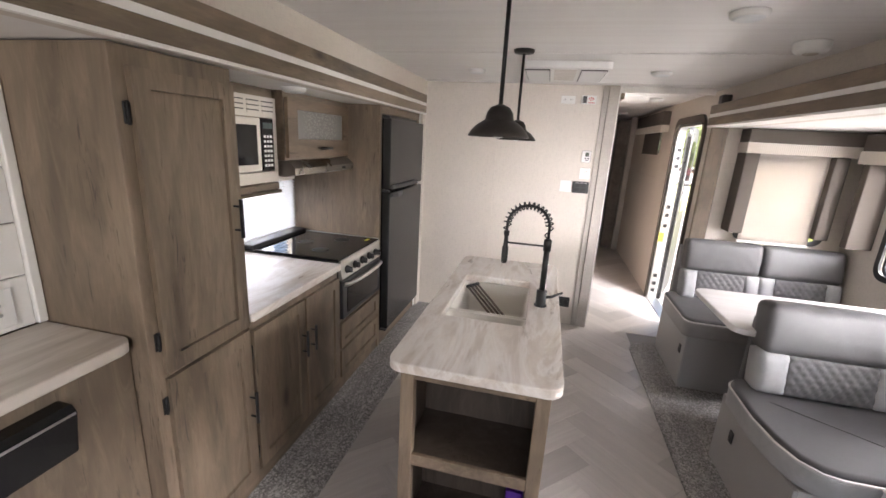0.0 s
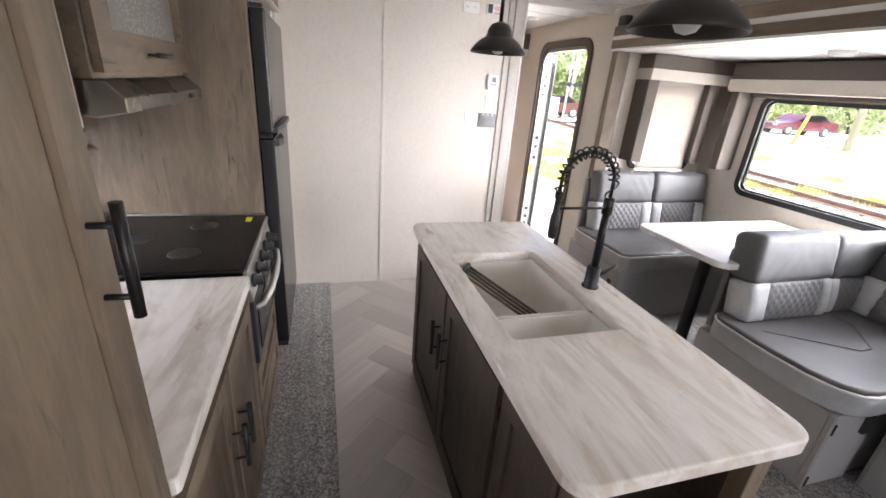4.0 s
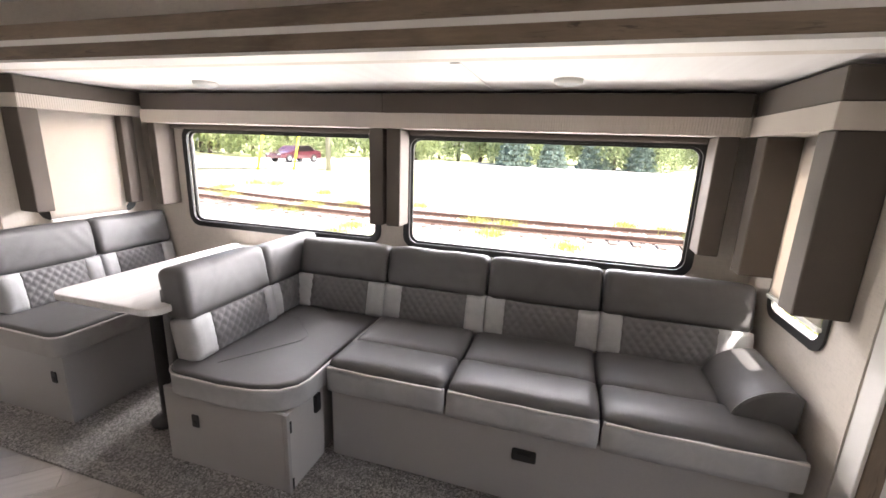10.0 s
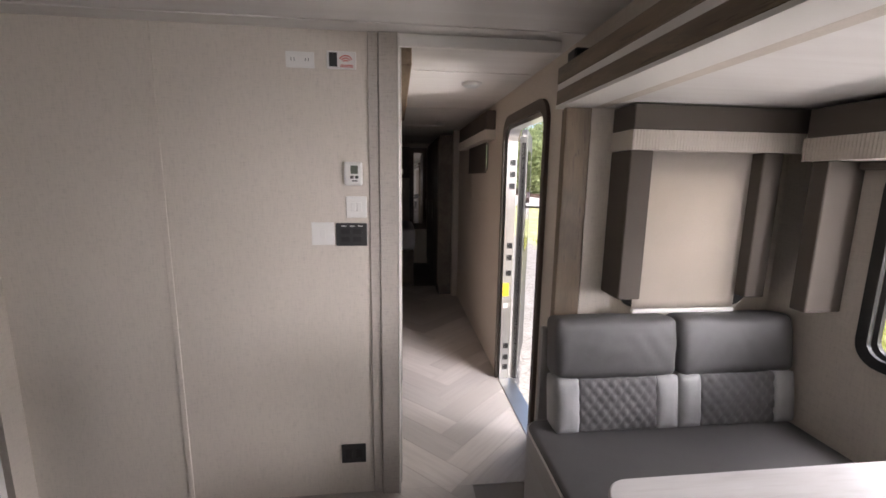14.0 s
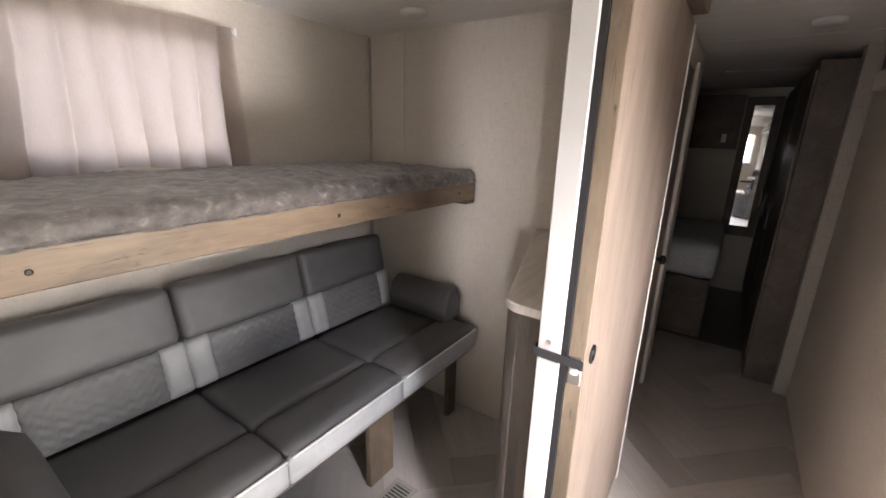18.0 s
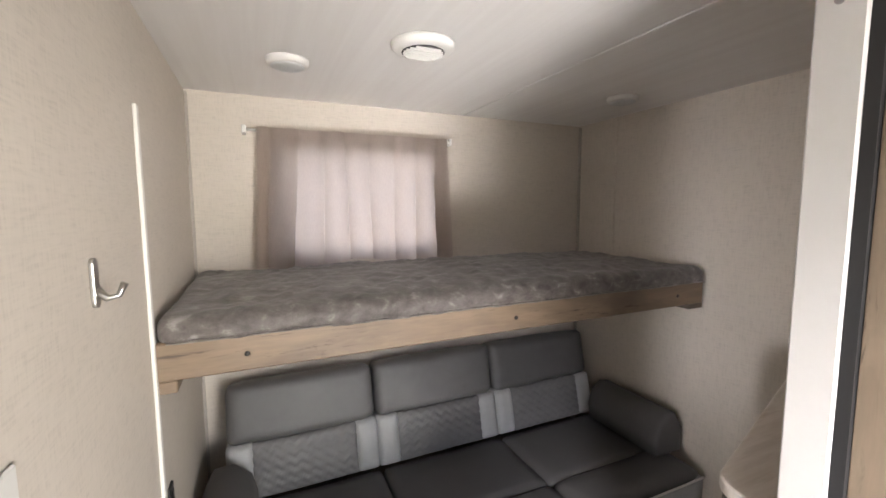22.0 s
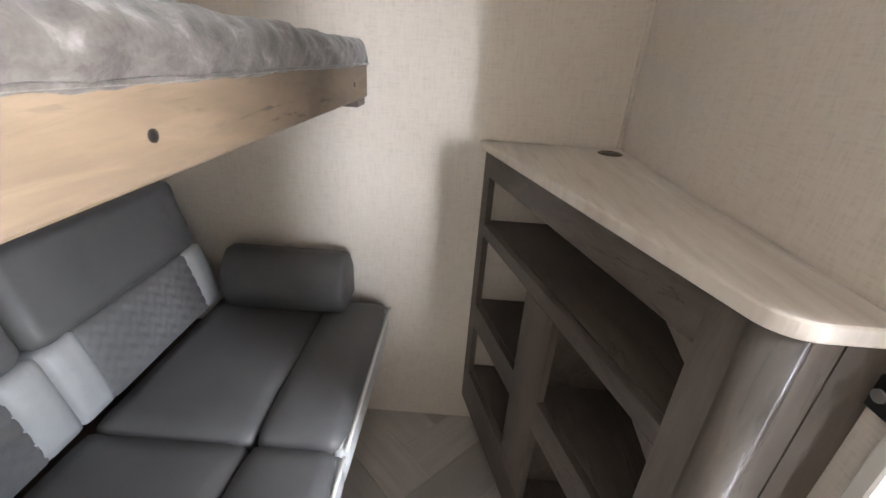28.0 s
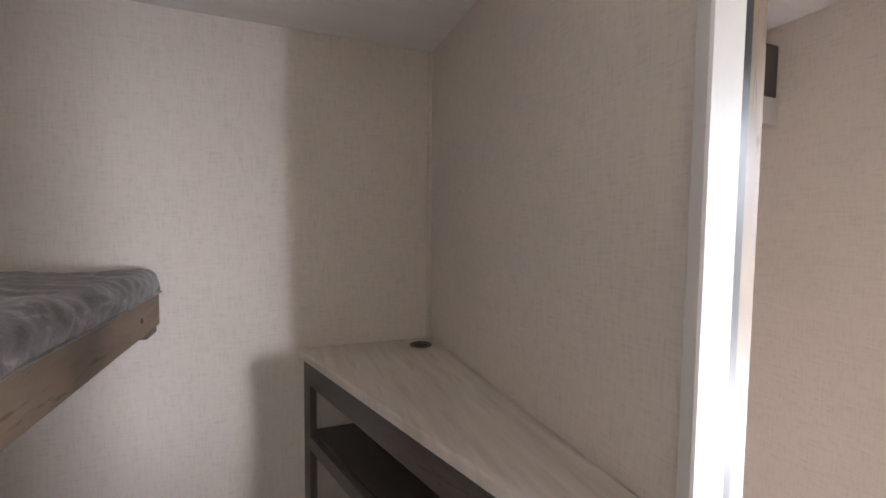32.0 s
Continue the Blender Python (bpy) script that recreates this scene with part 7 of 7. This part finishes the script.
pav = ng.mix(ng.ramp(crack.outputs["Distance"], (0.0, (0.5,) * 3), (0.02, (0, 0, 0))), ng.ramp(ng.noise(ng.coords(), 4, 6, 0.7), (0.3, (0.21, 0.197, 0.182)), (0.7, (0.31, 0.294, 0.275))), (0.12, 0.108, 0.09))
c = ng.mix(step_at(5.4), pav, grs)
c = ng.mix(step_at(8.9), c, grav)
c = ng.mix(step_at(17.2, 0.5), c, grs)
ng.out(Base_Color=c, Normal=ng.bump(stone.outputs["Distance"], 0.6, 0.03))
bm = bmesh.new()
xs = [-900, -300, -100, -40, -15, -5] + [k * 1.5 - 3 for k in range(31)] + [46, 52, 60, 80, 120, 250, 900]
ys = [-900, -300, -100, -50, -30] + [k * 1.5 - 22 for k in range(46)] + [50, 60, 80, 120, 300, 900]
gv = [[bm.verts.new((x, y, lie(x, y) if abs(x) < 300 and abs(y) < 300 else -0.1)) for x in xs] for y in ys]
for a, b in zip(gv, gv[1:]):
    for k in range(len(xs) - 1):
        bm.faces.new((a[k], a[k + 1], b[k + 1], b[k])).smooth = True
structure("ground", bm, GROUND, "ground of pale paving, grass strip and railway gravel", "ground")

# railway
RUST = surface("rusty_rail_steel", (0.15, 0.085, 0.06), 0.7, 3, 40, 0.25, 0.3)
TIE = surface("weathered_sleeper_wood", (0.20, 0.165, 0.14), 0.9, 2, 30, 0.25, 0.4)
rw = thing("railway_track", (13.1, 8, -0.9), "rusty single railway track on pale gravel ballast", "railway")
RAIL = [(-0.065, 0.0), (0.065, 0.0), (0.065, 0.015), (0.012, 0.04), (0.012, 0.11), (0.036, 0.12), (0.036, 0.155), (-0.036, 0.155), (-0.036, 0.12), (-0.012, 0.11), (-0.012, 0.04), (-0.065, 0.015)]
def rail_bm(x, y0, y1, steps):
    bm = bmesh.new()
    loops = []
    for k in range(steps + 1):
        y = y0 + (y1 - y0) * k / steps
        z = lie(13.1, y) + 0.035
        loops.append([bm.verts.new((x + a, y, z + b)) for a, b in RAIL])
    for a, b in zip(loops, loops[1:]):
        for q in range(len(RAIL)):
            bm.faces.new((a[q], a[(q + 1) % len(RAIL)], b[(q + 1) % len(RAIL)], b[q]))
    bmesh.ops.recalc_face_normals(bm, faces=bm.faces)
    return bm
for x in (12.38, 13.82):
    part("rail", rail_bm(x, -26, 60, 60), RUST, rw)
for k in range(70):
    y = -12 + 0.62 * k
    z = lie(13.1, y)
    part("sleeper", box(11.85 + random.uniform(-0.06, 0.06), 14.35 + random.uniform(-0.06, 0.06), y - 0.11, y + 0.11, z - 0.12, z + 0.033, 0.012), TIE, rw)
old = thing("old_siding_rail", (8.7, 0, -0.95), "rusty disused rail lying in the grass", "rail")
part("rail", prism([(8.60, -0.95), (8.80, -0.95), (8.78, -0.86), (8.74, -0.80), (8.66, -0.80), (8.62, -0.86)], "y", -14, 6.5), RUST, old)
part("rail", prism([(9.35, -0.95), (9.47, -0.95), (9.45, -0.84), (9.37, -0.84)], "y", -14, 5.2), RUST, old)
def scatter(name, n, place, make, material, label, category):
    verts, faces = [], []
    for k in range(n):
        vs, fs = make(*place())
        o = len(verts)
        verts += vs
        faces += [tuple(q + o for q in f) for f in fs]
    me = bpy.data.meshes.new(name)
    me.from_pydata(verts, [], faces)
    me.materials.append(material)
    ob = new(name, me)
    return tagged(ob, label, category, kind="stuff")
rnd = random.Random(4)
STONE = mat("ballast_stone", (0.45, 0.41, 0.38), 0.9)
ns = Nodes(STONE)
ns.out(Base_Color=ns.ramp(ns.add("NewGeometry").outputs["Random Per Island"], (0.0, (0.27, 0.21, 0.18)), (0.5, (0.50, 0.435, 0.395)), (1.0, (0.68, 0.63, 0.59))))
def a_stone(x, y, z, s):
    vs = [(x + s * rnd.uniform(0.6, 1) * a, y + s * rnd.uniform(0.6, 1) * b, z + s * 0.7 * c * rnd.uniform(0.5, 1)) for a, b, c in ((1, 0, 0), (0, 1, 0), (-1, 0, 0), (0, -1, 0), (0.2, 0.1, 1), (0, 0, -0.6))]
    return vs, [(0, 1, 4), (1, 2, 4), (2, 3, 4), (3, 0, 4), (1, 0, 5), (2, 1, 5), (3, 2, 5), (0, 3, 5)]
def stone_place():
    x, y = rnd.uniform(9.2, 17.0), rnd.uniform(-8, 24)
    return x, y, lie(x, y) + 0.02, rnd.uniform(0.025, 0.075)
scatter("ballast", 13000, stone_place, a_stone, STONE, "pale crushed stone ballast around the track", "gravel")
GRASS = mat("grass_blades", (0.16, 0.24, 0.04), 0.8)
nq = Nodes(GRASS)
nq.out(Base_Color=nq.ramp(nq.add("NewGeometry").outputs["Random Per Island"], (0.0, (0.17, 0.22, 0.04)), (0.5, (0.33, 0.36, 0.08)), (0.85, (0.50, 0.47, 0.14)), (1.0, (0.55, 0.42, 0.16))))
def a_blade(x, y, z, h):
    a, w = rnd.uniform(0, 6.28), 0.006 + 0.006 * rnd.random()
    dx, dy, l = math.cos(a), math.sin(a), rnd.uniform(0.1, 0.5) * h
    return [(x - dy * w, y + dx * w, z), (x + dy * w, y - dx * w, z), (x + dx * l, y + dy * l, z + h)], [(0, 1, 2)]
def grass_place():
    if rnd.random() < 0.78:
        x, y = rnd.uniform(5.6, 9.3), rnd.uniform(-8, 17)
        h = rnd.uniform(0.06, 0.20)
    else:
        cx, cy = TUFTS[rnd.randrange(len(TUFTS))]
        x, y = cx + rnd.gauss(0, 0.22), cy + rnd.gauss(0, 0.22)
        h = rnd.uniform(0.10, 0.28)
    return x, y, lie(x, y), h
TUFTS = [(rnd.uniform(9.2, 17), rnd.uniform(-6, 20)) for _ in range(34)]
scatter("grass", 60000, grass_place, a_blade, GRASS, "long sunlit grass beside the tracks", "grass")
rk = thing("flat_stone_pile", (7.8, 14, -0.9), "pile of broken pale slabs at the grass edge", "stones")
for k in range(16):
    x, y = 7.0 + 0.11 * k + rnd.uniform(-0.2, 0.2), 14.4 - 0.08 * k + rnd.uniform(-0.3, 0.3)
    z = lie(x, y) + 0.03 + 0.05 * (k % 3)
    bm = box(-0.22, 0.22, -0.15, 0.15, -0.035, 0.035, 0.012)
    bmesh.ops.transform(bm, matrix=pose(x, y, z, rnd.uniform(-12, 12), rnd.uniform(-12, 12), rnd.uniform(0, 180)), verts=bm.verts)
    part("slab", bm, STONE, rk)

# road and vehicles
ROAD = surface("pale_road_surface", (0.52, 0.50, 0.47), 0.9, 0.4, 8, 0.08, 0.2)
edge = [(-30, 34), (6, 27.2), (14, 23.6), (19.6, 20.3), (24.0, 16.8), (27.0, 11.5), (33, -8), (40, -60), (66, -60), (58, -5), (54.6, 24.8), (46.6, 28.5), (30.2, 32), (12, 36), (-30, 44)]
bm = bmesh.new()
bm.faces.new([bm.verts.new((x, y, -0.085)) for x, y in edge])
bm.normal_update()
bmesh.ops.triangulate(bm, faces=bm.faces)
structure("road", bm, ROAD, "sunlit pale road beyond the tracks", "road")


def sedan(at, turn, paint):
    t = thing("parked_car", (0, 0, 0), "dark red four-door sedan on the road", "car", "cars on the road")
    side = [(-2.38, 0.32), (2.36, 0.32), (2.42, 0.55), (2.30, 0.72), (1.15, 0.92), (0.35, 1.36), (-0.95, 1.42), (-1.65, 1.05), (-2.35, 0.98), (-2.42, 0.6)]
    part("body", prism(side, "y", -0.88, 0.88, 0.05, 2), paint, t)
    cab = [(1.02, 0.93), (0.32, 1.325), (-0.92, 1.385), (-1.52, 1.03), (-1.3, 0.97)]
    for s in (-0.884, 0.884):
        part("side_window", prism(cab, "y", min(s, s * 1.004), max(s, s * 1.004)), BLACKGLASS, t)
    for x in (1.45, -1.48):
        for s in (-1, 1):
            w = part("wheel", spin([(0.33, -0.1), (0.34, 0.0), (0.33, 0.1)], (x, s * 0.80, 0.335), "y", 22), PLASTIC, t)
            part("rim", spin([(0.21, -0.012), (0.2, 0.012)], (x, s * 0.905, 0.335), "y", 18), STEEL, w)
    for s in (-0.62, 0.62):
        part("headlight", box(2.34, 2.40, s - 0.17, s + 0.17, 0.60, 0.70, 0.01), FROST, t)
        part("tail_light", box(-2.42, -2.38, s - 0.17, s + 0.17, 0.72, 0.85, 0.01), RED, t)
    t.matrix_basis = Matrix.Translation((at[0], at[1], -0.082)) @ Matrix.Rotation(radians(turn), 4, "Z")
    return t


PAINT = mat("dark_red_car_paint", (0.085, 0.010, 0.018), 0.25, 0.2, Coat_Weight=1.0)
sedan((14.3, 28.2), 176, PAINT)
sedan((31.5, 23.6), 172, PAINT)

WOODPOLE = surface("weathered_pole", (0.33, 0.30, 0.27), 0.9, 2, 20, 0.15, 0.3)
p = thing("utility_pole", (23.7, 15.4, -0.15), "tall weathered wooden utility pole", "utility pole")
part("pole", tube([(23.7, 15.4, -0.3), (23.75, 15.4, 9.5)], [0.17, 0.12], 12), WOODPOLE, p)
part("crossarm", box(23.65, 23.80, 14.3, 16.5, 8.6, 8.72), WOODPOLE, p)
for dx, dy in ((-2.2, 3.4), (-0.6, 2.0)):
    g = thing("guy_wire_guard", (23.7 + dx, 15.4 + dy, -0.15), "slanting yellow guy wire guard", "guard")
    part("guard", tube([(23.4 + dx, 15.4 + dy, -0.3), (23.95 + dx, 15.3 + dy, 1.9)], 0.07, 8), YEL, g)
p = thing("utility_pole", (17.0, 30.2, -0.1), "weathered wooden utility pole by the crossing", "utility pole")
part("pole", tube([(17.0, 30.2, -0.3), (17.6, 30.4, 9.0)], [0.17, 0.12], 12), WOODPOLE, p)
c = thing("crossing_signal", (14.6, 26.6, -0.1), "railway crossing signal with lamp arm", "signal")
part("mast", tube([(14.6, 26.6, -0.3), (14.62, 26.6, 5.2)], 0.07, 10), STEEL, c)
part("lamp_arm", box(14.2, 15.5, 26.56, 26.64, 2.0, 2.07), BLACK, c)
for x in (14.2, 14.6, 15.1, 15.5):
    part("lamp", spin([(0.15, -0.05), (0.15, 0.05)], (x, 26.5, 2.03), "y", 16), BLACK, c)
part("crossbuck", box(14.3, 15.2, 26.55, 26.58, 3.0, 3.12), PLATE, c)
part("cabinet", box(13.35, 13.75, 25.9, 26.3, -0.3, 1.2), PLATE, c)
s = thing("road_sign", (16.6, 8.2, -0.7), "small red sign on a wooden post", "sign")
part("post", tube([(16.6, 8.2, -0.8), (16.7, 8.2, 1.5)], 0.045, 8), WOODPOLE, s)
part("board", box(16.66, 16.70, 8.0, 8.4, 1.35, 1.75, 0.01), RED, s)

# trees
BARK = surface("tree_bark", (0.12, 0.09, 0.065), 0.95, 2, 15, 0.25, 0.5)
def leaf_mat(name, dark, light):
    m = mat(name, dark, 0.7)
    n = Nodes(m)
    n.out(Base_Color=n.ramp(n.add("NewGeometry").outputs["Random Per Island"], (0.0, dark), (1.0, light)))
    tl = n.add("BsdfTranslucent", Color=(*light, 1))
    mx = n.add("MixShader", Fac=0.35)
    n.t.links.new(n.bsdf.outputs[0], mx.inputs[1]), n.t.links.new(tl.outputs[0], mx.inputs[2])
    n.t.links.new(mx.outputs[0], n.t.nodes["Material Output"].inputs["Surface"])
    return m
LEAF = leaf_mat("summer_leaves", (0.15, 0.20, 0.085), (0.40, 0.455, 0.23))
NEEDLE = leaf_mat("blue_green_needles", (0.08, 0.13, 0.10), (0.27, 0.34, 0.29))


def crown_bm(seed, n, lobes, size):
    r = random.Random(seed)
    verts, faces = [], []
    for k in range(n):
        cx, cy, cz, rx, rz = lobes[r.randrange(len(lobes))]
        a, b = r.uniform(0, 2 * math.pi), math.acos(r.uniform(-1, 1))
        q = r.uniform(0.55, 1.0) ** 0.5
        p = Vector((cx + rx * q * math.sin(b) * math.cos(a), cy + rx * q * math.sin(b) * math.sin(a), cz + rz * q * math.cos(b)))
        s = size * r.uniform(0.6, 1.3)
        m = Euler((r.uniform(0, 3), r.uniform(0, 3), r.uniform(0, 6))).to_matrix()
        o = len(verts)
        verts += [p + m @ Vector(v) for v in ((-s, -0.5 * s, 0), (0.1 * s, -0.75 * s, 0.15 * s), (s, 0, 0), (0.1 * s, 0.75 * s, 0.15 * s), (-s, 0.5 * s, 0))]
        faces.append((o, o + 1, o + 2, o + 3, o + 4))
    me = bpy.data.meshes.new("crown")
    me.from_pydata(verts, [], faces)
    return me


def broadleaf(seed):
    r = random.Random(seed)
    t = thing("tree", (0, 0, 0), "broad green summer tree at the far side of the road", "tree", "trees beyond the road")
    lobes = [(r.uniform(-2.2, 2.2), r.uniform(-2.2, 2.2), r.uniform(1.0, 8.0), r.uniform(1.2, 2.2), r.uniform(1.0, 1.9)) for _ in range(16)]
    bm = tube([(0, 0, -0.5), (0.1, 0, 2.0), (0, 0.1, 4.5), (0.1, 0, 7.5)], [0.28, 0.22, 0.15, 0.05], 9)
    for lx, ly, lz, _, _ in lobes[:7]:
        tube([(0.05, 0, lz * 0.45), (lx * 0.5, ly * 0.5, lz * 0.75), (lx, ly, lz)], [0.09, 0.06, 0.02], 6, bm)
    part("trunk", bm, BARK, t)
    me = crown_bm(seed, 5800, lobes, 0.14)
    me.materials.append(LEAF)
    ob = new("crown", me)
    ob.parent = t
    return t


def spruce(seed):
    r = random.Random(seed)
    t = thing("spruce_tree", (0, 0, 0), "blue-green spruce beyond the road", "tree", "spruces beyond the road")
    part("trunk", tube([(0, 0, -0.5), (0, 0, 7.5)], [0.2, 0.03], 8), BARK, t)
    lobes = []
    for k in range(11):
        z = 0.8 + 0.62 * k
        w = 2.5 * (1 - k / 12)
        for q in range(6):
            a = q * 1.047 + k * 0.5
            lobes.append((w * 0.62 * math.cos(a), w * 0.62 * math.sin(a), z - 0.15 * w, w * 0.36, 0.30))
    me = crown_bm(seed, 5000, lobes, 0.15)
    me.materials.append(NEEDLE)
    ob = new("crown", me)
    ob.parent = t
    return t


kinds = [broadleaf(1), broadleaf(2), broadleaf(3)]
spr = spruce(5)
rt = random.Random(9)
spots = []
for k in range(46):
    b = radians(14 + 96 * k / 45 + rt.uniform(-0.8, 0.8))
    d = rt.uniform(50, 64) if k % 2 else rt.uniform(60, 74)
    spots.append((d * math.sin(b), 2 + d * math.cos(b), rt.uniform(0.75, 1.25)))
spots += [(20.5, 36.5, 1.05), (25, 38.5, 1.0), (17.0, 41, 0.95), (12.5, 43, 0.9), (30, 41, 0.9)]
for k, (x, y, s) in enumerate(spots):
    src = kinds[k % 3]
    m = Matrix.Translation((x, y, -0.2)) @ Matrix.Rotation(rt.uniform(0, 6.28), 4, "Z") @ Matrix.Scale(s, 4)
    if k < 3:
        src.matrix_basis = m
    else:
        copy_thing(src, m)
for k, (x, y, s) in enumerate(((47, 6.5, 0.9), (46, 2.4, 0.8), (49, -2.0, 0.95), (48, -6.5, 0.85))):
    m = Matrix.Translation((x, y, -0.2)) @ Matrix.Rotation(k * 1.3, 4, "Z") @ Matrix.Scale(s, 4)
    if k == 0:
        spr.matrix_basis = m
    else:
        copy_thing(spr, m)

# ---- vinyl planks in a herringbone ----
def clip_poly(poly, x0, x1, y0, y1):
    for axis, lim, keep in ((0, x0, 1), (0, x1, -1), (1, y0, 1), (1, y1, -1)):
        out = []
        for k in range(len(poly)):
            a, b = poly[k - 1], poly[k]
            ia, ib = (a[axis] - lim) * keep >= 0, (b[axis] - lim) * keep >= 0
            if ia != ib:
                t = (lim - a[axis]) / (b[axis] - a[axis])
                out.append((a[0] + (b[0] - a[0]) * t, a[1] + (b[1] - a[1]) * t))
            if ib:
                out.append(b)
        poly = out
        if not poly:
            return []
    return poly


PW, PN = 0.165, 4
PL = PW * PN
GAP = 0.0005


def plank_mesh(local):
    bm = prism(local, "z", -0.0055, -0.0004, 0.0005, 1)
    return mesh_of(bm, "plank", VINYL)


full = plank_mesh([(-PL / 2 + GAP, -PW / 2 + GAP), (PL / 2 - GAP, -PW / 2 + GAP), (PL / 2 - GAP, PW / 2 - GAP), (-PL / 2 + GAP, PW / 2 - GAP)])
far_planks = bmesh.new()
AREAS = ((-0.86, 0.86, -0.9, YW), (-1.09, HALL_X, YB, BUNK_Y1), (HALL_X, XR, YW, 7.6))
count = 0
for (x0, x1, y0, y1) in AREAS:
    for k in range(-60, 61):
        for j in range(-8, 9):
            for up in (False, True):
                if up:
                    c = Vector((PL + k * PW + j * 2 * PL + PW / 2, (k + 1) * PW - PL / 2))
                else:
                    c = Vector((k * PW + j * 2 * PL + PL / 2, k * PW + PW / 2))
                ang = radians(45 + (90 if up else 0))
                w = Matrix.Rotation(radians(45), 2) @ c + Vector((0.86, 1.0))
                if not (x0 - PL < w.x < x1 + PL and y0 - PL < w.y < y1 + PL):
                    continue
                ca, sa = math.cos(ang), math.sin(ang)
                rect = [(-PL / 2 + GAP, -PW / 2 + GAP), (PL / 2 - GAP, -PW / 2 + GAP), (PL / 2 - GAP, PW / 2 - GAP), (-PL / 2 + GAP, PW / 2 - GAP)]
                world_poly = [(w.x + a * ca - b * sa, w.y + a * sa + b * ca) for a, b in rect]
                cut = clip_poly(world_poly, x0, x1, y0, y1)
                if len(cut) < 3:
                    continue
                loc = [((a - w.x) * ca + (b - w.y) * sa, -(a - w.x) * sa + (b - w.y) * ca) for a, b in cut]
                area = abs(sum(p[0] * q[1] - q[0] * p[1] for p, q in zip(loc, loc[1:] + loc[:1]))) / 2
                if area < 0.0006:
                    continue
                same = len(cut) == 4 and area > 0.995 * (PL - 2 * GAP) * (PW - 2 * GAP)
                ob = new("plank", full if same else plank_mesh(loc))
                ob.parent = floor
                ob.matrix_basis = Matrix.Translation((w.x, w.y, 0)) @ Matrix.Rotation(ang, 4, "Z")
                count += 1
